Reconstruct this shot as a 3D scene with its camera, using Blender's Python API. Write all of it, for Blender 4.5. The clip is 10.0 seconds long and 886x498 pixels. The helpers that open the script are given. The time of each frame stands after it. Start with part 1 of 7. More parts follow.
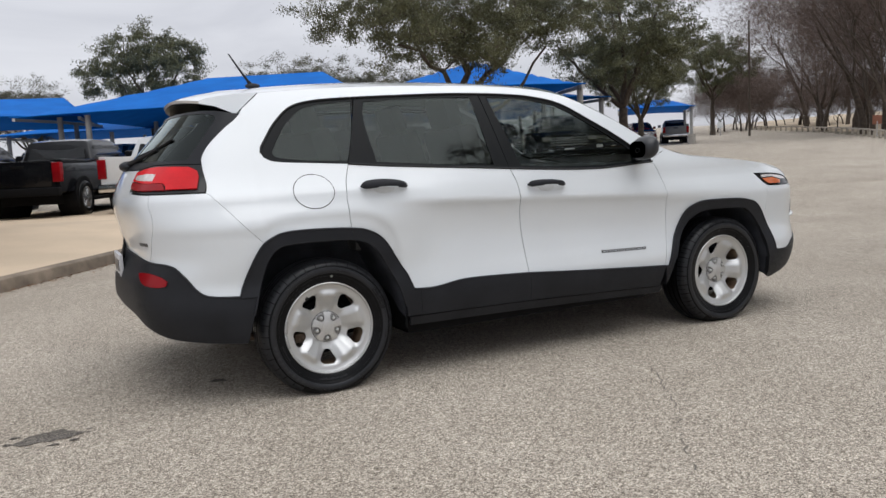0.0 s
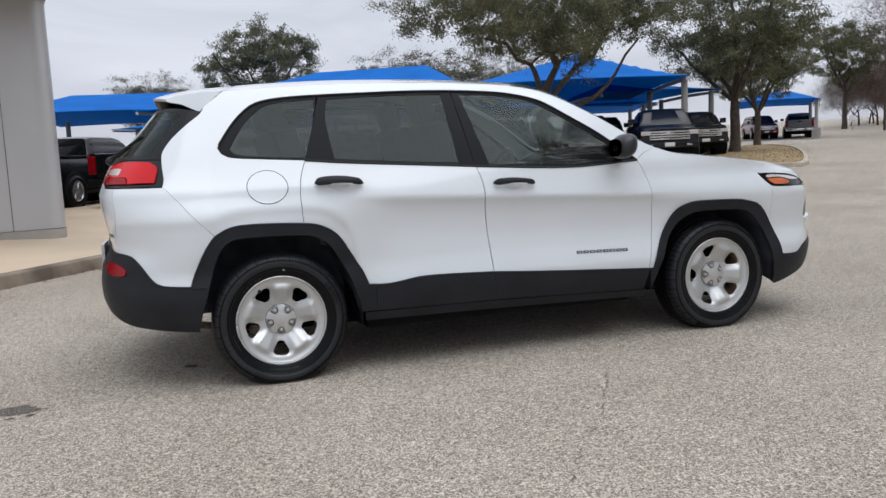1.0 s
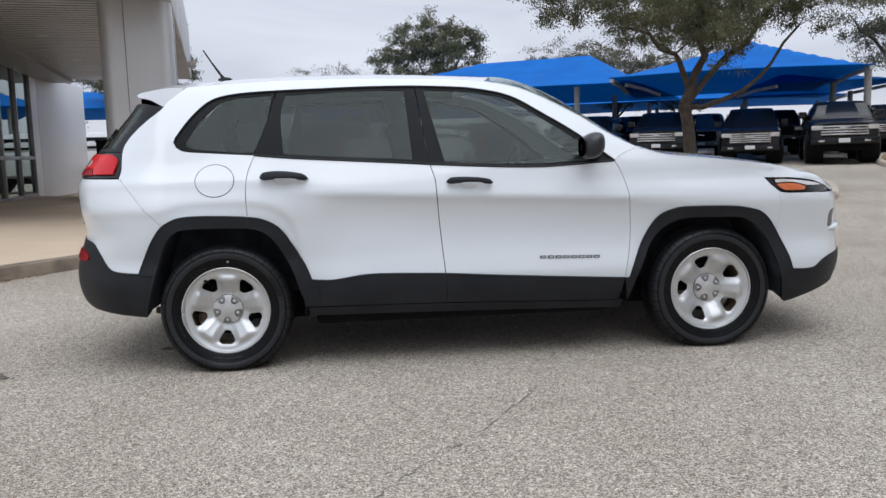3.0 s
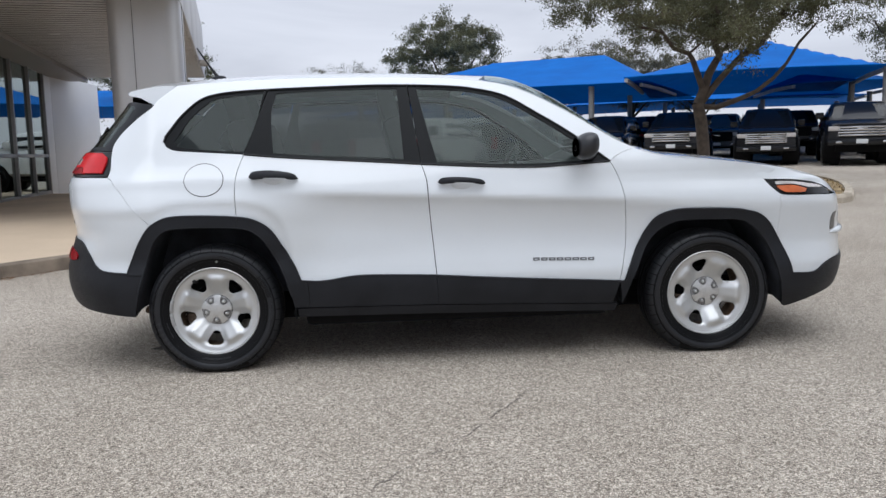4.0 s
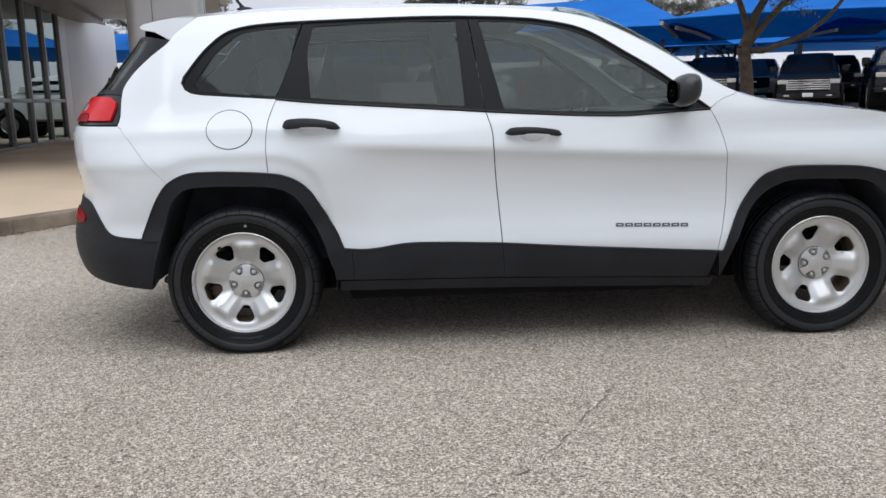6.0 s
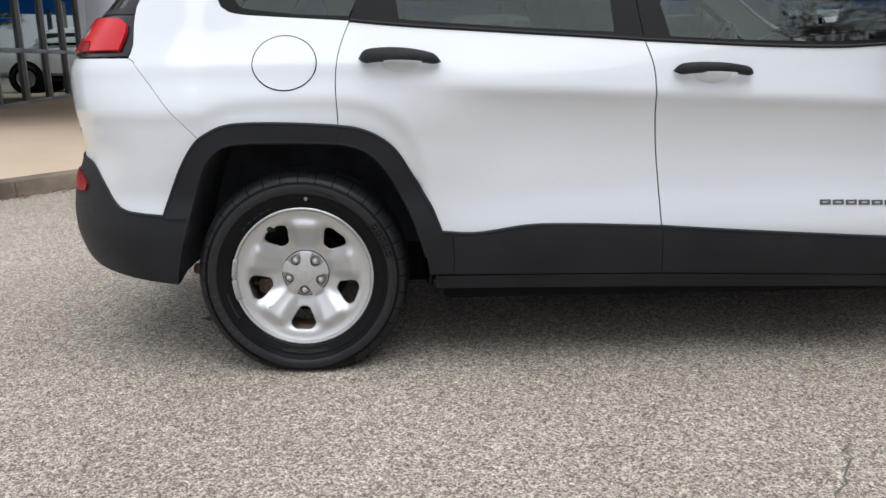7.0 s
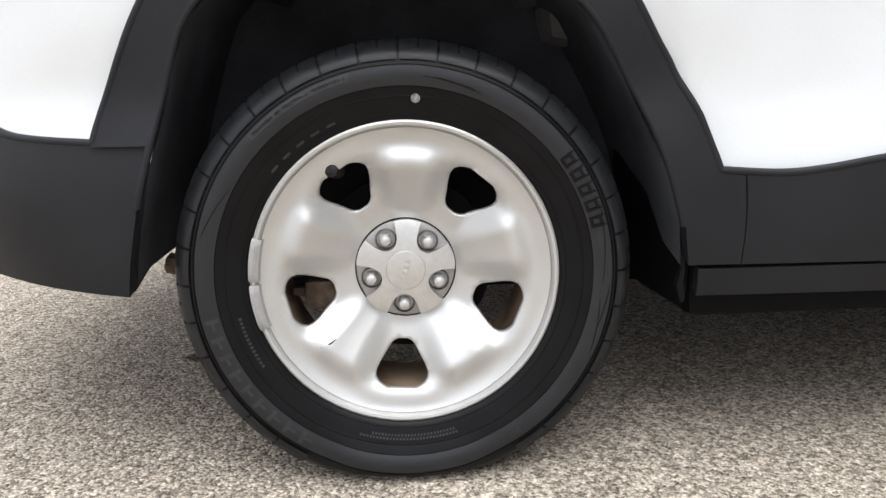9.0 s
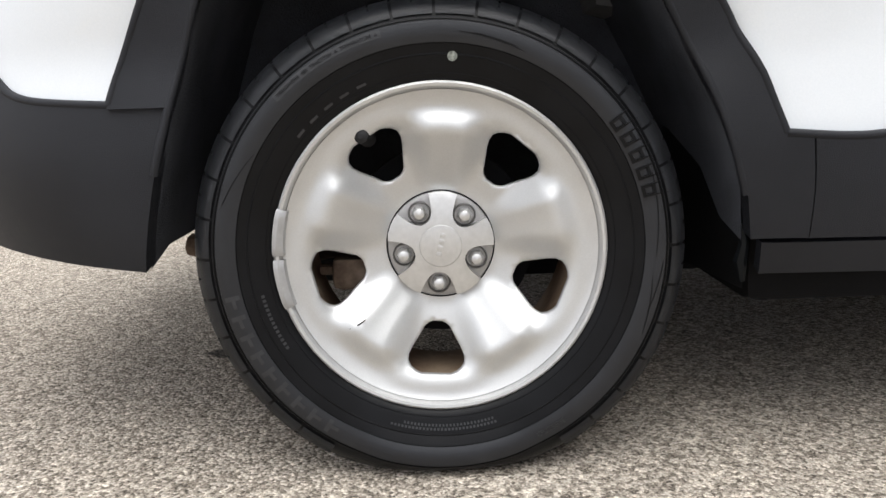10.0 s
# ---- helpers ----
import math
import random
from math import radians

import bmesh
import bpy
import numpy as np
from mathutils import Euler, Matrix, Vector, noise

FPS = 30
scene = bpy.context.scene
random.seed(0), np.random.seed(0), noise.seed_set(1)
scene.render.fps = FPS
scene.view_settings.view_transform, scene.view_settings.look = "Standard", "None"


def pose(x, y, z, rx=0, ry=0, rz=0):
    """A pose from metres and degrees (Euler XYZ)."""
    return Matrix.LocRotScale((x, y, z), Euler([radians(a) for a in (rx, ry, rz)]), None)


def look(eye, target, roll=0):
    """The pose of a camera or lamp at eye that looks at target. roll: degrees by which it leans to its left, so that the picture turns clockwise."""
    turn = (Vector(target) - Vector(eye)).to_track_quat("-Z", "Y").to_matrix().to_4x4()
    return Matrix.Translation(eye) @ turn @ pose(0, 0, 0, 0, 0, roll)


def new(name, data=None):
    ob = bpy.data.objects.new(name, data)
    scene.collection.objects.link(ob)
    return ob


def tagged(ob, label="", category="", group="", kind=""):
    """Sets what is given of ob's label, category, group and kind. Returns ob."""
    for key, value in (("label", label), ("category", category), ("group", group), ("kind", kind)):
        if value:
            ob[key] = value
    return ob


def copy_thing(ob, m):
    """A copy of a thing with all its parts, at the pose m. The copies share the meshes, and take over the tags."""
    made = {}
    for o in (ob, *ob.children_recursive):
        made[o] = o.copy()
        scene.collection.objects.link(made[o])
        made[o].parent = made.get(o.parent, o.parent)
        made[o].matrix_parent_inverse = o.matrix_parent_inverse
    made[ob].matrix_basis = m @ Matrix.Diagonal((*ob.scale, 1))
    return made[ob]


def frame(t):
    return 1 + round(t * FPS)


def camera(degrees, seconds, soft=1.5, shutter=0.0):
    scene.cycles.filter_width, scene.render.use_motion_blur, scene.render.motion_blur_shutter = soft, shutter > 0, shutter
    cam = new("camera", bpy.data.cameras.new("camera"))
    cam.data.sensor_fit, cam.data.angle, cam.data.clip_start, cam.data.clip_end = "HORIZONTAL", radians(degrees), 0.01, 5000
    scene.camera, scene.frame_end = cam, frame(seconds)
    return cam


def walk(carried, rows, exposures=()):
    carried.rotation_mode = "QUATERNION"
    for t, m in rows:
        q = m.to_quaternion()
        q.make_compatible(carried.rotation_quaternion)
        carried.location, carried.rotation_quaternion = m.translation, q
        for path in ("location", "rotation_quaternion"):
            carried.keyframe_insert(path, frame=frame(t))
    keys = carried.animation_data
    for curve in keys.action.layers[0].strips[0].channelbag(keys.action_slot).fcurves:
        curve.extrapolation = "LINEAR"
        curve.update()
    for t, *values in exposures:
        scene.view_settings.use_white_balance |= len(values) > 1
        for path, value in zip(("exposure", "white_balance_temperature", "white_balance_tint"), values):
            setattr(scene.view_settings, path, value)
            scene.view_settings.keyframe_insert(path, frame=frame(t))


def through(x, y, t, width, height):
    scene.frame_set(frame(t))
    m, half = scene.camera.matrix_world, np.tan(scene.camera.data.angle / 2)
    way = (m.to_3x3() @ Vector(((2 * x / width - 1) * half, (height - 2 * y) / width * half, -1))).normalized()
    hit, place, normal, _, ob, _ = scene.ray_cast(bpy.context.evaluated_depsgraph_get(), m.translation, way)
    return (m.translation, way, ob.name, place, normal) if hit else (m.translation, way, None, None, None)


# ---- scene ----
cam = camera(57.7, 10.0)
EXPOSURES = [(0.0, -0.03, 6290, 10), (1.0, -0.01, 6050, 10), (2.5, 0.02, 5940, 10), (5.2, 0.05, 5990, 10), (6.5, 0.13, 6100, 10), (7.0, 0.18, 6140, 10),
             (7.5, 0.12, 6180, 10), (8.0, 0.42, 6240, 10), (8.5, 0.76, 6380, 10), (9.0, 0.82, 6420, 10), (9.5, 0.66, 6420, 10), (10.0, 0.69, 6420, 10)]
PATH = [
    (0, (-1.259, -4.758, 1.166), (-0.374, -2.98, 0.934), -2.9),
    (0.5, (-0.862, -4.929, 1.148), (-0.104, -3.093, 0.918), -2.3),
    (1, (-0.473, -5.089, 1.151), (0.145, -3.201, 0.915), -2.5),
    (1.5, (-0.105, -5.204, 1.146), (0.376, -3.28, 0.891), -2.2),
    (2, (0.233, -5.209, 1.149), (0.584, -3.255, 0.902), -1.9),
    (2.5, (0.557, -5.26, 1.144), (0.802, -3.29, 0.902), -1.7),
    (4, (0.912, -5.188, 1.141), (1.056, -3.208, 0.898), -1.4),
    (4.5, (0.91, -5.188, 1.146), (1.049, -3.208, 0.901), -1.0),
    (5, (0.912, -5.179, 1.145), (1.051, -3.2, 0.889), -0.9),
    (5.2, (0.906, -5.129, 1.144), (1.045, -3.152, 0.875), -0.8),
    (6.3, (0.674, -4.229, 1.132), (0.726, -2.267, 0.745), -1.2),
    (6.5, (0.629, -4.029, 1.051), (0.658, -2.065, 0.676), -1.0),
    (7, (0.410, -3.495, 1.029), (0.453, -1.550, 0.564), -0.9),
    (7.5, (0.310, -2.975, 0.911), (0.345, -1.034, 0.430), -1.3),
    (8, (0.159, -2.531, 0.815), (0.216, -0.595, 0.319), -1.4),
    (8.5, (0.046, -2.215, 0.739), (0.137, -0.287, 0.216), -1.2),
    (9, (0.004, -2.079, 0.631), (0.092, -0.131, 0.187), -1.5),
    (9.5, (0.007, -2.036, 0.571), (0.038, -0.077, 0.168), -1.9),
    (10, (-0.008, -2.005, 0.539), (0.011, -0.042, 0.158), -1.8),
]
walk(cam, [(t, look(eye, target, roll)) for t, eye, target, roll in PATH], exposures=EXPOSURES)


from mathutils.geometry import delaunay_2d_cdt as delaunay


# ---- light ----
world = bpy.data.worlds.new("overcast_sky")
scene.world = world
world.use_nodes = True
wt = world.node_tree
wt.nodes.clear()


def wnode(kind, **values):
    n = wt.nodes.new(kind)
    for k, v in values.items():
        if k in n.inputs:
            n.inputs[k].default_value = v
    return n


sky = wt.nodes.new("ShaderNodeTexSky")
sky.sky_type, sky.sun_disc = "NISHITA", False
sky.sun_elevation, sky.sun_rotation = radians(52), radians(200)
coord = wnode("ShaderNodeTexCoord")
cut = wnode("ShaderNodeSeparateXYZ")
wt.links.new(coord.outputs["Generated"], cut.inputs[0])
# overcast: brighter overhead than at the horizon
rise = wnode("ShaderNodeMapRange", **{"From Min": 0.0, "From Max": 0.9, "To Min": 0.0, "To Max": 1.0})
wt.links.new(cut.outputs["Z"], rise.inputs["Value"])
stretch = wnode("ShaderNodeMapping")
stretch.inputs["Scale"].default_value = (2.2, 2.2, 9.0)
wt.links.new(coord.outputs["Generated"], stretch.inputs["Vector"])
clouds = wnode("ShaderNodeTexNoise", Scale=1.5, Detail=6.0, Roughness=0.5, Distortion=0.5)
wt.links.new(stretch.outputs[0], clouds.inputs["Vector"])
tone = wnode("ShaderNodeValToRGB")
tone.color_ramp.elements[0].position, tone.color_ramp.elements[0].color = 0.30, (0.50, 0.50, 0.535, 1)
tone.color_ramp.elements[1].position, tone.color_ramp.elements[1].color = 0.70, (0.72, 0.715, 0.74, 1)
wt.links.new(clouds.outputs["Fac"], tone.inputs["Fac"])
over = wnode("ShaderNodeMix", **{})
over.data_type = "RGBA"
wt.links.new(rise.outputs["Result"], over.inputs["Factor"])
wt.links.new(tone.outputs["Color"], over.inputs[6])
over.inputs[7].default_value = (1.06, 1.07, 1.11, 1)
thin = wnode("ShaderNodeMix")
thin.data_type, thin.blend_type = "RGBA", "ADD"
thin.inputs["Factor"].default_value = 0.004
wt.links.new(over.outputs[2], thin.inputs[6])
wt.links.new(sky.outputs["Color"], thin.inputs[7])
glow = wnode("ShaderNodeBackground", Strength=1.0)
wt.links.new(thin.outputs[2], glow.inputs["Color"])
final = wnode("ShaderNodeOutputWorld")
wt.links.new(glow.outputs[0], final.inputs["Surface"])

sun = new("sun", bpy.data.lights.new("sun", "SUN"))
sun.data.energy, sun.data.angle, sun.data.color = 1.62, radians(64), (1.0, 0.97, 0.93)
sun.matrix_world = look((0, 0, 0), (-0.10, 0.34, -1.0))


# ---- materials ----
def mat(name, color, rough=0.6, metal=0.0, coat=0.0, spots=0.0, scale=8.0, bump=0.0, fine=120.0, dark=None, spec=0.5, mix_low=0.35, mix_high=0.65):
    """A surface with wear at two scales: broad patches towards dark, and fine grain in tone and relief."""
    m = bpy.data.materials.new(name)
    m.use_nodes = True
    nt = m.node_tree
    b = nt.nodes["Principled BSDF"]
    b.inputs["Roughness"].default_value, b.inputs["Metallic"].default_value = rough, metal
    b.inputs["Coat Weight"].default_value, b.inputs["Coat Roughness"].default_value = coat, 0.04
    b.inputs["Specular IOR Level"].default_value = spec
    tc = nt.nodes.new("ShaderNodeTexCoord")
    broad = nt.nodes.new("ShaderNodeTexNoise")
    broad.inputs["Scale"].default_value, broad.inputs["Detail"].default_value = scale, 5
    nt.links.new(tc.outputs["Object"], broad.inputs["Vector"])
    ramp = nt.nodes.new("ShaderNodeValToRGB")
    d = dark if dark else tuple(c * (1 - spots) for c in color)
    ramp.color_ramp.elements[0].position, ramp.color_ramp.elements[0].color = mix_low, (*d, 1)
    ramp.color_ramp.elements[1].position, ramp.color_ramp.elements[1].color = mix_high, (*color, 1)
    nt.links.new(broad.outputs["Fac"], ramp.inputs["Fac"])
    grain = nt.nodes.new("ShaderNodeTexNoise")
    grain.inputs["Scale"].default_value, grain.inputs["Detail"].default_value = fine, 3
    nt.links.new(tc.outputs["Object"], grain.inputs["Vector"])
    tint = nt.nodes.new("ShaderNodeMix")
    tint.data_type, tint.blend_type = "RGBA", "OVERLAY"
    tint.inputs["Factor"].default_value = 0.12 + spots * 0.3
    nt.links.new(ramp.outputs["Color"], tint.inputs[6])
    nt.links.new(grain.outputs["Fac"], tint.inputs[7])
    nt.links.new(tint.outputs[2], b.inputs["Base Color"])
    if bump:
        bp = nt.nodes.new("ShaderNodeBump")
        bp.inputs["Strength"].default_value, bp.inputs["Distance"].default_value = bump, 0.004
        nt.links.new(grain.outputs["Fac"], bp.inputs["Height"])
        nt.links.new(bp.outputs["Normal"], b.inputs["Normal"])
    return m


def glass(name, through=0.12, tint=(1, 1, 1), gloss=(0.90, 1.0, 0.97), base=0.036):
    """Thin tinted glazing: a dimmed view through, and a mirror that grows towards grazing angles."""
    m = bpy.data.materials.new(name)
    m.use_nodes = True
    nt = m.node_tree
    nt.nodes.clear()
    out = nt.nodes.new("ShaderNodeOutputMaterial")
    clear = nt.nodes.new("ShaderNodeBsdfTransparent")
    clear.inputs["Color"].default_value = tuple(through * c for c in tint) + (1,)
    shine = nt.nodes.new("ShaderNodeBsdfGlossy")
    shine.inputs["Roughness"].default_value = 0.015
    shine.inputs["Color"].default_value = (*gloss, 1)
    facing = nt.nodes.new("ShaderNodeLayerWeight")
    facing.inputs["Blend"].default_value = 0.5
    steep = nt.nodes.new("ShaderNodeMath")
    steep.operation = "POWER"
    steep.inputs[1].default_value = 5.0
    nt.links.new(facing.outputs["Facing"], steep.inputs[0])
    fres = nt.nodes.new("ShaderNodeMapRange")
    fres.inputs["To Min"].default_value, fres.inputs["To Max"].default_value = base, 1.0
    nt.links.new(steep.outputs[0], fres.inputs["Value"])
    mix = nt.nodes.new("ShaderNodeMixShader")
    nt.links.new(fres.outputs[0], mix.inputs[0])
    nt.links.new(clear.outputs[0], mix.inputs[1])
    nt.links.new(shine.outputs[0], mix.inputs[2])
    nt.links.new(mix.outputs[0], out.inputs["Surface"])
    return m


def stones(name, size, low, mid, high, stain, stain_scale=0.35, bump=0.5, rough=0.9, second=2.2, mottle=0.0):
    """Aggregate: small pebbles of uneven tone set in binder, with broad stains and wear."""
    m = bpy.data.materials.new(name)
    m.use_nodes = True
    nt = m.node_tree
    b = nt.nodes["Principled BSDF"]
    b.inputs["Roughness"].default_value = rough
    b.inputs["Specular IOR Level"].default_value = 0.25
    tc = nt.nodes.new("ShaderNodeTexCoord")
    cell = nt.nodes.new("ShaderNodeTexVoronoi")
    cell.inputs["Scale"].default_value = 1 / size
    cell2 = nt.nodes.new("ShaderNodeTexVoronoi")
    cell2.inputs["Scale"].default_value = second / size
    for c in (cell, cell2):
        nt.links.new(tc.outputs["Object"], c.inputs["Vector"])
    pick = nt.nodes.new("ShaderNodeSeparateColor")
    nt.links.new(cell.outputs["Color"], pick.inputs[0])
    pick2 = nt.nodes.new("ShaderNodeSeparateColor")
    nt.links.new(cell2.outputs["Color"], pick2.inputs[0])
    both = nt.nodes.new("ShaderNodeMath")
    both.operation = "MULTIPLY_ADD"
    both.inputs[1].default_value = 0.55
    nt.links.new(pick.outputs[0], both.inputs[0])
    half = nt.nodes.new("ShaderNodeMath")
    half.operation = "MULTIPLY"
    half.inputs[1].default_value = 0.45
    nt.links.new(pick2.outputs[1], half.inputs[0])
    nt.links.new(half.outputs[0], both.inputs[2])
    ramp = nt.nodes.new("ShaderNodeValToRGB")
    e = ramp.color_ramp.elements
    e[0].position, e[0].color = 0.12, (*low, 1)
    e[1].position, e[1].color = 0.92, (*high, 1)
    e.new(0.5).color = (*mid, 1)
    nt.links.new(both.outputs[0], ramp.inputs["Fac"])
    broad = nt.nodes.new("ShaderNodeTexNoise")
    broad.inputs["Scale"].default_value, broad.inputs["Detail"].default_value = stain_scale, 7
    broad.inputs["Roughness"].default_value = 0.6
    nt.links.new(tc.outputs["Object"], broad.inputs["Vector"])
    sr = nt.nodes.new("ShaderNodeValToRGB")
    sr.color_ramp.elements[0].position, sr.color_ramp.elements[0].color = 0.32, (*stain, 1)
    sr.color_ramp.elements[1].position, sr.color_ramp.elements[1].color = 0.66, (1, 1, 1, 1)
    nt.links.new(broad.outputs["Fac"], sr.inputs["Fac"])
    mul = nt.nodes.new("ShaderNodeMix")
    mul.data_type, mul.blend_type = "RGBA", "MULTIPLY"
    mul.inputs["Factor"].default_value = 1.0
    nt.links.new(ramp.outputs["Color"], mul.inputs[6])
    nt.links.new(sr.outputs["Color"], mul.inputs[7])
    # clusters of pale and dark stones, a palm wide
    mid_noise = nt.nodes.new("ShaderNodeTexNoise")
    mid_noise.inputs["Scale"].default_value, mid_noise.inputs["Detail"].default_value = 64.0, 3
    mid_noise.inputs["Roughness"].default_value = 0.75
    nt.links.new(tc.outputs["Object"], mid_noise.inputs["Vector"])
    mr = nt.nodes.new("ShaderNodeMapRange")
    mr.inputs["From Min"].default_value, mr.inputs["From Max"].default_value = 0.34, 0.66
    mr.inputs["To Min"].default_value, mr.inputs["To Max"].default_value = 1 - mottle, 1 + mottle * 0.7
    nt.links.new(mid_noise.outputs["Fac"], mr.inputs["Value"])
    clus = nt.nodes.new("ShaderNodeMix")
    clus.data_type, clus.blend_type = "RGBA", "MULTIPLY"
    clus.inputs["Factor"].default_value = 1.0
    nt.links.new(mul.outputs[2], clus.inputs[6])
    nt.links.new(mr.outputs["Result"], clus.inputs[7])
    nt.links.new(clus.outputs[2], b.inputs["Base Color"])
    bp = nt.nodes.new("ShaderNodeBump")
    bp.inputs["Strength"].default_value, bp.inputs["Distance"].default_value = bump, size * 0.5
    bp.invert = True
    nt.links.new(cell.outputs["Distance"], bp.inputs["Height"])
    nt.links.new(bp.outputs["Normal"], b.inputs["Normal"])
    return m


PAINT = mat("white_paint", (0.690, 0.720, 0.742), 0.32, coat=1.0, spots=0.015, scale=3, fine=400)
PLASTIC = mat("black_plastic", (0.0170, 0.0182, 0.0220), 0.46, spots=0.3, scale=5, bump=0.25, fine=900, spec=0.23)
TRIM = mat("gloss_black_trim", (0.006, 0.007, 0.008), 0.36, spots=0.1, spec=0.12)
PILLAR = mat("grey_black_film", (0.014, 0.015, 0.018), 0.34, spots=0.1, spec=0.2)
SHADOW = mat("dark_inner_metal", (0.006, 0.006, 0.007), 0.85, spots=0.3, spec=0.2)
LINER = mat("felt_liner", (0.065, 0.070, 0.084), 0.9, spots=0.4, bump=0.5, fine=300, spec=0.3)
SEAL = mat("rubber_seal", (0.011, 0.011, 0.012), 0.6, spec=0.3)
RUBBER = mat("tyre_rubber", (0.0055, 0.0058, 0.0068), 0.33, spots=0.4, scale=14, bump=0.10, fine=500, spec=0.17)
SILVER = mat("silver_wheel_paint", (0.60, 0.605, 0.60), 0.42, metal=0.75, spots=0.07, scale=9, fine=600)
CAPGREY = mat("satin_cap", (0.62, 0.62, 0.61), 0.36, metal=0.7, spots=0.08, scale=30)
# same silver as the star, darkened to paint in the shade behind its arms
CAPPLATE = mat("shaded_cap_plate", (0.40, 0.395, 0.39), 0.45, metal=0.6, spots=0.15, scale=40)
MIRRORSHELL = mat("satin_black_shell", (0.020, 0.021, 0.024), 0.36, spots=0.1)
# dark copy of the cap grey: shade inside recesses put into the colour
CAPWELL = mat("shaded_well_grey", (0.22, 0.215, 0.21), 0.45, metal=0.6, spots=0.2, scale=30)
LEAD = mat("grey_wheel_weight", (0.42, 0.42, 0.42), 0.45, metal=0.4, spots=0.15)
RUST = mat("rusty_iron", (0.16, 0.12, 0.09), 0.8, metal=0.4, dark=(0.07, 0.045, 0.03), scale=40, bump=0.4)
REDLENS = mat("red_lens", (0.66, 0.006, 0.012), 0.22, coat=0.15, spec=0.25, spots=0.25, scale=6)
DARKRED = mat("dark_red_lens", (0.26, 0.004, 0.008), 0.25, coat=0.0, spec=0.25, spots=0.2, scale=6)
CLEARLENS = mat("clear_lens", (0.62, 0.58, 0.56), 0.10, coat=1.0, spots=0.25, scale=30)
AMBER = mat("amber_lens", (0.62, 0.16, 0.06), 0.14, coat=1.0, spots=0.2, scale=20)
LAMPBOX = mat("lamp_housing", (0.008, 0.008, 0.009), 0.20, coat=0.25, spec=0.25)
BADGE = mat("grey_badge", (0.13, 0.13, 0.135), 0.35, metal=0.6)
DARKMIRROR = mat("dark_mirror", (0.16, 0.165, 0.17), 0.05, metal=1.0)
CHROME = mat("chrome", (0.72, 0.72, 0.73), 0.10, metal=1.0, spots=0.05)
SEATCLOTH = mat("grey_seat_cloth", (0.15, 0.15, 0.152), 0.9, spots=0.2, scale=20, bump=0.3)
DASH = mat("dark_dashboard", (0.03, 0.03, 0.032), 0.6)
CHALK = mat("chalk_mark", (0.33, 0.35, 0.31), 0.9, spots=0.7, scale=260)
TINT = glass("tinted_glass", 0.36, (0.93, 1.0, 0.96), base=0.030)
DARKTINT = glass("dark_tinted_glass", 0.24, (0.95, 1.0, 1.0), base=0.028)
SCREEN = glass("windscreen_glass", 0.55, (0.93, 1.0, 0.97))
ASPHALT = stones("worn_asphalt", 0.0060, (0.092, 0.078, 0.062), (0.385, 0.335, 0.275), (0.82, 0.75, 0.645), (0.76, 0.745, 0.725), 0.45, mottle=0.34, bump=0.9)
CONCRETE = mat("tan_concrete", (0.58, 0.46, 0.33), 0.85, spots=0.16, scale=0.7, bump=0.3, fine=90)
KERB = mat("kerb_concrete", (0.25, 0.20, 0.15), 0.9, dark=(0.10, 0.078, 0.058), scale=2.5, bump=0.5, fine=60)


# ---- small building helpers ----
def link(name, mesh, material, parent=None, label=""):
    if material and not mesh.materials:
        mesh.materials.append(material)
    ob = new(name, mesh)
    if parent:
        ob.parent = parent
    if label:
        ob["label"] = label
    return ob


def part(name, bm, material, parent=None, label="", angle=32):
    """Links a bmesh as one mesh object."""
    mesh = bpy.data.meshes.new(name)
    bm.to_mesh(mesh)
    bm.free()
    mesh.shade_smooth()
    mesh.set_sharp_from_angle(angle=radians(angle))
    return link(name, mesh, material, parent, label)


def thing(name, label, category, at=(0, 0, 0), turn=0, group="", kind=""):
    ob = new(name)
    ob.matrix_basis = pose(*at, 0, 0, turn)
    return tagged(ob, label, category, group, kind)


def box(bm, x0, x1, y0, y1, z0, z1, bevel=0.0, m=None):
    r = bmesh.ops.create_cube(bm, size=1.0)
    vs = r["verts"]
    for v in vs:
        v.co = Vector((x0 + (v.co.x + 0.5) * (x1 - x0), y0 + (v.co.y + 0.5) * (y1 - y0), z0 + (v.co.z + 0.5) * (z1 - z0)))
    if bevel:
        es = list({e for v in vs for e in v.link_edges})
        r2 = bmesh.ops.bevel(bm, geom=es, offset=bevel, segments=2, affect="EDGES", profile=0.6)
        vs = list({v for f in r2["faces"] for v in f.verts} | {v for v in vs if v.is_valid})
    if m:
        bmesh.ops.transform(bm, matrix=m, verts=vs)
    return vs


def tube(bm, points, radii, n=8, cap=True):
    """A round bar through the points."""
    rings = []
    for i, p in enumerate(points):
        p = Vector(p)
        a, b = Vector(points[max(0, i - 1)]), Vector(points[min(len(points) - 1, i + 1)])
        d = (b - a).normalized()
        u = d.orthogonal().normalized() if i == 0 else (rings_u - d * rings_u.dot(d)).normalized()
        rings_u = u
        v = d.cross(u)
        r = radii[i] if isinstance(radii, (list, tuple)) else radii
        rings.append([bm.verts.new(p + (u * math.cos(2 * math.pi * k / n) + v * math.sin(2 * math.pi * k / n)) * r) for k in range(n)])
    for a, b in zip(rings, rings[1:]):
        for k in range(n):
            bm.faces.new((a[k], a[(k + 1) % n], b[(k + 1) % n], b[k]))
    if cap:
        bm.faces.new(rings[0][::-1])
        bm.faces.new(rings[-1])


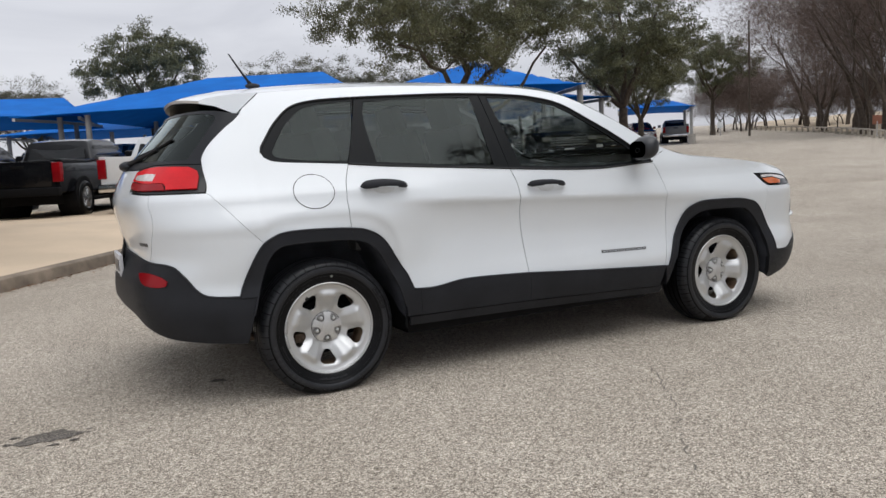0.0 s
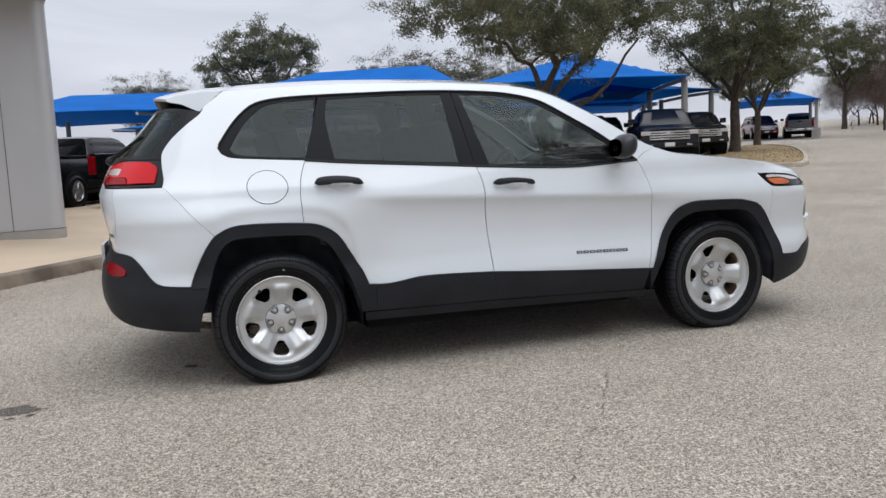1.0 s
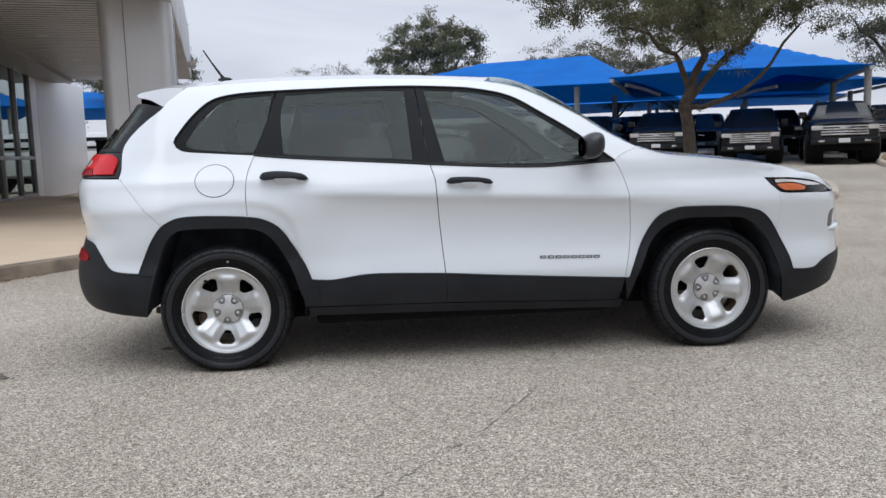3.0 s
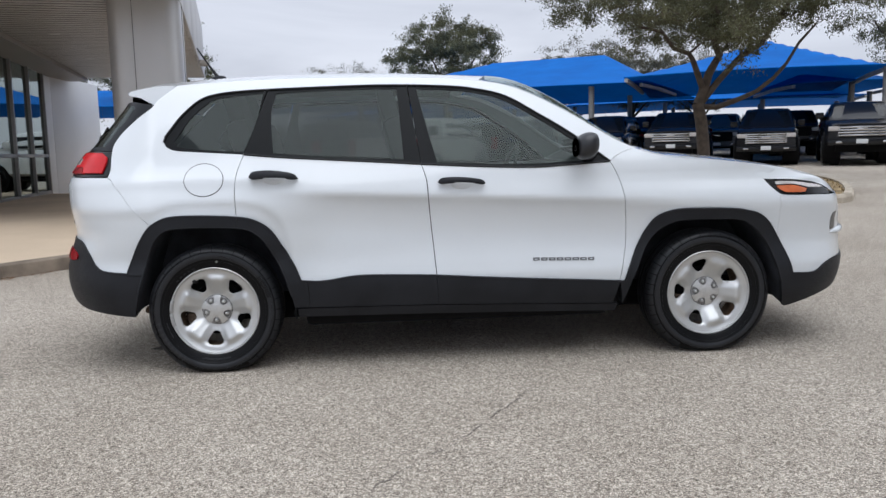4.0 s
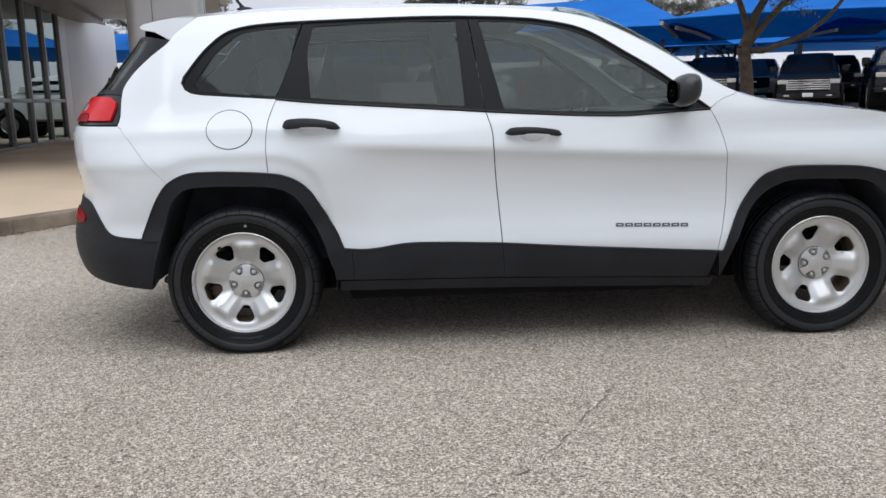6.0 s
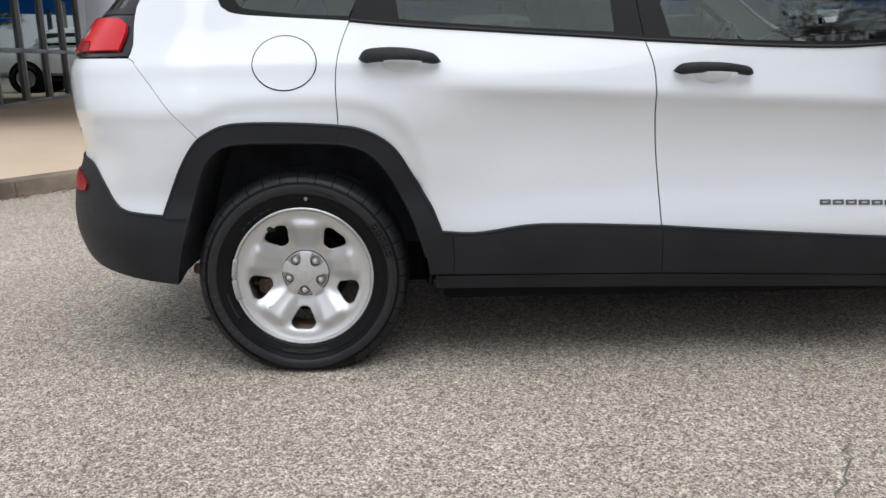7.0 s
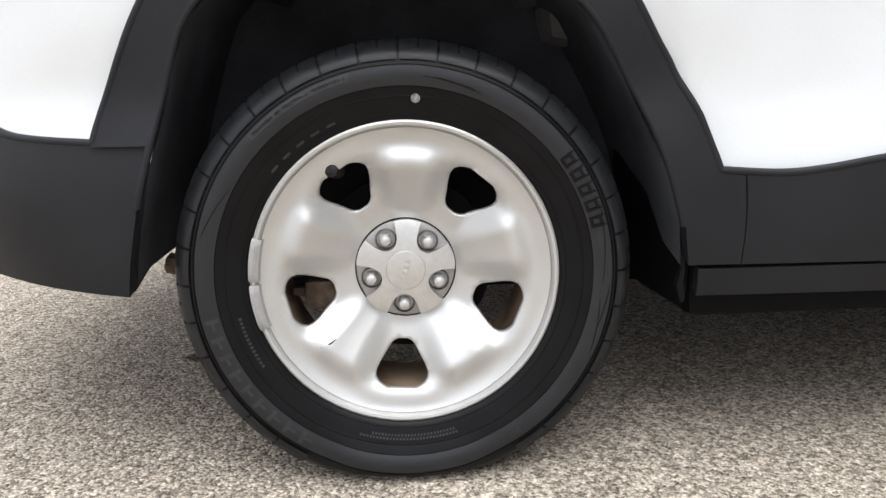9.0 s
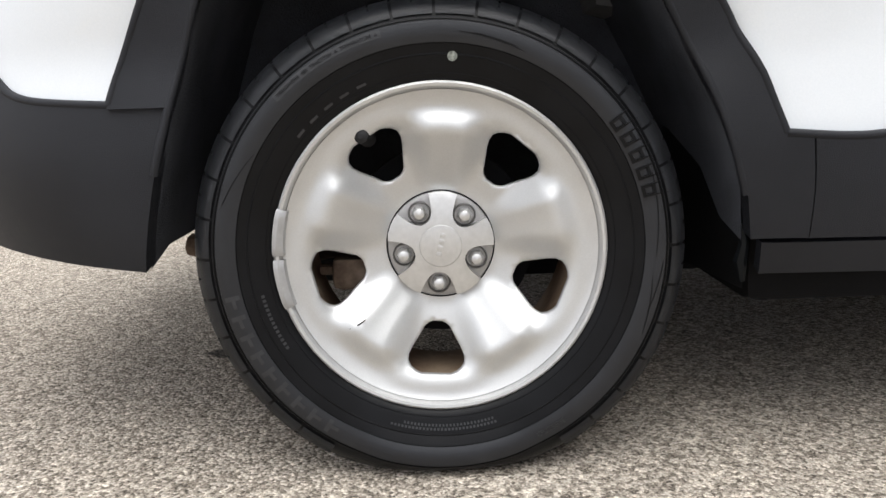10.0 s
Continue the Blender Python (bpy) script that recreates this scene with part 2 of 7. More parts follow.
def grid_mesh(bm, rows, closed=False):
    """Faces over rows of points."""
    vs = [[bm.verts.new(p) for p in r] for r in rows]
    for a, b in zip(vs, vs[1:]):
        n = len(a)
        for k in range(n if closed else n - 1):
            bm.faces.new((a[k], a[(k + 1) % n], b[(k + 1) % n], b[k]))
    return vs


def lathe(bm, profile, n=64, axis_y=True):
    """Turns a profile of (radius, y) round the y axis."""
    rows = [[(r * math.cos(2 * math.pi * k / n), y, r * math.sin(2 * math.pi * k / n)) for k in range(n)] for r, y in profile]
    return grid_mesh(bm, rows, closed=True)


def spline(points, step=0.02):
    """A dense smooth line through the points."""
    out = []
    n = len(points)
    P = [Vector(p) for p in points]
    for i in range(n - 1):
        p0, p1, p2, p3 = P[max(0, i - 1)], P[i], P[i + 1], P[min(n - 1, i + 2)]
        k = max(1, int((p2 - p1).length / step))
        for j in range(k):
            u = j / k
            out.append(0.5 * (2 * p1 + (p2 - p0) * u + (2 * p0 - 5 * p1 + 4 * p2 - p3) * u * u + (3 * p1 - p0 - 3 * p2 + p3) * u**3))
    out.append(P[-1])
    return out


def inside(p, loop):
    x, y = p
    hit = False
    for a, b in zip(loop, loop[1:] + loop[:1]):
        if (a[1] > y) != (b[1] > y) and x < (b[0] - a[0]) * (y - a[1]) / (b[1] - a[1]) + a[0]:
            hit = not hit
    return hit


def loop_of(*pieces, step=0.02, gap=0.0):
    """One closed outline from lines laid end to end, drawn in by gap."""
    pts = []
    for piece in pieces:
        for p in spline(piece, step):
            if not pts or (p - pts[-1]).length > 0.003:
                pts.append(p)
    if (pts[0] - pts[-1]).length < 0.003:
        pts.pop()
    area = sum(a.x * b.y - b.x * a.y for a, b in zip(pts, pts[1:] + pts[:1]))
    if area < 0:
        pts.reverse()
    if gap:
        n = len(pts)
        moved = []
        for i in range(n):
            d = (pts[(i + 1) % n] - pts[i - 1]).normalized()
            moved.append(pts[i] + Vector((-d.y, d.x)) * gap)
        pts = moved
    return pts


def fill(loop, holes=(), step=0.05):
    """Triangles over an outline in two dimensions: its points, the triangles, and the rims."""
    from_loops = [loop, *holes]
    pts, edges, rims = [], [], []
    for l in from_loops:
        k = len(pts)
        pts += [Vector((p[0], p[1])) for p in l]
        edges += [(k + i, k + (i + 1) % len(l)) for i in range(len(l))]
    lo = [min(p[i] for p in loop) for i in (0, 1)]
    hi = [max(p[i] for p in loop) for i in (0, 1)]
    edge_pts = np.array([(p.x, p.y) for p in pts])
    flat = [[(p[0], p[1]) for p in l] for l in from_loops]
    j = 0
    y = lo[1] + step * 0.4
    while y < hi[1]:
        x = lo[0] + (0.25 if j % 2 else 0.75) * step
        while x < hi[0]:
            if np.min((edge_pts[:, 0] - x) ** 2 + (edge_pts[:, 1] - y) ** 2) > (0.45 * step) ** 2 and inside((x, y), flat[0]) and not any(inside((x, y), h) for h in flat[1:]):
                pts.append(Vector((x, y)))
            x += step
        y += step * 0.8
        j += 1
    vs, es, fs, ov, oe, of = delaunay(pts, edges, [], 0, 1e-5)
    tris = []
    for f in fs:
        c = sum((vs[i] for i in f), Vector((0, 0))) / len(f)
        if inside(c, flat[0]) and not any(inside(c, h) for h in flat[1:]):
            tris.append(tuple(f))
    used = {}
    for f in tris:
        for a, b in zip(f, f[1:] + f[:1]):
            used[(a, b)] = True
    rims = [(a, b) for a, b in used if (b, a) not in used]
    return vs, tris, rims


def panel_data(name, surface, loop, holes=(), out=0.0, thick=0.012, step=0.05, flip=False):
    """A sheet laid on a surface, with its edges folded inwards."""
    vs, tris, rims = fill(loop, holes, step)
    front = [surface(v.x, v.y, out) for v in vs]
    co = [tuple(p) for p in front]
    faces = list(tris)
    if thick:
        back = {}
        for a, b in rims:
            for i in (a, b):
                if i not in back:
                    back[i] = len(co)
                    co.append(tuple(surface(vs[i].x, vs[i].y, out - thick)))
        faces += [(b, a, back[a], back[b]) for a, b in rims]
    if flip:
        co = [(x, -y, z) for x, y, z in co]
        faces = [f[::-1] for f in faces]
    mesh = bpy.data.meshes.new(name)
    mesh.from_pydata(co, [], faces)
    mesh.shade_smooth()
    mesh.set_sharp_from_angle(angle=radians(50))
    return mesh


def both_sides(name, loop, material, parents, holes=(), out=0.0, thick=0.012, step=0.05, label=""):
    """The same sheet on the right-hand and on the left-hand flank."""
    obs = []
    for flip, parent in zip((False, True), parents):
        obs.append(link(name, panel_data(name, side, loop, holes, out, thick, step, flip), material, parent, label))
    return obs
# ---- shape of the car's skin: x forward from the rear axle, half width over length and height ----
def curve(x, xs, ys):
    """A smooth curve through the given stations."""
    n = len(xs)
    if x <= xs[0]:
        return ys[0] + (x - xs[0]) * (ys[1] - ys[0]) / (xs[1] - xs[0])
    if x >= xs[-1]:
        return ys[-1] + (x - xs[-1]) * (ys[-1] - ys[-2]) / (xs[-1] - xs[-2])
    k = max(i for i in range(n - 1) if xs[i] <= x)
    def slope(i):
        if i == 0 or i == n - 1:
            j = 0 if i == 0 else n - 2
            return (ys[j + 1] - ys[j]) / (xs[j + 1] - xs[j])
        return (ys[i + 1] - ys[i - 1]) / (xs[i + 1] - xs[i - 1])
    h = xs[k + 1] - xs[k]
    u = (x - xs[k]) / h
    return ((2 * u**3 - 3 * u**2 + 1) * ys[k] + (u**3 - 2 * u**2 + u) * h * slope(k)
            + (-2 * u**3 + 3 * u**2) * ys[k + 1] + (u**3 - u**2) * h * slope(k + 1))


def smooth(a, b, x):
    u = min(1.0, max(0.0, (x - a) / (b - a)))
    return u * u * (3 - 2 * u)


SEC_Z = (0.18, 0.26, 0.34, 0.46, 0.52, 0.60, 0.70, 0.80, 0.872, 0.904, 0.918, 0.97, 1.04, 1.10, 1.20, 1.30, 1.40, 1.48, 1.56, 1.62)
SEC_Y = (0.840, 0.890, 0.918, 0.930, 0.920, 0.905, 0.899, 0.907, 0.919, 0.926, 0.925, 0.910, 0.884, 0.856, 0.808, 0.757, 0.702, 0.655, 0.595, 0.520)
REAR_Z = (0.18, 0.30, 0.45, 0.60, 0.72, 0.85, 0.95, 1.02, 1.12, 1.22, 1.40, 1.60)
REAR_X = (-0.80, -0.90, -0.965, -0.960, -0.905, -0.925, -0.945, -0.945, -0.875, -0.785, -0.615, -0.45)
NOSE_Z = (0.18, 0.30, 0.42, 0.55, 0.68, 0.80, 0.90, 1.00)
NOSE_X = (3.53, 3.64, 3.685, 3.690, 3.680, 3.665, 3.615, 3.51)
REAR_S, NOSE_S, REAR_N, NOSE_N = -0.30, 2.95, 2.35, 3.0


def half_width(x, z):
    # the crease runs down towards the front and fades out over the rear wheel
    fall = 0.0467 * (min(max(x, 0.3), 2.9) - 1.14) * smooth(0.52, 0.80, z) * (1 - smooth(0.95, 1.06, z))
    w = curve(z + fall, SEC_Z, SEC_Y)
    soft = 1 - smooth(0.25, 0.62, x)
    if soft:
        plain = curve(z, (0.18, 0.34, 0.46, 0.60, 0.75, 0.90, 1.04, 1.2), (0.840, 0.918, 0.930, 0.918, 0.916, 0.920, 0.884, 0.808))
        w += (plain - w) * soft * smooth(0.47, 0.55, z) * (1 - smooth(0.97, 1.03, z))
    # undercut below the crease of the doors, and inside the swell round the rear arch
    zc = 0.928 - 0.0467 * (x - 0.55)
    d = zc - z
    if d > 0:
        w -= 0.015 * (1 - math.exp(-d / 0.03)) * (1 - smooth(0.08, 0.36, d)) * smooth(0.42, 0.72, x) * (1 - smooth(2.20, 2.6, x))
    f = ((abs(x) / 0.435) ** 4 + (max(0.0, z - 0.30) / 0.615) ** 4) ** 0.25
    w -= 0.014 * smooth(1.0, 0.92, f) * smooth(0.50, 0.62, z)
    # haunches over the wheels
    hump = math.exp(-((x - 0.0) / 0.55) ** 2) * smooth(0.55, 0.72, z) * (1 - smooth(0.80, 0.98, z)) * 0.020
    hump += math.exp(-((x - 2.7) / 0.50) ** 2) * smooth(0.55, 0.70, z) * (1 - smooth(0.86, 1.00, z)) * 0.014
    taper = smooth(0.5, -0.9, x) * (0.02 + 0.10 * smooth(0.75, 1.15, z))
    taper += smooth(2.4, 3.8, x) * 0.05 * smooth(0.7, 1.0, z)
    return (w + hump) * (1 - taper)


def corner(u, a, b, n):
    """A quarter of a rounded corner, u from 0 (along the side) to 1 (at the middle)."""
    th = u * math.pi / 2
    c, s = max(0.0, math.cos(th)), max(0.0, math.sin(th))
    # even out the run of the parameter
    r = (c**n + s**n) ** (-1 / n)
    return a * r * s, b * r * c


def side(s, z, out=0.0):
    """The skin at the running length s and the height z (right-hand side: y below zero)."""
    if s < REAR_S:
        a = REAR_S - curve(z, REAR_Z, REAR_X)
        dx, y = corner(min(1.0, (REAR_S - s) / 1.25), a, half_width(REAR_S - 0.0, z), REAR_N)
        # the tailgate is flatter across than its corners
        dx -= a * 0.10 * smooth(0.78, 1.05, dx / a) * (1 - 0.7 * smooth(1.02, 1.20, z))
        x = REAR_S - dx
    elif s > NOSE_S:
        a = curve(z, NOSE_Z, NOSE_X) - NOSE_S
        dx, y = corner(min(1.0, (s - NOSE_S) / 1.25), a, half_width(NOSE_S, z), NOSE_N)
        x = NOSE_S + dx
    else:
        x, y = s, half_width(s, z)
    p = Vector((x, -y, z))
    if out:
        e = 0.004
        du = side(s + e, z) - side(s - e, z)
        dv = side(s, z + e) - side(s, z - e)
        n = du.cross(dv)
        p += n.normalized() * out
    return p


EDGE_X = (-0.75, -0.50, -0.20, 0.20, 0.67, 1.17, 1.45, 1.67, 1.94, 2.22, 2.42, 2.70, 2.95, 3.20, 3.45, 3.62)
EDGE_Z = (1.468, 1.500, 1.531, 1.553, 1.560, 1.550, 1.528, 1.478, 1.340, 1.165, 1.090, 1.055, 1.025, 0.985, 0.905, 0.84)
CROWN_X = (-0.75, 0.0, 1.0, 1.4, 1.9, 2.25, 2.5, 3.0, 3.65)
CROWN_Z = (0.050, 0.062, 0.062, 0.065, 0.12, 0.085, 0.045, 0.040, 0.02)


def top(x, q, out=0.0):
    """Roof, windscreen and bonnet: x forward, q from -1 (right edge) to 1."""
    ze = curve(x, EDGE_X, EDGE_Z)
    b = -side(x, ze).y if x < NOSE_S else half_width(x, ze)
    z = ze + curve(x, CROWN_X, CROWN_Z) * (1 - abs(q) ** 2.2)
    p = Vector((x, q * b, z))
    if out:
        e = 0.004
        n = (top(x + e, q) - top(x - e, q)).cross(top(x, min(1, q + e)) - top(x, max(-1, q - e)))
        p += n.normalized() * out
    return p


# ---- the white sport utility vehicle ----
car = thing("sport_utility_vehicle", "white five-door sport utility vehicle with black plastic lower cladding", "car")
two = (car, car)
G = 0.0022   # half of the gap between sheets

BUMPER_TOP = [(-1.55, 0.742), (-1.33, 0.735), (-1.03, 0.709), (-0.88, 0.697), (-0.81, 0.671), (-0.74, 0.625), (-0.683, 0.573), (-0.62, 0.546), (-0.46, 0.535)]
ARCH_R = [(-0.46, 0.535), (-0.44, 0.586), (-0.393, 0.684), (-0.339, 0.754), (-0.29, 0.792), (-0.222, 0.822), (-0.131, 0.830), (0.023, 0.827), (0.141, 0.819)]
ARCH_R2 = [(0.141, 0.819), (0.21, 0.808), (0.272, 0.78), (0.323, 0.733), (0.37, 0.657), (0.42, 0.575), (0.462, 0.472)]
SILL = [(0.462, 0.472), (0.55, 0.466), (0.619, 0.47), (0.757, 0.487), (0.928, 0.486), (1.186, 0.476)]
SILL2 = [(1.186, 0.476), (1.63, 0.445), (2.187, 0.411)]
ARCH_F = [(2.187, 0.411), (2.215, 0.412), (2.243, 0.487), (2.294, 0.605), (2.347, 0.697), (2.396, 0.754), (2.464, 0.784), (2.551, 0.795), (2.795, 0.789), (2.902, 0.774), (2.977, 0.751), (3.036, 0.70), (3.088, 0.62)]
ARCH_F2 = [(3.088, 0.62), (3.14, 0.515), (3.175, 0.424)]
NOSE_LOW = [(3.175, 0.424), (3.32, 0.421), (3.40, 0.465), (3.52, 0.49), (3.80, 0.50), (4.20, 0.50)]
IN_R = [(-0.449, 0.305), (-0.396, 0.442), (-0.365, 0.531), (-0.328, 0.635), (-0.295, 0.700), (-0.251, 0.748), (-0.201, 0.768), (-0.084, 0.773), (0.094, 0.769), (0.169, 0.761), (0.232, 0.736), (0.283, 0.687), (0.329, 0.607), (0.379, 0.501), (0.413, 0.393), (0.421, 0.323)]
IN_F = [(2.205, 0.285), (2.269, 0.452), (2.329, 0.586), (2.391, 0.671), (2.466, 0.719), (2.553, 0.739), (2.762, 0.737), (2.868, 0.728), (2.946, 0.683), (3.02, 0.603), (3.06, 0.518), (3.115, 0.376), (3.16, 0.25)]
SEAM_REAR = [(0.141, 0.819), (0.137, 0.90), (0.136, 0.973), (0.149, 1.061), (0.181, 1.146)]
SEAM_MID = [(1.186, 0.476), (1.176, 0.606), (1.164, 0.745), (1.151, 0.903), (1.145, 0.99), (1.121, 1.07)]
SEAM_FRONT = [(2.147, 1.062), (2.186, 0.985), (2.208, 0.90), (2.228, 0.758), (2.229, 0.632), (2.212, 0.528), (2.187, 0.411)]
BELT_Q = [(0.181, 1.146), (-0.082, 1.165), (-0.165, 1.172), (-0.210, 1.181), (-0.238, 1.198), (-0.249, 1.222)]
BELT_R = [(0.181, 1.146), (0.37, 1.127), (0.668, 1.105), (0.968, 1.084), (1.121, 1.072)]
BELT_F = [(1.121, 1.072), (1.482, 1.050), (1.726, 1.042), (1.881, 1.047), (2.147, 1.062)]
DLO_UP = [(-0.249, 1.222), (-0.242, 1.250), (-0.211, 1.294), (-0.155, 1.367), (-0.068, 1.444), (0.022, 1.474), (0.145, 1.488), (0.33, 1.496), (0.545, 1.502), (0.825, 1.508), (1.053, 1.506), (1.263, 1.497), (1.42, 1.481), (1.603, 1.435), (1.776, 1.332), (1.944, 1.222), (2.147, 1.062)]
D_PILLAR = [(-0.20, 1.531), (-0.338, 1.427), (-0.52, 1.355), (-0.632, 1.284), (-0.668, 1.222), (-0.655, 1.180), (-0.60, 1.083), (-0.60, 1.040)]
SEAM_Q = [(-0.60, 1.040), (-0.575, 1.030), (-0.501, 0.961), (-0.414, 0.873), (-0.305, 0.782)]
SEAM_GATE = [(-1.028, 0.709), (-0.985, 0.795), (-0.943, 0.874), (-0.925, 0.931), (-0.932, 0.996), (-0.93, 1.042)]


def edge_line(a, b, n=40, drop=0.0):
    return [(a + (b - a) * i / n, curve(a + (b - a) * i / n, EDGE_X, EDGE_Z) - drop) for i in range(n + 1)]


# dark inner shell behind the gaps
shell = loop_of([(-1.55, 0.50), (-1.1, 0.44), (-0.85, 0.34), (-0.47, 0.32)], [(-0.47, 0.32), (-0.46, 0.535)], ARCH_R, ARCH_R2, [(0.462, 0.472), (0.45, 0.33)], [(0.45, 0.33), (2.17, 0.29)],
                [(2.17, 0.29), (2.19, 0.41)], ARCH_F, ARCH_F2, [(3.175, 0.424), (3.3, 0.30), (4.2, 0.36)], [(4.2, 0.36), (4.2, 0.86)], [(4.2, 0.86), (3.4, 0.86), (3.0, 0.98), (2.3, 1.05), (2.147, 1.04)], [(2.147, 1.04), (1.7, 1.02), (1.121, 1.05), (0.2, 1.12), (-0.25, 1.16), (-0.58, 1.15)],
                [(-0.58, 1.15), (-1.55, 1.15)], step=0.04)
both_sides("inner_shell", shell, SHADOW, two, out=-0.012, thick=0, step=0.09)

# white sheets
quarter = both_sides("quarter_panel", loop_of(D_PILLAR, SEAM_Q, [(-0.305, 0.782), (-0.29, 0.792), (-0.222, 0.822), (-0.131, 0.830), (0.023, 0.827), (0.141, 0.819)], SEAM_REAR, BELT_Q, DLO_UP,
                     [(2.147, 1.062), (2.20, 1.10), (2.275, 1.128)], edge_line(2.275, -0.20), gap=0.0010), PAINT, two, step=0.024, label="white painted quarter panel and roof side")
rear_doors = both_sides("rear_door", loop_of(SEAM_REAR, BELT_R, SEAM_MID[::-1], SILL[::-1], ARCH_R2[::-1], gap=G), PAINT, two, step=0.02)
front_doors = both_sides("front_door", loop_of(SEAM_MID, BELT_F, SEAM_FRONT, SILL2[::-1], gap=G), PAINT, two, step=0.02)
both_sides("front_wing", loop_of(SEAM_FRONT, ARCH_F, [(3.088, 0.62), (3.10, 0.74), (3.105, 0.862)], [(3.105, 0.862), (3.06, 0.900), (3.026, 0.943)], [(3.026, 0.943), (3.10, 0.975), (3.13, 0.992)],
           edge_line(3.13, 2.275), [(2.275, 1.128), (2.20, 1.10), (2.147, 1.062)], gap=0.0009), PAINT, two, step=0.04)
both_sides("rear_bumper_cover", loop_of(SEAM_Q, [(-0.305, 0.782), (-0.339, 0.754), (-0.393, 0.684), (-0.44, 0.586), (-0.46, 0.535)], BUMPER_TOP[::-1][:7], SEAM_GATE, [(-0.93, 1.042), (-0.60, 1.040)], gap=0.0009), PAINT, two, step=0.022)
both_sides("front_bumper_cover", loop_of([(3.105, 0.862), (3.10, 0.74), (3.088, 0.62)], ARCH_F2, NOSE_LOW, [(4.20, 0.50), (4.20, 0.845)], [(4.20, 0.845), (3.47, 0.845), (3.40, 0.848), (3.155, 0.853), (3.105, 0.862)], gap=0.0003),
           PAINT, two, step=0.04)
gate = both_sides("tailgate", loop_of(SEAM_GATE, [(-0.93, 1.042), (-1.04, 1.046), (-1.17, 1.056)], [(-1.17, 1.056), (-1.18, 1.165)], [(-1.18, 1.165), (-1.55, 1.165)], [(-1.55, 1.165), (-1.55, 0.742)], BUMPER_TOP[:3], gap=G), PAINT, two, step=0.035)
# lettering of the gate: plain marks
for i in range(5):
    both = loop_of([(-1.125 + i * 0.022, 0.790), (-1.108 + i * 0.022, 0.790), (-1.108 + i * 0.022, 0.806), (-1.125 + i * 0.022, 0.806), (-1.125 + i * 0.022, 0.790)], step=0.01)
    link("badge_mark", panel_data("badge_mark", side, both, out=0.003, thick=0.003, step=0.01), BADGE, gate[0])

# black cladding
both_sides("rear_bumper", loop_of(BUMPER_TOP, [(-0.46, 0.535), (-0.372, 0.535)], [(-0.372, 0.535), (-0.396, 0.442), (-0.449, 0.305)], [(-0.449, 0.305), (-0.68, 0.322), (-0.90, 0.345), (-1.04, 0.40), (-1.16, 0.45), (-1.55, 0.48)], [(-1.55, 0.48), (-1.55, 0.742)], gap=0.001),
           PLASTIC, two, out=0.006, thick=0.03, step=0.04, label="black textured plastic bumper")
both_sides("wheel_arch_trim", loop_of(ARCH_R, SEAM_REAR[:1] + [(0.143, 0.768)], [(0.143, 0.768), (0.094, 0.769), (-0.084, 0.773), (-0.201, 0.768), (-0.251, 0.748), (-0.295, 0.700), (-0.328, 0.635), (-0.365, 0.535)], [(-0.365, 0.529), (-0.462, 0.529)], gap=0.0),
           PLASTIC, two, out=0.013, thick=0.03, step=0.03, label="black plastic wheel arch trim")
both_sides("wheel_arch_trim", loop_of(ARCH_R2, [(0.462, 0.472), (0.498, 0.468)], [(0.498, 0.468), (0.504, 0.400), (0.504, 0.331)], [(0.504, 0.331), (0.423, 0.332)], IN_R[8:-1][::-1], [(0.094, 0.769), (0.143, 0.768)], [(0.143, 0.768), (0.141, 0.819)], gap=0.001), PLASTIC, two, out=0.013, thick=0.03, step=0.03, label="black plastic wheel arch trim")
both_sides("wheel_arch_trim", loop_of(ARCH_F, ARCH_F2, [(3.175, 0.424), (3.125, 0.376)], [(3.115, 0.376)] + IN_F[:-2][::-1], [(2.205, 0.285), (2.187, 0.411)], gap=0.001), PLASTIC, two, out=0.013, thick=0.03, step=0.03, label="black plastic wheel arch trim")
both_sides("door_cladding", loop_of([(0.499, 0.468)] + SILL[1:], [(1.186, 0.476), (1.193, 0.322)], [(1.193, 0.322), (0.504, 0.331)], [(0.504, 0.331), (0.504, 0.400), (0.499, 0.468)], gap=0.0006), PLASTIC, rear_doors, out=0.013, thick=0.02, step=0.03, label="black plastic lower door cladding")
both_sides("door_cladding", loop_of(SILL2, [(2.187, 0.411), (2.150, 0.292)], [(2.150, 0.292), (1.193, 0.322)], [(1.193, 0.322), (1.186, 0.476)], gap=0.0012), PLASTIC, front_doors, out=0.013, thick=0.02, step=0.03, label="black plastic lower door cladding")
both_sides("sill", loop_of([(0.440, 0.326), (1.193, 0.317), (2.18, 0.287)], [(2.18, 0.287), (2.17, 0.245)], [(2.17, 0.245), (1.2, 0.268), (0.444, 0.279)], [(0.444, 0.279), (0.440, 0.326)], gap=0.001), PLASTIC, two, out=0.010, thick=0.02, step=0.04, label="black plastic sill below the doors")
both_sides("front_lower_bumper", loop_of(NOSE_LOW, [(4.20, 0.50), (4.20, 0.345)], [(4.20, 0.345), (3.75, 0.335), (3.50, 0.305), (3.32, 0.258), (3.20, 0.228), (3.16, 0.25)], [(3.16, 0.25), (3.115, 0.376), (3.175, 0.424)], gap=0.001), PLASTIC, two, out=0.008, thick=0.03, step=0.04, label="black plastic lower front bumper")

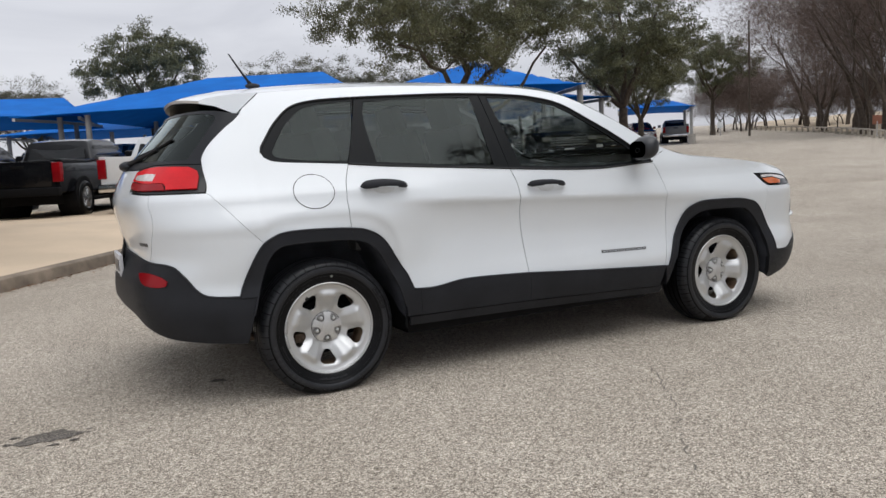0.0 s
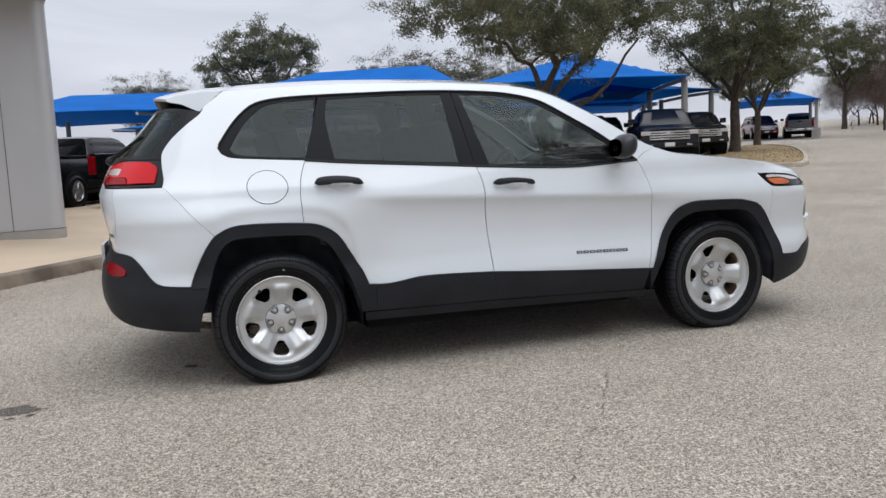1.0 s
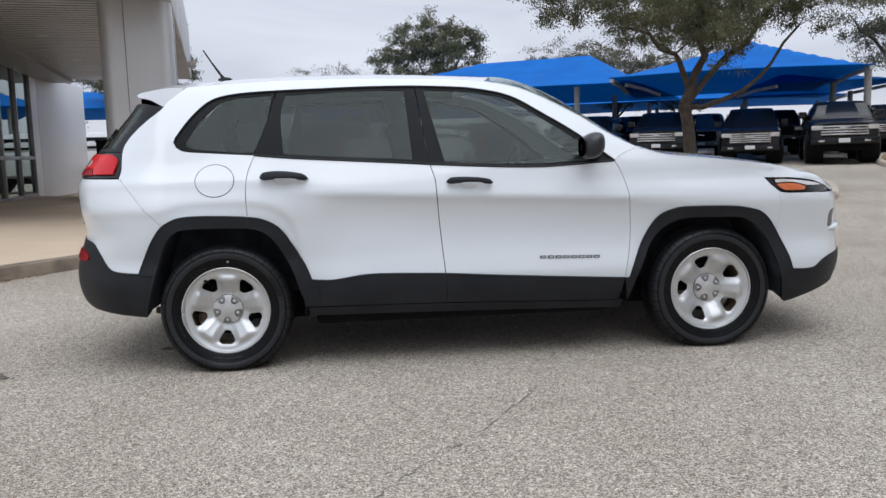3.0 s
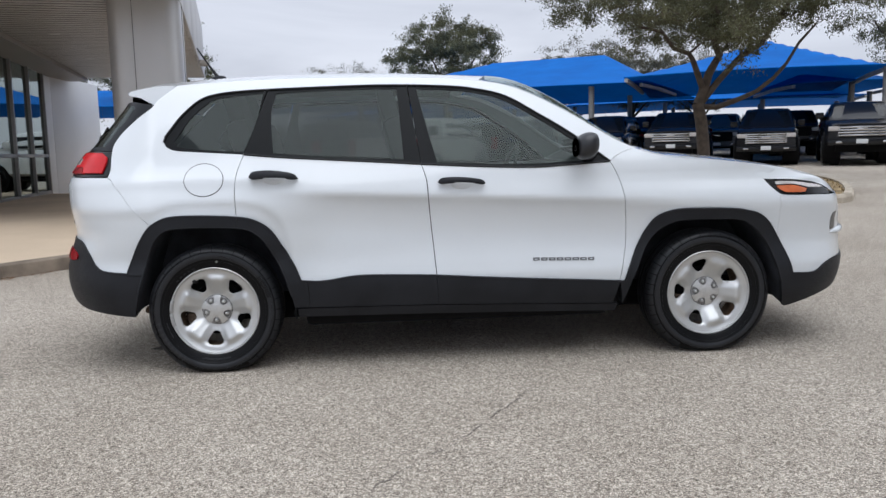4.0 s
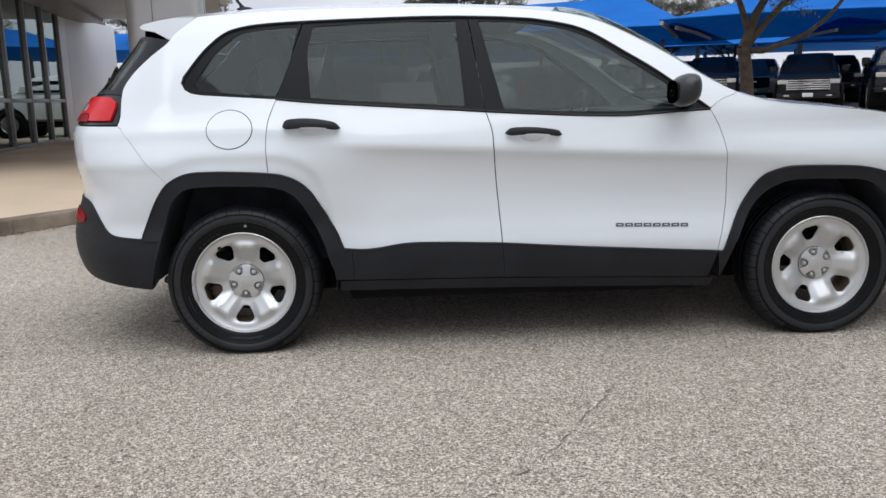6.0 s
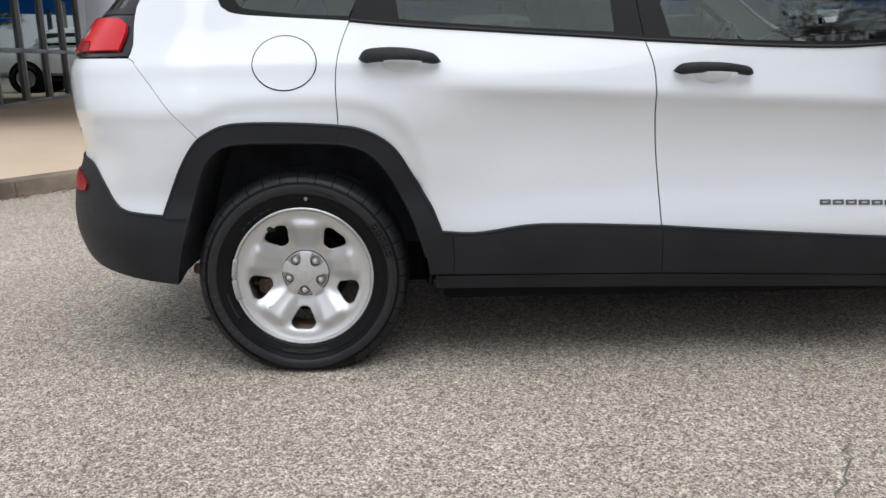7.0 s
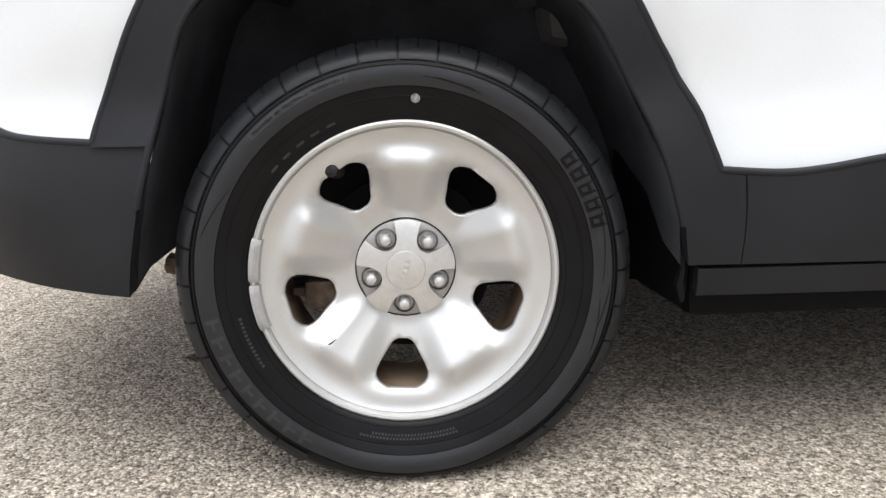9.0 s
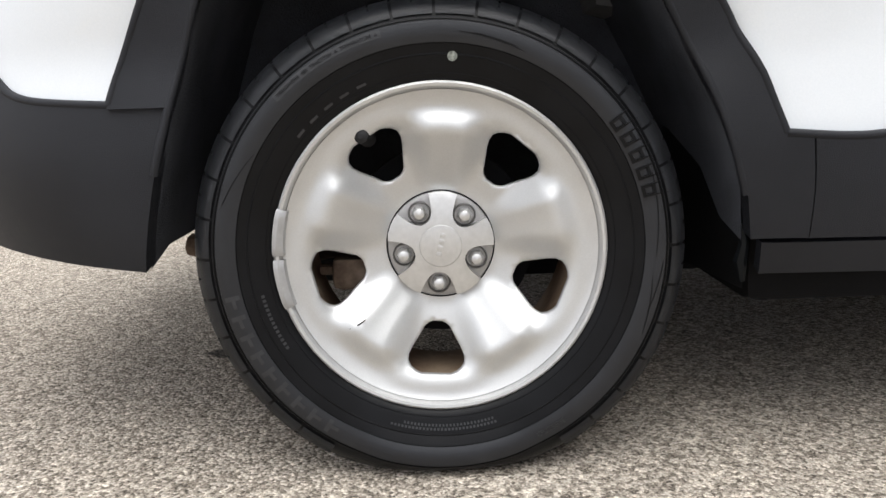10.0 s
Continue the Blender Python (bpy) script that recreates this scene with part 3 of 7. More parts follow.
# rounded lips along the edges of the cladding
for line, owners, lift, rad in ((ARCH_R + ARCH_R2[1:], two, 0.0085, 0.0065), (SILL, rear_doors, 0.0085, 0.0065), (SILL2, front_doors, 0.0085, 0.0065), (ARCH_F + ARCH_F2[1:], two, 0.0085, 0.0065),
                                (BUMPER_TOP, two, 0.002, 0.0065), (IN_R[1:-1], two, 0.008, 0.006), (IN_F[1:-1], two, 0.008, 0.006)):
    for sgn, owner in zip((1, -1), owners):
        bm = bmesh.new()
        pts = [side(p.x, p.y, lift) for p in spline(line, 0.012)]
        tube(bm, [(p.x, p.y * sgn, p.z) for p in pts], rad, 8)
        part("cladding_lip", bm, PLASTIC, owner, angle=80)

# glazing
Q_GLASS = [(-0.194, 1.222), (-0.15, 1.29), (-0.094, 1.366), (-0.006, 1.440), (0.05, 1.457), (0.116, 1.466), (0.277, 1.477)]
q_loop = loop_of(Q_GLASS, [(0.277, 1.477), (0.239, 1.314), (0.180, 1.162)], [(0.180, 1.162), (0.009, 1.172), (-0.143, 1.189), (-0.182, 1.202), (-0.194, 1.222)])
r_loop = loop_of([(0.346, 1.474), (0.67, 1.488), (1.005, 1.490)], [(1.005, 1.490), (1.013, 1.349), (1.028, 1.100)], [(1.028, 1.100), (0.668, 1.122), (0.337, 1.150)], [(0.337, 1.150), (0.322, 1.359), (0.346, 1.474)])
f_loop = loop_of([(1.112, 1.487), (1.293, 1.478), (1.45, 1.457), (1.60, 1.413), (1.773, 1.308), (1.923, 1.207), (2.03, 1.125)], [(2.03, 1.125), (1.99, 1.068)], [(1.99, 1.068), (1.883, 1.066), (1.727, 1.060), (1.482, 1.067), (1.205, 1.083)], [(1.205, 1.083), (1.158, 1.285), (1.112, 1.487)])
both_sides("side_window", q_loop, DARKTINT, quarter, out=-0.006, thick=0, step=0.08, label="dark tinted quarter window")
both_sides("side_window", r_loop, DARKTINT, rear_doors, out=-0.006, thick=0, step=0.08, label="dark tinted rear door window")
both_sides("side_window", f_loop, TINT, front_doors, out=-0.006, thick=0, step=0.08, label="tinted front door window")
dlo = loop_of([(0.181, 1.146), (0.299, 1.49)], DLO_UP[7:12][:4], [(1.062, 1.503), (1.121, 1.072)], BELT_R[::-1], gap=0.001)
both_sides("window_frame", dlo, TRIM, rear_doors, holes=[r_loop], out=-0.003, thick=0.01, step=0.03, label="black window frame")
dlo = loop_of([(1.121, 1.072), (1.066, 1.503)], [(1.066, 1.503)] + DLO_UP[11:], BELT_F[::-1], gap=0.001)
both_sides("window_frame", dlo, TRIM, front_doors, holes=[f_loop], out=-0.003, thick=0.01, step=0.03, label="black window frame")
dlo = loop_of(BELT_Q, DLO_UP[:7] + [(0.295, 1.492)], [(0.295, 1.492), (0.177, 1.146)], gap=0.001)
both_sides("window_frame", dlo, TRIM, quarter, holes=[q_loop], out=-0.003, thick=0.01, step=0.03, label="black window frame")
# raised seal along the frame
for loop_, owners in ((DLO_UP, quarter), (BELT_R, rear_doors), (BELT_F, front_doors)):
    for sgn, owner in zip((1, -1), owners):
        bm = bmesh.new()
        pts = [side(p.x, p.y, 0.001) for p in spline(loop_, 0.03)]
        tube(bm, [(p.x, p.y * sgn, p.z) for p in pts], 0.006, 6)
        part("window_seal", bm, SEAL, owner)

# lamps
house = loop_of([(-0.655, 1.180), (-0.60, 1.083), (-0.602, 1.044)], [(-0.602, 1.044), (-0.93, 1.046), (-1.165, 1.060)], [(-1.165, 1.060), (-1.175, 1.165)], [(-1.175, 1.165), (-0.99, 1.185), (-0.655, 1.180)], gap=G)
lights = both_sides("tail_lamp", house, LAMPBOX, two, out=0.0, thick=0.02, step=0.03, label="red tail lamp in a gloss black surround")
both_sides("lens", loop_of([(-0.650, 1.062), (-0.652, 1.120), (-0.668, 1.145), (-0.73, 1.166)], [(-0.73, 1.166), (-0.99, 1.171), (-1.15, 1.150)], [(-1.15, 1.150), (-1.15, 1.108)], [(-1.15, 1.108), (-0.99, 1.094), (-0.86, 1.092), (-0.83, 1.062)], [(-0.83, 1.062), (-0.650, 1.062)]),
           REDLENS, lights, out=0.010, thick=0.01, step=0.03, label="bright red lens")
both_sides("lens", loop_of([(-0.835, 1.060), (-0.862, 1.089), (-0.99, 1.091), (-1.15, 1.103)], [(-1.15, 1.103), (-1.14, 1.075), (-1.05, 1.062), (-0.835, 1.060)]), DARKRED, lights, out=0.010, thick=0.01, step=0.03, label="dark red lens")
both_sides("reversing_lens", loop_of([(-0.94, 1.104), (-0.94, 1.134), (-1.02, 1.138), (-1.12, 1.132)], [(-1.12, 1.132), (-1.12, 1.114), (-1.02, 1.106), (-0.94, 1.104)]), CLEARLENS, lights, out=0.0115, thick=0.004, step=0.03, label="clear reversing lens")
both_sides("reflector", loop_of([(-1.086, 0.654), (-0.99, 0.659), (-0.901, 0.644), (-0.852, 0.622), (-0.856, 0.602), (-0.912, 0.595), (-0.991, 0.603), (-1.05, 0.628), (-1.086, 0.654)]), DARKRED, two, out=0.012, thick=0.01, step=0.03, label="red bumper reflector")
lamp = loop_of([(3.028, 0.941), (3.06, 0.901), (3.103, 0.867), (3.156, 0.856)], [(3.156, 0.856), (3.40, 0.850), (3.50, 0.850)], [(3.50, 0.850), (3.47, 0.885), (3.38, 0.915), (3.22, 0.934), (3.028, 0.941)], gap=G)
heads = both_sides("headlamp", lamp, LAMPBOX, two, out=-0.004, thick=0.03, step=0.03, label="narrow headlamp with an amber marker")
both_sides("marker_lens", loop_of([(3.10, 0.905), (3.14, 0.872), (3.28, 0.868), (3.30, 0.885)], [(3.30, 0.885), (3.22, 0.905), (3.10, 0.905)]), AMBER, heads, out=0.0, thick=0.004, step=0.03, label="amber marker lens")
both_sides("lens", loop_of([(3.10, 0.912), (3.22, 0.912), (3.32, 0.892)], [(3.32, 0.892), (3.44, 0.890), (3.37, 0.908), (3.22, 0.926), (3.10, 0.928), (3.10, 0.912)]), CLEARLENS, heads, out=0.0, thick=0.004, step=0.03, label="clear lens")
# no recess is cut here: a grey crescent paints in its shaded side
both_sides("recess_shade", loop_of([(3.462, 0.645), (3.468, 0.70), (3.490, 0.735), (3.54, 0.745)], [(3.54, 0.745), (3.515, 0.70), (3.508, 0.65), (3.462, 0.645)]), CAPWELL, two, out=0.003, thick=0.004, step=0.03)

for sgn in (1, -1):
    bm = bmesh.new()
    pts = [side(3.44 + 0.02 * i, 0.625 + 0.012 * smooth(3.44, 3.6, 3.44 + 0.02 * i), -0.006 + 0.012 * smooth(0, 5, i)) for i in range(38)]
    tube(bm, [(p.x, p.y * sgn, p.z) for p in pts], [0.004 + 0.014 * smooth(0, 6, i) for i in range(38)], 8)
    part("bumper_ledge", bm, PAINT, car, "white ledge across the bumper", angle=80)

# tail: rear window and its black surround
surround = loop_of(D_PILLAR[1:6], [(-0.655, 1.180), (-0.99, 1.187), (-1.18, 1.170), (-1.55, 1.170)], [(-1.55, 1.170), (-1.55, 1.455)], [(-1.55, 1.455), (-0.80, 1.452), (-0.50, 1.436), (-0.338, 1.427)], gap=G)
rear_hole = loop_of([(-0.77, 1.205), (-1.15, 1.205), (-1.54, 1.205)], [(-1.54, 1.205), (-1.54, 1.44)], [(-1.54, 1.44), (-0.80, 1.435), (-0.63, 1.41)], [(-0.63, 1.41), (-0.71, 1.32), (-0.77, 1.205)])
both_sides("gate_frame", surround, PILLAR, gate, holes=[rear_hole], out=-0.002, thick=0.012, step=0.04, label="dark pillar film beside the rear window")
both_sides("rear_window", rear_hole, DARKTINT, gate, out=-0.004, thick=0, step=0.06, label="dark tinted rear window")

# roof, windscreen, bonnet
def sheet(name, loop, material, parent, out=0.0, thick=0.012, step=0.06, label=""):
    return link(name, panel_data(name, top, loop, (), out, thick, step), material, parent, label)

def cross_lines(x0, x1, bow0=0.0, bow1=0.0, w=1.0, n=16):
    """An outline over the full width from x0 to x1, bowed at its ends."""
    rear = [(x0 + bow0 * (1 - (-w + 2 * w * i / n) ** 2 / w**2), -w + 2 * w * i / n) for i in range(n + 1)]
    front = [(x1 + bow1 * (1 - (-w + 2 * w * i / n) ** 2 / w**2), -w + 2 * w * i / n) for i in range(n + 1)]
    return loop_of(rear, [rear[-1], front[-1]], front[::-1], [front[0], rear[0]], step=0.05)

sheet("roof", cross_lines(-0.20, 1.46, -0.03, 0.10), PAINT, car, step=0.07)
scr = loop_of([(1.50, -0.97), (1.53, -0.6), (1.565, 0), (1.53, 0.6), (1.50, 0.97)], [(1.50, 0.97), (2.24, 0.97)], [(2.24, 0.97), (2.31, 0.6), (2.34, 0), (2.31, -0.6), (2.24, -0.97)], [(2.24, -0.97), (1.50, -0.97)], step=0.05)
sheet("windscreen", scr, SCREEN, car, out=0.004, thick=0, step=0.08, label="clear windscreen")
for s_ in (-1, 1):
    pil = loop_of([(1.46, s_ * 1.0), (2.30, s_ * 1.0)], [(2.30, s_ * 1.0), (2.30, s_ * 0.955)], [(2.30, s_ * 0.955), (1.46, s_ * 0.955)], [(1.46, s_ * 0.955), (1.46, s_ * 1.0)], step=0.05)
    sheet("windscreen_pillar", pil, PAINT, car, out=0.0, step=0.05)
sheet("scuttle", loop_of([(2.25, -0.95), (2.32, -0.6), (2.35, 0), (2.32, 0.6), (2.25, 0.95)], [(2.25, 0.95), (2.34, 0.93)], [(2.34, 0.93), (2.40, 0.6), (2.44, 0), (2.40, -0.6), (2.34, -0.93)], [(2.34, -0.93), (2.25, -0.95)], step=0.05), PLASTIC, car, out=-0.02, label="black plastic scuttle")
# the lip that closes the bonnet down to the lamps and the nose
bm = bmesh.new()
upper = [(3.00, 0.99), (3.13, 0.985), (3.25, 0.96), (3.35, 0.93), (3.46, 0.80), (3.53, 0.55), (3.57, 0.28), (3.585, 0.0)]
lower = [(2.97, 0.962), (3.026, 0.944), (3.22, 0.937), (3.38, 0.918), (3.47, 0.888), (3.56, 0.852), (3.85, 0.848), (4.20, 0.848)]
ups = [top(p.x, -p.y, 0.003) for p in spline(upper, 0.02)]
low_line = spline(lower, 0.02)
n = 60
def pick(line, u):
    f = u * (len(line) - 1)
    k = min(int(f), len(line) - 2)
    return line[k].lerp(line[k + 1], f - k)
for sgn in (1, -1):
    rows = []
    for i in range(n + 1):
        a, p = pick(ups, i / n), pick(low_line, i / n)
        b = side(p.x, p.y, 0.001)
        mid = (a + b) / 2 + (Vector((0.35, -0.75 if b.y < -0.3 else 0, 0.6)) * 0.012 * smooth(0.05, 0.35, i / n))
        rows.append([(q.x, q.y * sgn, q.z) for q in (a, a.lerp(mid, 0.6), mid, mid.lerp(b, 0.6), b)])
    grid_mesh(bm, rows)
bmesh.ops.recalc_face_normals(bm, faces=bm.faces)
part("bonnet_lip", bm, PAINT, car, angle=50)
sheet("bonnet", loop_of([(2.33, -0.97), (2.40, -0.6), (2.43, 0), (2.40, 0.6), (2.33, 0.97)], [(2.33, 0.97), (3.13, 0.985), (3.35, 0.93), (3.46, 0.80)], [(3.46, 0.80), (3.56, 0.4), (3.585, 0), (3.56, -0.4), (3.46, -0.80)], [(3.46, -0.80), (3.35, -0.93), (3.13, -0.985), (2.33, -0.97)], step=0.04), PAINT, car, out=0.004, step=0.06)


# spoiler over the rear window
bm = bmesh.new()
rows = []
for i in range(17):
    q = -1 + 2 * i / 16
    k = abs(q)
    base = top(-0.205, q)
    tip = Vector((-0.558 + 0.070 * k**3, q * 0.505, 1.530 - 0.030 * k**2))
    low = Vector((-0.41 + 0.085 * k**4, q * 0.592, 1.452 - 0.027 * k**3))
    up = Vector((0, 0, 0.012))
    rows.append([base, base.lerp(tip, 0.33) + up, base.lerp(tip, 0.66) + up, base.lerp(tip, 0.92) + up * 0.6, tip, tip + Vector((0.006, 0, -0.014)), tip.lerp(low, 0.35) + Vector((0.02, 0, -0.004)), low])
grid_mesh(bm, rows)
for r in (rows[0], rows[-1]):
    bm.faces.new([bm.verts.new(p) for p in r])
bmesh.ops.remove_doubles(bm, verts=bm.verts, dist=0.0005)
bmesh.ops.recalc_face_normals(bm, faces=bm.faces)
for f in bm.faces:
    c = f.calc_center_median()
    f.material_index = 1 if len(f.verts) == 4 and c.z < 1.511 - 0.032 * (c.y / 0.55) ** 2 else 0
spoiler = part("spoiler", bm, PAINT, car, "white roof spoiler with a black underside", angle=38)
spoiler.data.materials.append(TRIM)
bm = bmesh.new()
rows = []
for i in range(13):
    q = -1 + i / 6
    rows.append([(-0.525 + 0.045 * abs(q) ** 3, q * 0.455, 1.505 - 0.024 * q * q), (-0.475, q * 0.48, 1.470 - 0.02 * q * q), (-0.465 + 0.03 * abs(q) ** 3, q * 0.53, 1.400), (-0.40, q * 0.56, 1.42)])
grid_mesh(bm, rows)
bmesh.ops.solidify(bm, geom=bm.faces[:], thickness=0.012)
part("spoiler_underside", bm, TRIM, spoiler, "gloss black underside of the spoiler")

# rear wiper
bm = bmesh.new()
tube(bm, [(-0.805, -0.02, 1.192), (-0.802, -0.08, 1.200), (-0.765, -0.22, 1.225), (-0.695, -0.38, 1.265)], [0.020, 0.016, 0.010, 0.006], 8)
wiper = part("rear_wiper", bm, PLASTIC, car, "black rear wiper arm")
bm = bmesh.new()
bmesh.ops.create_uvsphere(bm, u_segments=12, v_segments=8, radius=1, matrix=pose(-0.805, -0.02, 1.188) @ Matrix.Diagonal((0.045, 0.085, 0.030, 1)))
part("wiper_cap", bm, PLASTIC, wiper)
bm = bmesh.new()
tube(bm, [(-0.765, -0.16, 1.235), (-0.68, -0.38, 1.275), (-0.625, -0.47, 1.312)], 0.007, 6)
part("wiper_blade", bm, SEAL, wiper)
# licence plate recess edge and plate: plain
bm = bmesh.new()
box(bm, -0.903, -0.885, -0.155, 0.155, 0.60, 0.72, 0.004)
part("licence_plate", bm, mat("plate_white", (0.62, 0.62, 0.64), 0.4, spots=0.1), car, "plain white licence plate")
bm = bmesh.new()
box(bm, -0.907, -0.9025, -0.10, 0.10, 0.63, 0.69)
part("plate_bar", bm, BADGE, car)

# aerial
bm = bmesh.new()
bmesh.ops.create_uvsphere(bm, u_segments=14, v_segments=8, radius=1, matrix=pose(-0.08, 0, 1.622) @ Matrix.Diagonal((0.045, 0.024, 0.016, 1)))
base = part("aerial", bm, PLASTIC, car, "black roof aerial")
bm = bmesh.new()
tube(bm, [(-0.09, 0, 1.630), (-0.108, 0, 1.656), (-0.155, 0, 1.725), (-0.205, 0, 1.805)], [0.013, 0.0075, 0.0055, 0.0040], 8)
part("aerial_rod", bm, SEAL, base)

# fuel flap: a round flap in a narrow dark ring
flap = loop_of([(-0.026 + 0.101 * math.cos(math.tau * k / 48), 1.017 + 0.083 * math.sin(math.tau * k / 48)) for k in range(49)], step=0.02)
ring = loop_of([(-0.026 + 0.1045 * math.cos(math.tau * k / 48), 1.017 + 0.0865 * math.sin(math.tau * k / 48)) for k in range(49)], step=0.02)
link("fuel_flap_gap", panel_data("fuel_flap_gap", side, ring, out=0.0012, thick=0.003, step=0.04), SHADOW, quarter[0])
link("fuel_flap", panel_data("fuel_flap", side, flap, out=0.0022, thick=0.002, step=0.03), PAINT, quarter[0], "round white fuel flap")

# door handles
def handle(s0, s1, z, sgn, owner):
    bm = bmesh.new()
    rows = []
    n = 22
    for i in range(n + 1):
        u = i / n
        s = s0 + (s1 - s0) * u
        end = min(u, 1 - u)
        grow = min(1.0, (end / 0.10)) ** 0.5
        lift = 0.010 + 0.036 * min(1.0, math.sin(math.pi * u) ** 0.55)
        half_h = (0.0175 - 0.004 * u) * max(0.08, grow)
        half_t = 0.013 * max(0.08, grow)
        zc = z - 0.012 * u + (0.004 * math.sin(math.pi * u))
        ring = []
        for k in range(12):
            a = math.tau * k / 12
            c, s_ = math.cos(a), math.sin(a)
            p = side(s, zc + half_h * math.copysign(abs(s_) ** 0.7, s_), lift - half_t + half_t * (1 + math.copysign(abs(c) ** 0.7, c)))
            if c < 0.2 and 0.32 < u < 0.74 and s_ < 0.4:
                p = side(s, zc + half_h * s_ * 0.35 + 0.007, lift + 0.004)
            ring.append((p.x, p.y * sgn, p.z))
        rows.append(ring)
    grid_mesh(bm, rows, closed=True)
    for r in (0, -1):
        bm.faces.new([bm.verts.new(p) for p in rows[r]])
    bmesh.ops.remove_doubles(bm, verts=bm.verts, dist=0.0002)
    bmesh.ops.recalc_face_normals(bm, faces=bm.faces)
    part("handle", bm, PLASTIC, owner, "black plastic pull handle")
    cup = loop_of([((s0 + s1) / 2 + 0.062 * math.cos(math.tau * k / 24), z - 0.004 + 0.034 * math.sin(math.tau * k / 24)) for k in range(25)], step=0.02)
    link("handle_cup", panel_data("handle_cup", lambda s, zz, out: side(s, zz, 0.0006 + 0.0085 * max(0.0, 1 - (((s - (s0 + s1) / 2) / 0.062) ** 2 + ((zz - z + 0.004) / 0.034) ** 2)) ** 0.6), cup, out=0.0, thick=0, step=0.012, flip=sgn < 0), PAINT, owner)

for sgn, k in ((1, 0), (-1, 1)):
    handle(0.212, 0.470, 1.022, sgn, rear_doors[k])
    handle(1.202, 1.459, 0.972, sgn, front_doors[k])

# badge on the front door: a row of plain marks
for i in range(8):
    s = 1.711 + i * 0.0432
    zb = 0.5445 - 0.009 * i / 8
    w = 0.036 if i < 7 else 0.034
    mark = loop_of([(s, zb - 0.008), (s + w, zb - 0.008)], [(s + w, zb - 0.008), (s + w, zb + 0.008)], [(s + w, zb + 0.008), (s, zb + 0.008)], [(s, zb + 0.008), (s, zb - 0.008)], step=0.01)
    hole = loop_of([(s + 0.009, zb - 0.0026), (s + w - 0.007, zb - 0.0026)], [(s + w - 0.007, zb - 0.0026), (s + w - 0.007, zb + 0.0026)], [(s + w - 0.007, zb + 0.0026), (s + 0.009, zb + 0.0026)], [(s + 0.009, zb + 0.0026), (s + 0.009, zb - 0.0026)], step=0.01)
    for sgn, owner in zip((False, True), front_doors):
        link("badge_mark", panel_data("badge_mark", side, mark, [hole], out=0.003, thick=0.003, step=0.01, flip=sgn), BADGE, owner)

# door mirrors
for sgn in (1, -1):
    bm = bmesh.new()
    rows = []
    for i in range(11):
        u = i / 10
        ang = math.pi * u
        r = max(0.04, math.sin(ang)) ** 0.55
        x = 2.045 - 0.108 * (0.5 - 0.5 * math.cos(ang)) * 1.1
        ring = []
        for k in range(20):
            a = math.tau * k / 20
            c, s_ = math.cos(a), math.sin(a)
            yy = -1.0 + 0.092 * r * math.copysign(abs(c) ** 0.8, c)
            zz = 1.150 + 0.070 * r * math.copysign(abs(s_) ** 0.8, s_) - 0.02 * (yy + 1.0) + 0.012 * (x - 2.0) / 0.06
            ring.append((x, yy * sgn, zz))
        rows.append(ring)
    grid_mesh(bm, rows, closed=True)
    bm.faces.new([bm.verts.new(p) for p in rows[0]])
    bmesh.ops.remove_doubles(bm, verts=bm.verts, dist=0.0005)
    bmesh.ops.recalc_face_normals(bm, faces=bm.faces)
    mirror = part("door_mirror", bm, MIRRORSHELL, car, "black plastic door mirror", angle=60)
    bm = bmesh.new()
    tube(bm, [(2.05, -0.84 * sgn, 1.10), (2.02, -0.90 * sgn, 1.105), (2.0, -0.96 * sgn, 1.12)], [0.035, 0.028, 0.03], 10)
    part("mirror_arm", bm, PLASTIC, mirror)
    bm = bmesh.new()
    face_ = []
    for k in range(20):
        t_ = math.tau * k / 20
        c, s_ = math.cos(t_), math.sin(t_)
        face_.append((1.9265, (-1.0 + 0.070 * math.copysign(abs(c) ** 0.7, c)) * sgn, 1.140 + 0.050 * math.copysign(abs(s_) ** 0.7, s_)))
    f = bm.faces.new([bm.verts.new(p) for p in face_])
    bmesh.ops.solidify(bm, geom=[f], thickness=0.004)
    bmesh.ops.recalc_face_normals(bm, faces=bm.faces)
    part("mirror_glass", bm, DARKMIRROR, mirror, "mirror glass")

# wheel housings
def housing(inner, xc, sgn):
    bm = bmesh.new()
    line = [side(p.x, p.y, 0.0) for p in spline(inner, 0.05)]
    rows = []
    for d in (0.012, 0.10, 0.22, 0.40):
        rows.append([(p.x, (p.y + d) * sgn, p.z + 0.02 * (d > 0.05)) for p in line])
    grid_mesh(bm, rows)
    last = rows[-1]
    bm.faces.new([bm.verts.new(p) for p in last])
    bmesh.ops.remove_doubles(bm, verts=bm.verts, dist=0.0005)
    ob = part("wheel_housing", bm, LINER, car, "dark felt wheel housing")
    # ribs of the liner
    for u in (-0.20, 0.04):
        bm = bmesh.new()
        zt = 0.775 - 0.9 * u * u
        box(bm, xc + u - 0.012, xc + u + 0.012, min(-0.72 * sgn, -0.52 * sgn), max(-0.72 * sgn, -0.52 * sgn), zt + 0.004, zt + 0.03, 0.008)
        part("liner_rib", bm, LINER, ob)

for sgn in (1, -1):
    housing(IN_R, 0.0, sgn)
    housing([(2.205, 0.285)] + IN_F[1:], 2.7, sgn)

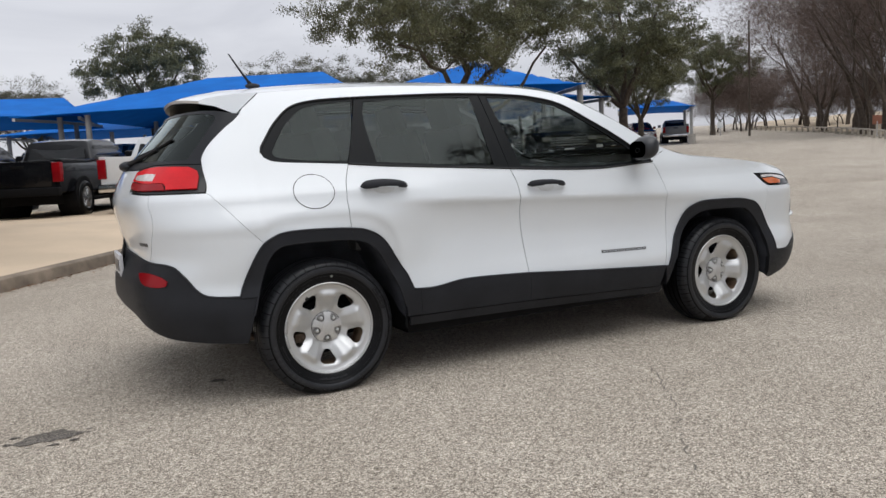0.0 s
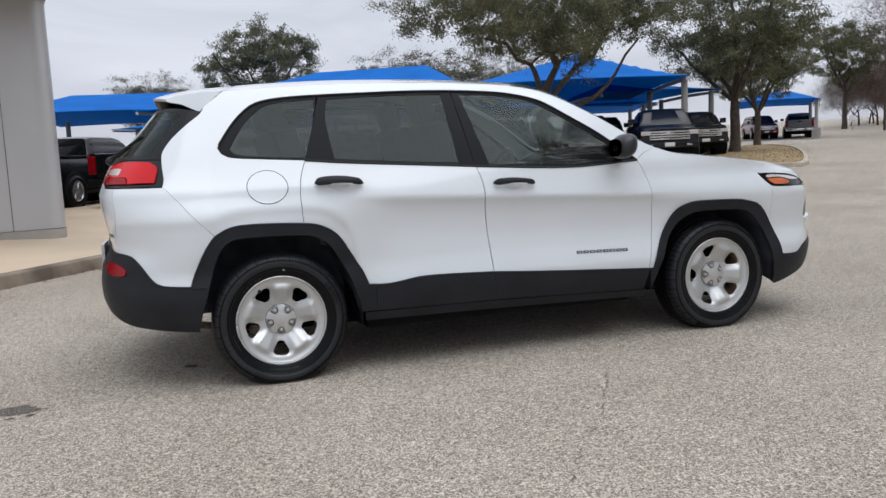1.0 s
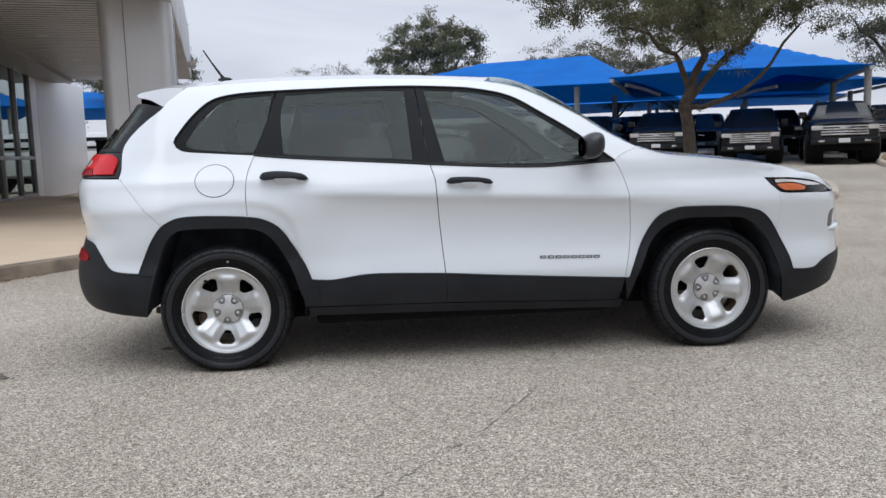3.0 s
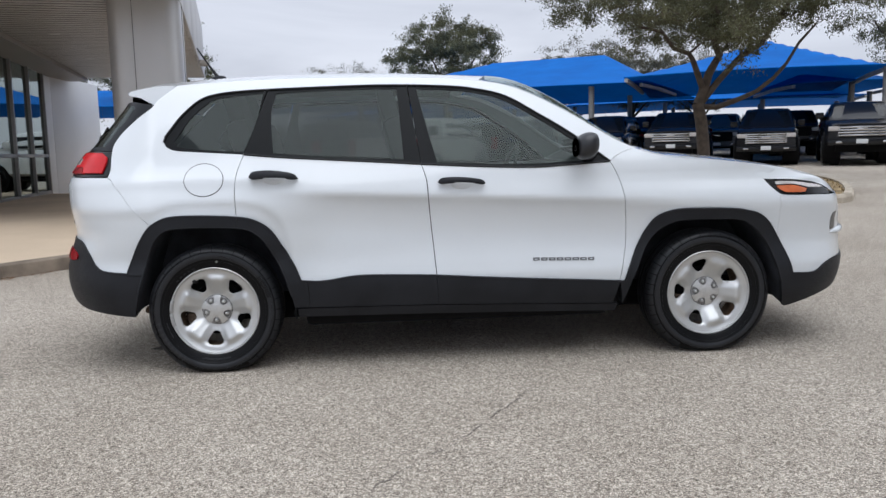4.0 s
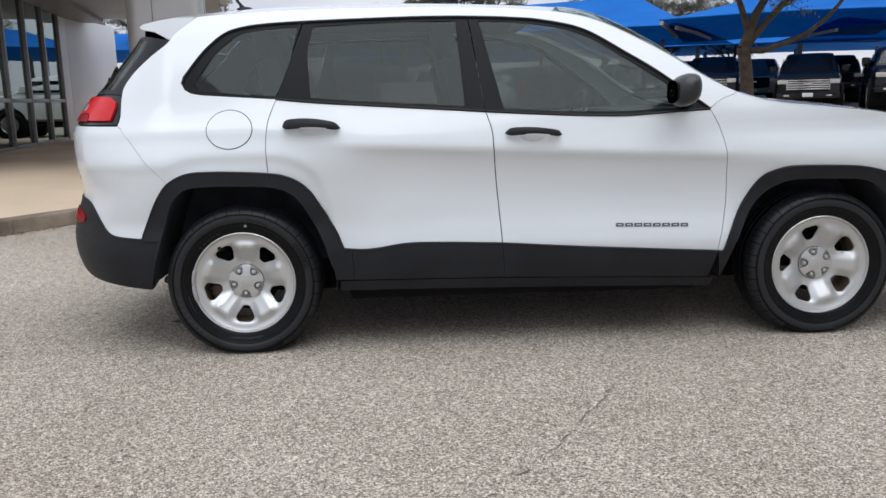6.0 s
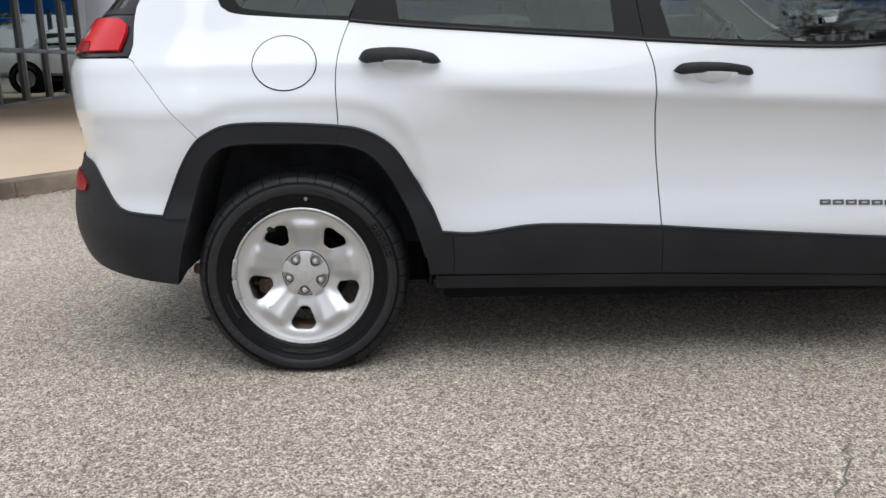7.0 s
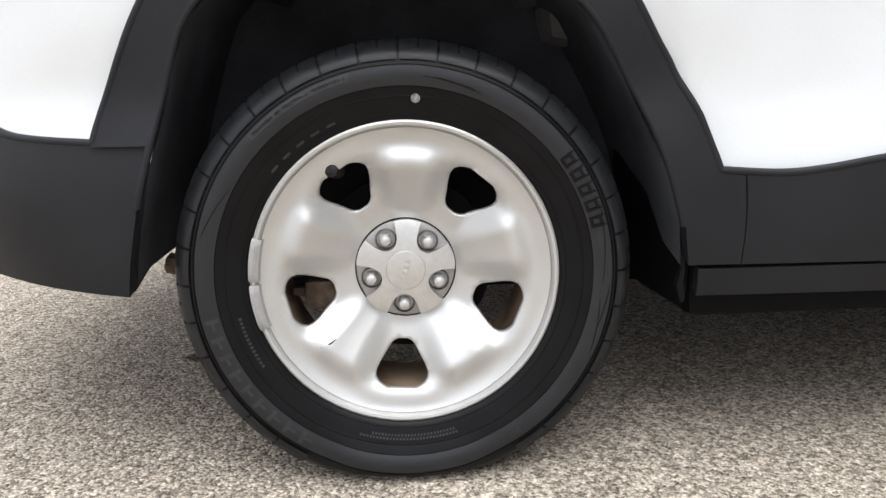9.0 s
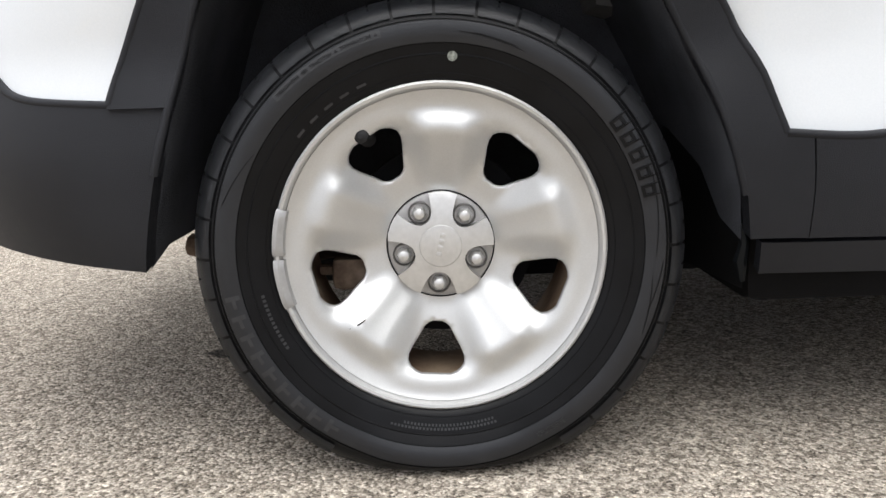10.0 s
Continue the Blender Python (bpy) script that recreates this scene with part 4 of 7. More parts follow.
# floor pan and running gear
bm = bmesh.new()
box(bm, -0.25, 3.10, -0.52, 0.52, 0.19, 0.36, 0.03)
box(bm, 0.47, 2.15, -0.80, 0.80, 0.20, 0.32, 0.03)
part("floor_pan", bm, SHADOW, car)
bm = bmesh.new()
tube(bm, [(-0.10, -0.70, 0.30), (-0.10, 0.70, 0.30)], 0.035, 8)
part("rear_axle", bm, RUST, car)
bm = bmesh.new()
tube(bm, [(2.7, -0.70, 0.30), (2.7, 0.70, 0.30)], 0.03, 8)
part("front_axle", bm, RUST, car)
bm = bmesh.new()
tube(bm, [(-0.16, -0.70, 0.30), (-0.28, -0.70, 0.28), (-0.42, -0.66, 0.30)], 0.02, 8)
part("suspension_link", bm, RUST, car)
# rubber flap and pinched bracket where the sill ends at the wheel housing
bm = bmesh.new()
grid_mesh(bm, [[(0.430 - 0.035 * d, -0.890 + 0.30 * d, z) for d in (0, 0.2, 0.6, 1.0)] for z in (0.250, 0.300, 0.380, 0.470)])
bmesh.ops.solidify(bm, geom=bm.faces[:], thickness=0.006)
flap = part("splash_flap", bm, SEAL, car, "black rubber splash flap behind the wheel")
bm = bmesh.new()
tube(bm, [(0.424, -0.893, 0.345), (0.428, -0.895, 0.318), (0.424, -0.893, 0.292), (0.429, -0.890, 0.262)], [0.004, 0.007, 0.010, 0.004], 7)
part("bracket", bm, TRIM, flap, "gloss black pinched bracket")

# cabin
bm = bmesh.new()
box(bm, 0.48, 2.15, -0.80, 0.80, 0.62, 0.66)
box(bm, -0.2, 0.48, -0.48, 0.48, 0.62, 0.66)
box(bm, -0.75, 0.05, -0.62, 0.62, 0.86, 0.88)
part("cabin_floor", bm, DASH, car)
bm = bmesh.new()
box(bm, 1.93, 2.45, -0.74, 0.74, 0.86, 1.06, 0.05)
part("dashboard", bm, DASH, car)
bm = bmesh.new()
grid_mesh(bm, [[top(x, q, -0.035) for q in (-0.93, -0.6, -0.3, 0, 0.3, 0.6, 0.93)] for x in (-0.35, 0.2, 0.8, 1.4)])
part("roof_lining", bm, mat("roof_lining_cloth", (0.14, 0.135, 0.125), 0.95, spots=0.1), car)
bm = bmesh.new()
tube(bm, [(1.78 + 0.06 * math.sin(a), 0.36 + 0.185 * math.cos(a), 0.98 + 0.175 * math.sin(a)) for a in [math.tau * k / 24 for k in range(25)]], 0.014, 6)
part("steering_wheel", bm, DASH, car)

def seat(x, y, bench=False):
    w = 0.62 if bench else 0.25
    bm = bmesh.new()
    box(bm, x - 0.02, x + 0.50, y - w, y + w, 0.66, 0.82, 0.05)
    s_ob = part("seat", bm, SEATCLOTH, car, "grey cloth seat")
    bm = bmesh.new()
    box(bm, -0.07, 0.07, y - w, y + w, 0.0, 0.62, 0.05, pose(x, 0, 0.74, 0, -16, 0))
    part("backrest", bm, SEATCLOTH, s_ob)
    for yy in ((y - 0.38, y + 0.38) if bench else (y,)):
        bm = bmesh.new()
        box(bm, -0.05, 0.05, yy - 0.14, yy + 0.14, 0.60, 0.80, 0.04, pose(x, 0, 0.74, 0, -16, 0))
        part("headrest", bm, SEATCLOTH, s_ob)

seat(1.15, -0.40)
seat(1.15, 0.40)
seat(0.28, 0.0, True)


# ---- wheels ----
LETTER = mat("raised_rubber", (0.026, 0.027, 0.030), 0.42, spots=0.3, scale=40)
# greyer rubber: the sheen of the bulging sidewall is put into its colour
SHEENBAND = mat("sheen_band_rubber", (0.0150, 0.0165, 0.0200), 0.34, spots=0.25, scale=22, bump=0.10, fine=500, spec=0.42)
# lighter copy of the tyre rubber, with the light on the shoulder painted in
LUGRUBBER = mat("lit_shoulder_rubber", (0.034, 0.036, 0.041), 0.36, spots=0.25, scale=30, bump=0.10, fine=400, spec=0.5)
BARREL = mat("brake_dusted_barrel", (0.40, 0.30, 0.21), 0.55, metal=0.3, dark=(0.16, 0.10, 0.065), scale=12, bump=0.2)
DISC_FIT = 0.9688
HUB = 0.013


def arc_text(words, radius, middle, height, y, inward=False):
    """Flat raised letters set round the axle at a radius, the middle of the line at an angle in degrees."""
    data = bpy.data.curves.new("lettering", "FONT")
    data.body, data.size, data.align_x, data.extrude = words, height, "CENTER", 0.0004
    data.resolution_u = 2
    holder = bpy.data.objects.new("lettering", data)
    mesh = bpy.data.meshes.new_from_object(holder)
    bpy.data.objects.remove(holder)
    flip = -1 if inward else 1
    for v in mesh.vertices:
        a = radians(middle) - flip * v.co.x / radius
        r = radius + flip * v.co.y
        v.co = (r * math.cos(a), y(r) - 0.0006 - v.co.z, r * math.sin(a))
    return mesh


def wheel(owner, x, sgn, spin, detail):
    """One steel wheel with its tyre; spin turns its five openings."""
    w = new("wheel")
    w.parent = owner
    turn_in = -1.2 if x < 1 else -0.5    # a little camber
    w.matrix_basis = pose(x, -0.893 * sgn, 0.3215) @ (Matrix.Identity(4) if sgn > 0 else pose(0, 0, 0, 0, 0, 180)) @ pose(0, 0, 0, turn_in)
    w["label"] = "silver five-opening steel wheel with a black road tyre"
    # tyre: y below zero is outwards; the foot of the tyre is pressed flat
    prof = [(0.215, 0.030), (0.229, 0.004), (0.2365, -0.0030), (0.2395, -0.0060), (0.2440, -0.0078), (0.2448, -0.0070), (0.2500, -0.0092), (0.2600, -0.0128), (0.2676, -0.0151), (0.2683, -0.0163), (0.2697, -0.0163), (0.2704, -0.0156),
            (0.2760, -0.0175), (0.2826, -0.0190), (0.2836, -0.0212), (0.2900, -0.0232), (0.2980, -0.0242), (0.3060, -0.0236), (0.3115, -0.0222), (0.3122, -0.0204), (0.3136, -0.0200), (0.3142, -0.0210), (0.3160, -0.0202), (0.3167, -0.0186), (0.3180, -0.0180),
            (0.3245, -0.0162), (0.3325, -0.0120), (0.3400, -0.0055), (0.3460, 0.0030), (0.3510, 0.016), (0.3535, 0.044), (0.346, 0.046), (0.346, 0.053), (0.3545, 0.055), (0.3555, 0.085), (0.347, 0.087), (0.347, 0.097), (0.356, 0.099), (0.356, 0.125), (0.347, 0.127),
            (0.347, 0.137), (0.3555, 0.139), (0.354, 0.168), (0.346, 0.170), (0.346, 0.177), (0.352, 0.180), (0.343, 0.205), (0.325, 0.225), (0.290, 0.235), (0.25, 0.225), (0.215, 0.195)]
    bm = bmesh.new()
    n = 120 if detail else 72
    rows = []
    for r, y in prof:
        ring = []
        for k in range(n):
            a = math.tau * k / n
            r_ = r - 0.004 * smooth(0.318, 0.345, r)
            z = r_ * math.sin(a)
            if z < -0.312:
                z = -0.312 - 0.0215 * (1 - math.exp(-(-z - 0.312) / 0.0215))
            bulge = -0.006 * smooth(0.90, 0.97, -math.sin(a)) * smooth(0.262, 0.30, r) * (1 - smooth(0.31, 0.338, r)) if y < 0.02 else 0
            ring.append((r_ * math.cos(a), y + bulge, z))
        rows.append(ring)
    grid_mesh(bm, rows, closed=True)
    bmesh.ops.recalc_face_normals(bm, faces=bm.faces)
    # the outer sidewall band takes the greyer rubber that paints in its sheen
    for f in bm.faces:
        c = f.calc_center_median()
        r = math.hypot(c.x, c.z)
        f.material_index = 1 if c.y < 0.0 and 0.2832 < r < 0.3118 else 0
    tyre = part("tyre", bm, RUBBER, w, "black road tyre with the sidewall sheen painted as a grey band", angle=24)
    tyre.data.materials.append(SHEENBAND)
    # shoulder blocks, parted by narrow cuts and notched half way
    lug = bmesh.new()
    blocks = 36
    for k in range(blocks):
        a = math.tau * (k + 0.5) / blocks
        if math.sin(a) < -0.90:
            continue
        prof_l = ((0.3195, -0.0176), (0.3250, -0.0160), (0.3330, -0.0118), (0.3405, -0.0053), (0.3468, 0.0034), (0.3518, 0.016), (0.3550, 0.042))
        cells = (-0.465, -0.22, -0.025, 0.025, 0.22, 0.465)
        grid = [[lug.verts.new(((r - 0.004 * smooth(0.318, 0.345, r)) * 1.0035 * math.cos(a + u * math.tau / blocks), y - 0.0022, (r - 0.004 * smooth(0.318, 0.345, r)) * 1.0035 * math.sin(a + u * math.tau / blocks))) for u in cells] for r, y in prof_l]
        for i in range(len(prof_l) - 1):
            for j in range(len(cells) - 1):
                if j == 2 and i >= 3:
                    continue
                lug.faces.new((grid[i][j], grid[i][j + 1], grid[i + 1][j + 1], grid[i + 1][j]))
    bmesh.ops.solidify(lug, geom=lug.faces[:], thickness=0.004)
    tagged(part("shoulder_tread", lug, LUGRUBBER, tyre, "shoulder tread blocks parted by narrow cuts", angle=40), kind="stuff")
    if detail:
        # moulded sidewall marks: plain shapes, and fine lines
        def mark_arc(bm_, r0, r1, a0, a1, h, y):
            rows_ = [[(r * math.cos(a), y(r) - h, r * math.sin(a)) for a in [a0 + (a1 - a0) * i / 4 for i in range(5)]] for r in (r0, (r0 + r1) / 2, r1)]
            grid_mesh(bm_, rows_)
        wall = lambda r: curve(r, (0.2400, 0.2500, 0.2600, 0.2676, 0.2760, 0.2830, 0.2900, 0.2980, 0.3060, 0.3115, 0.3180), (-0.0062, -0.0092, -0.0128, -0.0151, -0.0175, -0.0200, -0.0232, -0.0242, -0.0236, -0.0222, -0.0180))
        # five plain outlined blocks
        for i in range(5):
            a = radians(36.5 - i * 4.9)
            bm = bmesh.new()
            for q0, q1, b0, b1 in ((0, 0.24, 0, 1), (0.76, 1, 0, 1), (0.24, 0.76, 0, 0.26), (0.24, 0.76, 0.74, 1)):
                mark_arc(bm, 0.2875 + 0.019 * q0, 0.2875 + 0.019 * q1, a - radians(3.3) * b0, a - radians(3.3) * b1, 0.0016, wall)
            bmesh.ops.remove_doubles(bm, verts=bm.verts, dist=0.00005)
            bmesh.ops.recalc_face_normals(bm, faces=bm.faces)
            bmesh.ops.solidify(bm, geom=bm.faces[:], thickness=0.0012)
            part("raised_mark", bm, RUBBER, tyre, "raised plain block on the sidewall")
        bm = bmesh.new()
        for i in range(9):
            a = radians(190 + i * 5.6)
            mark_arc(bm, 0.287, 0.307, a, a + radians(1.3), 0.0010, wall)
            mark_arc(bm, 0.2935, 0.2985, a, a + radians(3.6), 0.0010, wall)
        for i in range(30):
            a = radians(252 + i * 1.15)
            mark_arc(bm, 0.2590, 0.2625, a, a + radians(0.7), 0.0010, wall)
        for i in range(26):
            a = radians(256 + i * 1.15)
            mark_arc(bm, 0.2535, 0.2570, a, a + radians(0.6), 0.0010, wall)
        for i in range(13):
            a = radians(192 + i * 1.5)
            mark_arc(bm, 0.2555, 0.2600, a, a + radians(0.9), 0.0010, wall)
        for i in range(5):
            a = radians(112 + i * 6.0)
            mark_arc(bm, 0.2490, 0.2525, a, a + radians(3.2), 0.0008, wall)
        bmesh.ops.recalc_face_normals(bm, faces=bm.faces)
        tagged(part("sidewall_moulding", bm, LETTER, tyre, "fine raised moulding on the sidewall"), kind="stuff")
        # a raised plate with the grading words, and the word on the lower edge
        bm = bmesh.new()
        mark_arc(bm, 0.2995, 0.3100, radians(103.5), radians(113.5), 0.0004, wall)
        mark_arc(bm, 0.2995, 0.3100, radians(113.5), radians(123.5), 0.0004, wall)
        mark_arc(bm, 0.2995, 0.3100, radians(123.5), radians(135.0), 0.0004, wall)
        bmesh.ops.recalc_face_normals(bm, faces=bm.faces)
        plate = part("grading_plate", bm, LETTER, tyre, "pale raised strip with small lettering")
        link("lettering", arc_text("TREADWEAR  480  TRACTION  A  TEMPERATURE  A", 0.3025, 119.2, 0.0068, lambda r: wall(r) - 0.0004), RUBBER, plate, "small raised grading words")
        link("lettering", arc_text("OUTSIDE", 0.3035, 300.0, 0.0115, wall, inward=True), LETTER, tyre, "raised word on the sidewall")
        # long thin scrapes in the band
        bm = bmesh.new()
        for a0, a1, r0, r1 in ((20, -3, 0.3085, 0.2975), (-4, -18, 0.3090, 0.3010), (-8, -24, 0.2960, 0.3060), (150, 166, 0.2870, 0.3065), (66, 84, 0.2925, 0.2985), (68, 80, 0.2950, 0.2985), (246, 262, 0.3000, 0.3040)):
            tube(bm, [((r0 + (r1 - r0) * u) * math.cos(radians(a0 + (a1 - a0) * u)), wall(r0 + (r1 - r0) * u) - 0.0001, (r0 + (r1 - r0) * u) * math.sin(radians(a0 + (a1 - a0) * u))) for u in [i / 12 for i in range(13)]], [0.0003] + [0.0008] * 11 + [0.0003], 4)
        tagged(part("scrape", bm, RUBBER, tyre, "thin dark scrapes in the sidewall"), kind="stuff")
        bm = bmesh.new()
        bmesh.ops.create_circle(bm, cap_ends=True, radius=0.0068, segments=14, matrix=pose(0.2660 * math.cos(radians(85.0)), -0.0168, 0.2660 * math.sin(radians(85.0)), 90))
        part("chalk_dot", bm, CHALK, tyre, "pale chalk dot")

    # the pressed steel disc: a sheet with five openings and raised pads between them
    first = radians(-94 + spin)
    def face(r, a):
        """How far the disc lies in (above zero) at a radius and angle."""
        k = (a - first) / (math.tau / 5)
        d = (k - round(k)) * 2            # 0 at an opening, 1 between two
        petal = smooth(0.27, 0.80, abs(d))
        base = curve(r, (0.070, 0.083, 0.096, 0.130, 0.162, 0.169, 0.176, 0.186, 0.197, 0.206, 0.214, 0.222, 0.2305), (0.058, 0.0575, 0.0510, 0.0290, 0.0085, 0.0048, 0.0034, 0.0052, 0.0098, 0.0118, 0.0105, 0.0075, 0.0035))
        low = curve(r, (0.070, 0.090, 0.110, 0.140, 0.178, 0.192, 0.202, 0.212, 0.222, 0.2305), (0.058, 0.058, 0.053, 0.045, 0.031, 0.018, 0.0115, 0.0090, 0.0075, 0.0035))
        return low + (base - low) * petal
    def half(u):
        h = 0.0200 + 0.0250 * smooth(0.0, 0.75, u)
        if u > 0.72:
            h *= math.sqrt(max(0, 1 - ((u - 0.72) / 0.28) ** 2 * 0.72))
        if u < 0.16:
            h *= math.sqrt(max(0.0, 1 - ((0.16 - u) / 0.16) ** 2 * 0.85))
        return h
    def hole_loop(c):
        us = [0, 0.04, 0.1, 0.2, 0.35, 0.5, 0.65, 0.78, 0.88, 0.95, 1.0]
        pts = [(0.119 + 0.076 * u, -half(u)) for u in us] + [(0.119 + 0.076 * u, half(u)) for u in us[::-1]]
        return [Vector((r * math.cos(c) - t * math.sin(c), r * math.sin(c) + t * math.cos(c))) for r, t in pts]
    rim_loop = [Vector((0.2305 * math.cos(math.tau * k / 110), 0.2305 * math.sin(math.tau * k / 110))) for k in range(110)]
    mid_loop = [Vector((0.068 * math.cos(math.tau * k / 40), 0.068 * math.sin(math.tau * k / 40))) for k in range(40)]
    holes_ = [hole_loop(first + math.tau * k / 5) for k in range(5)]
    vs, tris, rims = fill(rim_loop, [mid_loop, *holes_], 0.0070 if detail else 0.012)
    co = [(v.x * DISC_FIT, face(v.length, math.atan2(v.y, v.x)), v.y * DISC_FIT) for v in vs]
    faces = [f[::-1] for f in tris]
    # the edges of the openings are rolled inwards
    back, deep = {}, {}
    centres = [Vector((0.158 * math.cos(first + math.tau * k / 5), 0.158 * math.sin(first + math.tau * k / 5))) for k in range(5)]
    for a, b in rims:
        for i in (a, b):
            if i not in back and 0.1 < vs[i].length < 0.225:
                mid = min(centres, key=lambda q: (q - vs[i]).length)
                to = (mid - vs[i]).normalized() * 0.0016
                back[i] = len(co)
                co.append((co[i][0] + to.x, co[i][1] + 0.0025, co[i][2] + to.y))
                deep[i] = len(co)
                co.append((co[i][0] + to.x * 1.2, co[i][1] + 0.008, co[i][2] + to.y * 1.2))
    for a, b in rims:
        if a in back and b in back:
            faces.append((a, b, back[b], back[a]))
            faces.append((back[a], back[b], deep[b], deep[a]))
    mesh = bpy.data.meshes.new("disc")
    mesh.from_pydata(co, [], faces)
    mesh.shade_smooth()
    mesh.set_sharp_from_angle(angle=radians(75))
    link("disc", mesh, SILVER, w, "silver pressed-steel disc with five openings")
    k_ = DISC_FIT
    bm = bmesh.new()
    lathe(bm, [(r * k_, y) for r, y in ((0.2300, 0.0065), (0.2312, 0.0040), (0.2325, 0.000), (0.2350, -0.0045), (0.2390, -0.0055), (0.2420, -0.0035), (0.2432, 0.0005), (0.2420, 0.007), (0.236, 0.012), (0.225, 0.020))], 96)
    bmesh.ops.recalc_face_normals(bm, faces=bm.faces)
    part("rim", bm, SILVER, w, "silver rim flange")
    bm = bmesh.new()
    lathe(bm, [(0.2175, 0.020), (0.205, 0.040), (0.199, 0.10), (0.199, 0.17), (0.221, 0.19)], 72)
    part("barrel", bm, BARREL, w, "inner barrel brown with brake dust")
    bm = bmesh.new()
    lathe(bm, [(0.0, 0.10), (0.10, 0.10), (0.142, 0.097), (0.144, 0.13)], 40)
    part("brake_disc", bm, SHADOW, w, "dark brake disc")
    bm = bmesh.new()
    box(bm, -0.165, -0.105, 0.070, 0.14, -0.070, -0.020, 0.012)
    box(bm, -0.185, -0.12, 0.085, 0.12, -0.048, -0.034, 0.005)
    part("brake_caliper", bm, RUST, w)
    # hub cap: a stepped plate with a five-armed star over it, and a nut in each gap
    bm = bmesh.new()
    lathe(bm, [(0.0780, 0.058), (0.0768, 0.0425 + HUB), (0.0745, 0.0413 + HUB), (0.060, 0.0405 + HUB), (0.030, 0.0400 + HUB), (0.0, 0.0400 + HUB)], 60)
    bmesh.ops.recalc_face_normals(bm, faces=bm.faces)
    cap = part("hub_cap", bm, CAPPLATE, w, "satin grey hub cap with a five-armed star")
    # near-black ring on the disc paints the shade in the gap round the cap
    bm = bmesh.new()
    lathe(bm, [(0.0782, 0.0568), (0.0792, 0.0562), (0.0803, 0.0570)], 60)
    bmesh.ops.recalc_face_normals(bm, faces=bm.faces)
    part("cap_gap_shade", bm, SHADOW, cap)
    outline = []
    for k in range(5):
        c = first + math.tau * (k + 0.5) / 5
        for da, r in ((-0.285, 0.057), (-0.272, 0.070), (-0.275, 0.0778), (-0.15, 0.0786), (0.0, 0.0788), (0.15, 0.0786), (0.275, 0.0778), (0.272, 0.070), (0.285, 0.057), (0.335, 0.0475), (0.45, 0.0410), (0.628, 0.0390), (0.807, 0.0410), (0.922, 0.0475)):
            outline.append(Vector((r * math.cos(c + da), r * math.sin(c + da))))
    def star_y(x_, z_, out):
        r = math.hypot(x_, z_)
        return Vector((x_, HUB + curve(r, (0.0, 0.033, 0.036, 0.050, 0.072, 0.079), (0.0225, 0.0230, 0.0235, 0.0255, 0.0300, 0.0325)) - out, z_))
    star = link("star", panel_data("star", star_y, outline, out=0.0, thick=0.020, step=0.007), CAPGREY, cap)
    star.data.flip_normals()
    bm = bmesh.new()
    lathe(bm, [(0.0, 0.0205 + HUB), (0.026, 0.0208 + HUB), (0.0300, 0.0216 + HUB), (0.0312, 0.0230 + HUB), (0.0318, 0.0240 + HUB)], 40)
    bmesh.ops.recalc_face_normals(bm, faces=bm.faces)
    part("emblem_disc", bm, CAPGREY, cap, "plain round emblem")
    bm = bmesh.new()
    for i in range(4):
        box(bm, -0.004, 0.004, 0.0192 + HUB, 0.0212 + HUB, 0.013 - i * 0.0095, 0.0065 + 0.013 - i * 0.0095, 0.001, pose(0, 0, 0, 0, 14, 0))
    part("emblem_mark", bm, CAPGREY, cap)
    for k in range(5):
        c = first + math.tau * k / 5
        at = (0.0560 * math.cos(c), HUB, 0.0560 * math.sin(c))
        bm = bmesh.new()
        lathe(bm, [(0.0112, 0.041), (0.0112, 0.0275), (0.0098, 0.0250)], 6)
        lathe(bm, [(0.0092, 0.0256), (0.0074, 0.0215), (0.0040, 0.0198), (0.0001, 0.0194)], 16)
        bmesh.ops.recalc_face_normals(bm, faces=bm.faces)
        nut = part("lug_nut", bm, CAPGREY, cap, "domed grey lug nut", angle=30)
        nut.location = at
        bm = bmesh.new()
        lathe(bm, [(0.0172, 0.0430), (0.0170, 0.0370), (0.0160, 0.0360), (0.0148, 0.0370), (0.0142, 0.042)], 24)
        bmesh.ops.recalc_face_normals(bm, faces=bm.faces)
        collar = part("nut_collar", bm, CAPWELL, cap, angle=50)
        collar.location = at
    if detail:
        # clip-on balance weights and the valve
        for a0, a1 in ((163.5, 180), (181.5, 199)):
            bm = bmesh.new()
            rows_ = []
            for i in range(9):
                a = radians(a0 + (a1 - a0) * i / 8)
                e = 0.6 if i in (0, 8) else 1
                rows_.append([(r * k_ * math.cos(a), y, r * k_ * math.sin(a)) for r, y in ((0.2265, 0.004), (0.2285, -0.0060 * e), (0.2370, -0.0105 * e), (0.2436, -0.0090 * e), (0.2448, 0.000))])
            grid_mesh(bm, rows_)
            bmesh.ops.recalc_face_normals(bm, faces=bm.faces)
            part("balance_weight", bm, LEAD, w, "grey clip-on balance weight")
        bm = bmesh.new()
        tube(bm, [(-0.100, 0.050, 0.158), (-0.104, 0.020, 0.161), (-0.106, 0.010, 0.162), (-0.1065, 0.006, 0.1625)], [0.013, 0.011, 0.010, 0.004], 12)
        part("valve", bm, SEAL, w, "black rubber valve stem")
        bm = bmesh.new()
        tube(bm, [(-0.136, face(0.176, radians(219)) - 0.0002, -0.112), (-0.121, face(0.165, radians(221)) - 0.0002, -0.106), (-0.112, face(0.16, radians(222)) - 0.0002, -0.100)], [0.0006, 0.0014, 0.0006], 6)
        part("scratch", bm, SHADOW, w)
    return w

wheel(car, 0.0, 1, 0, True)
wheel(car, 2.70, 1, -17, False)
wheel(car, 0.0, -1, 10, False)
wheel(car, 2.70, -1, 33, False)


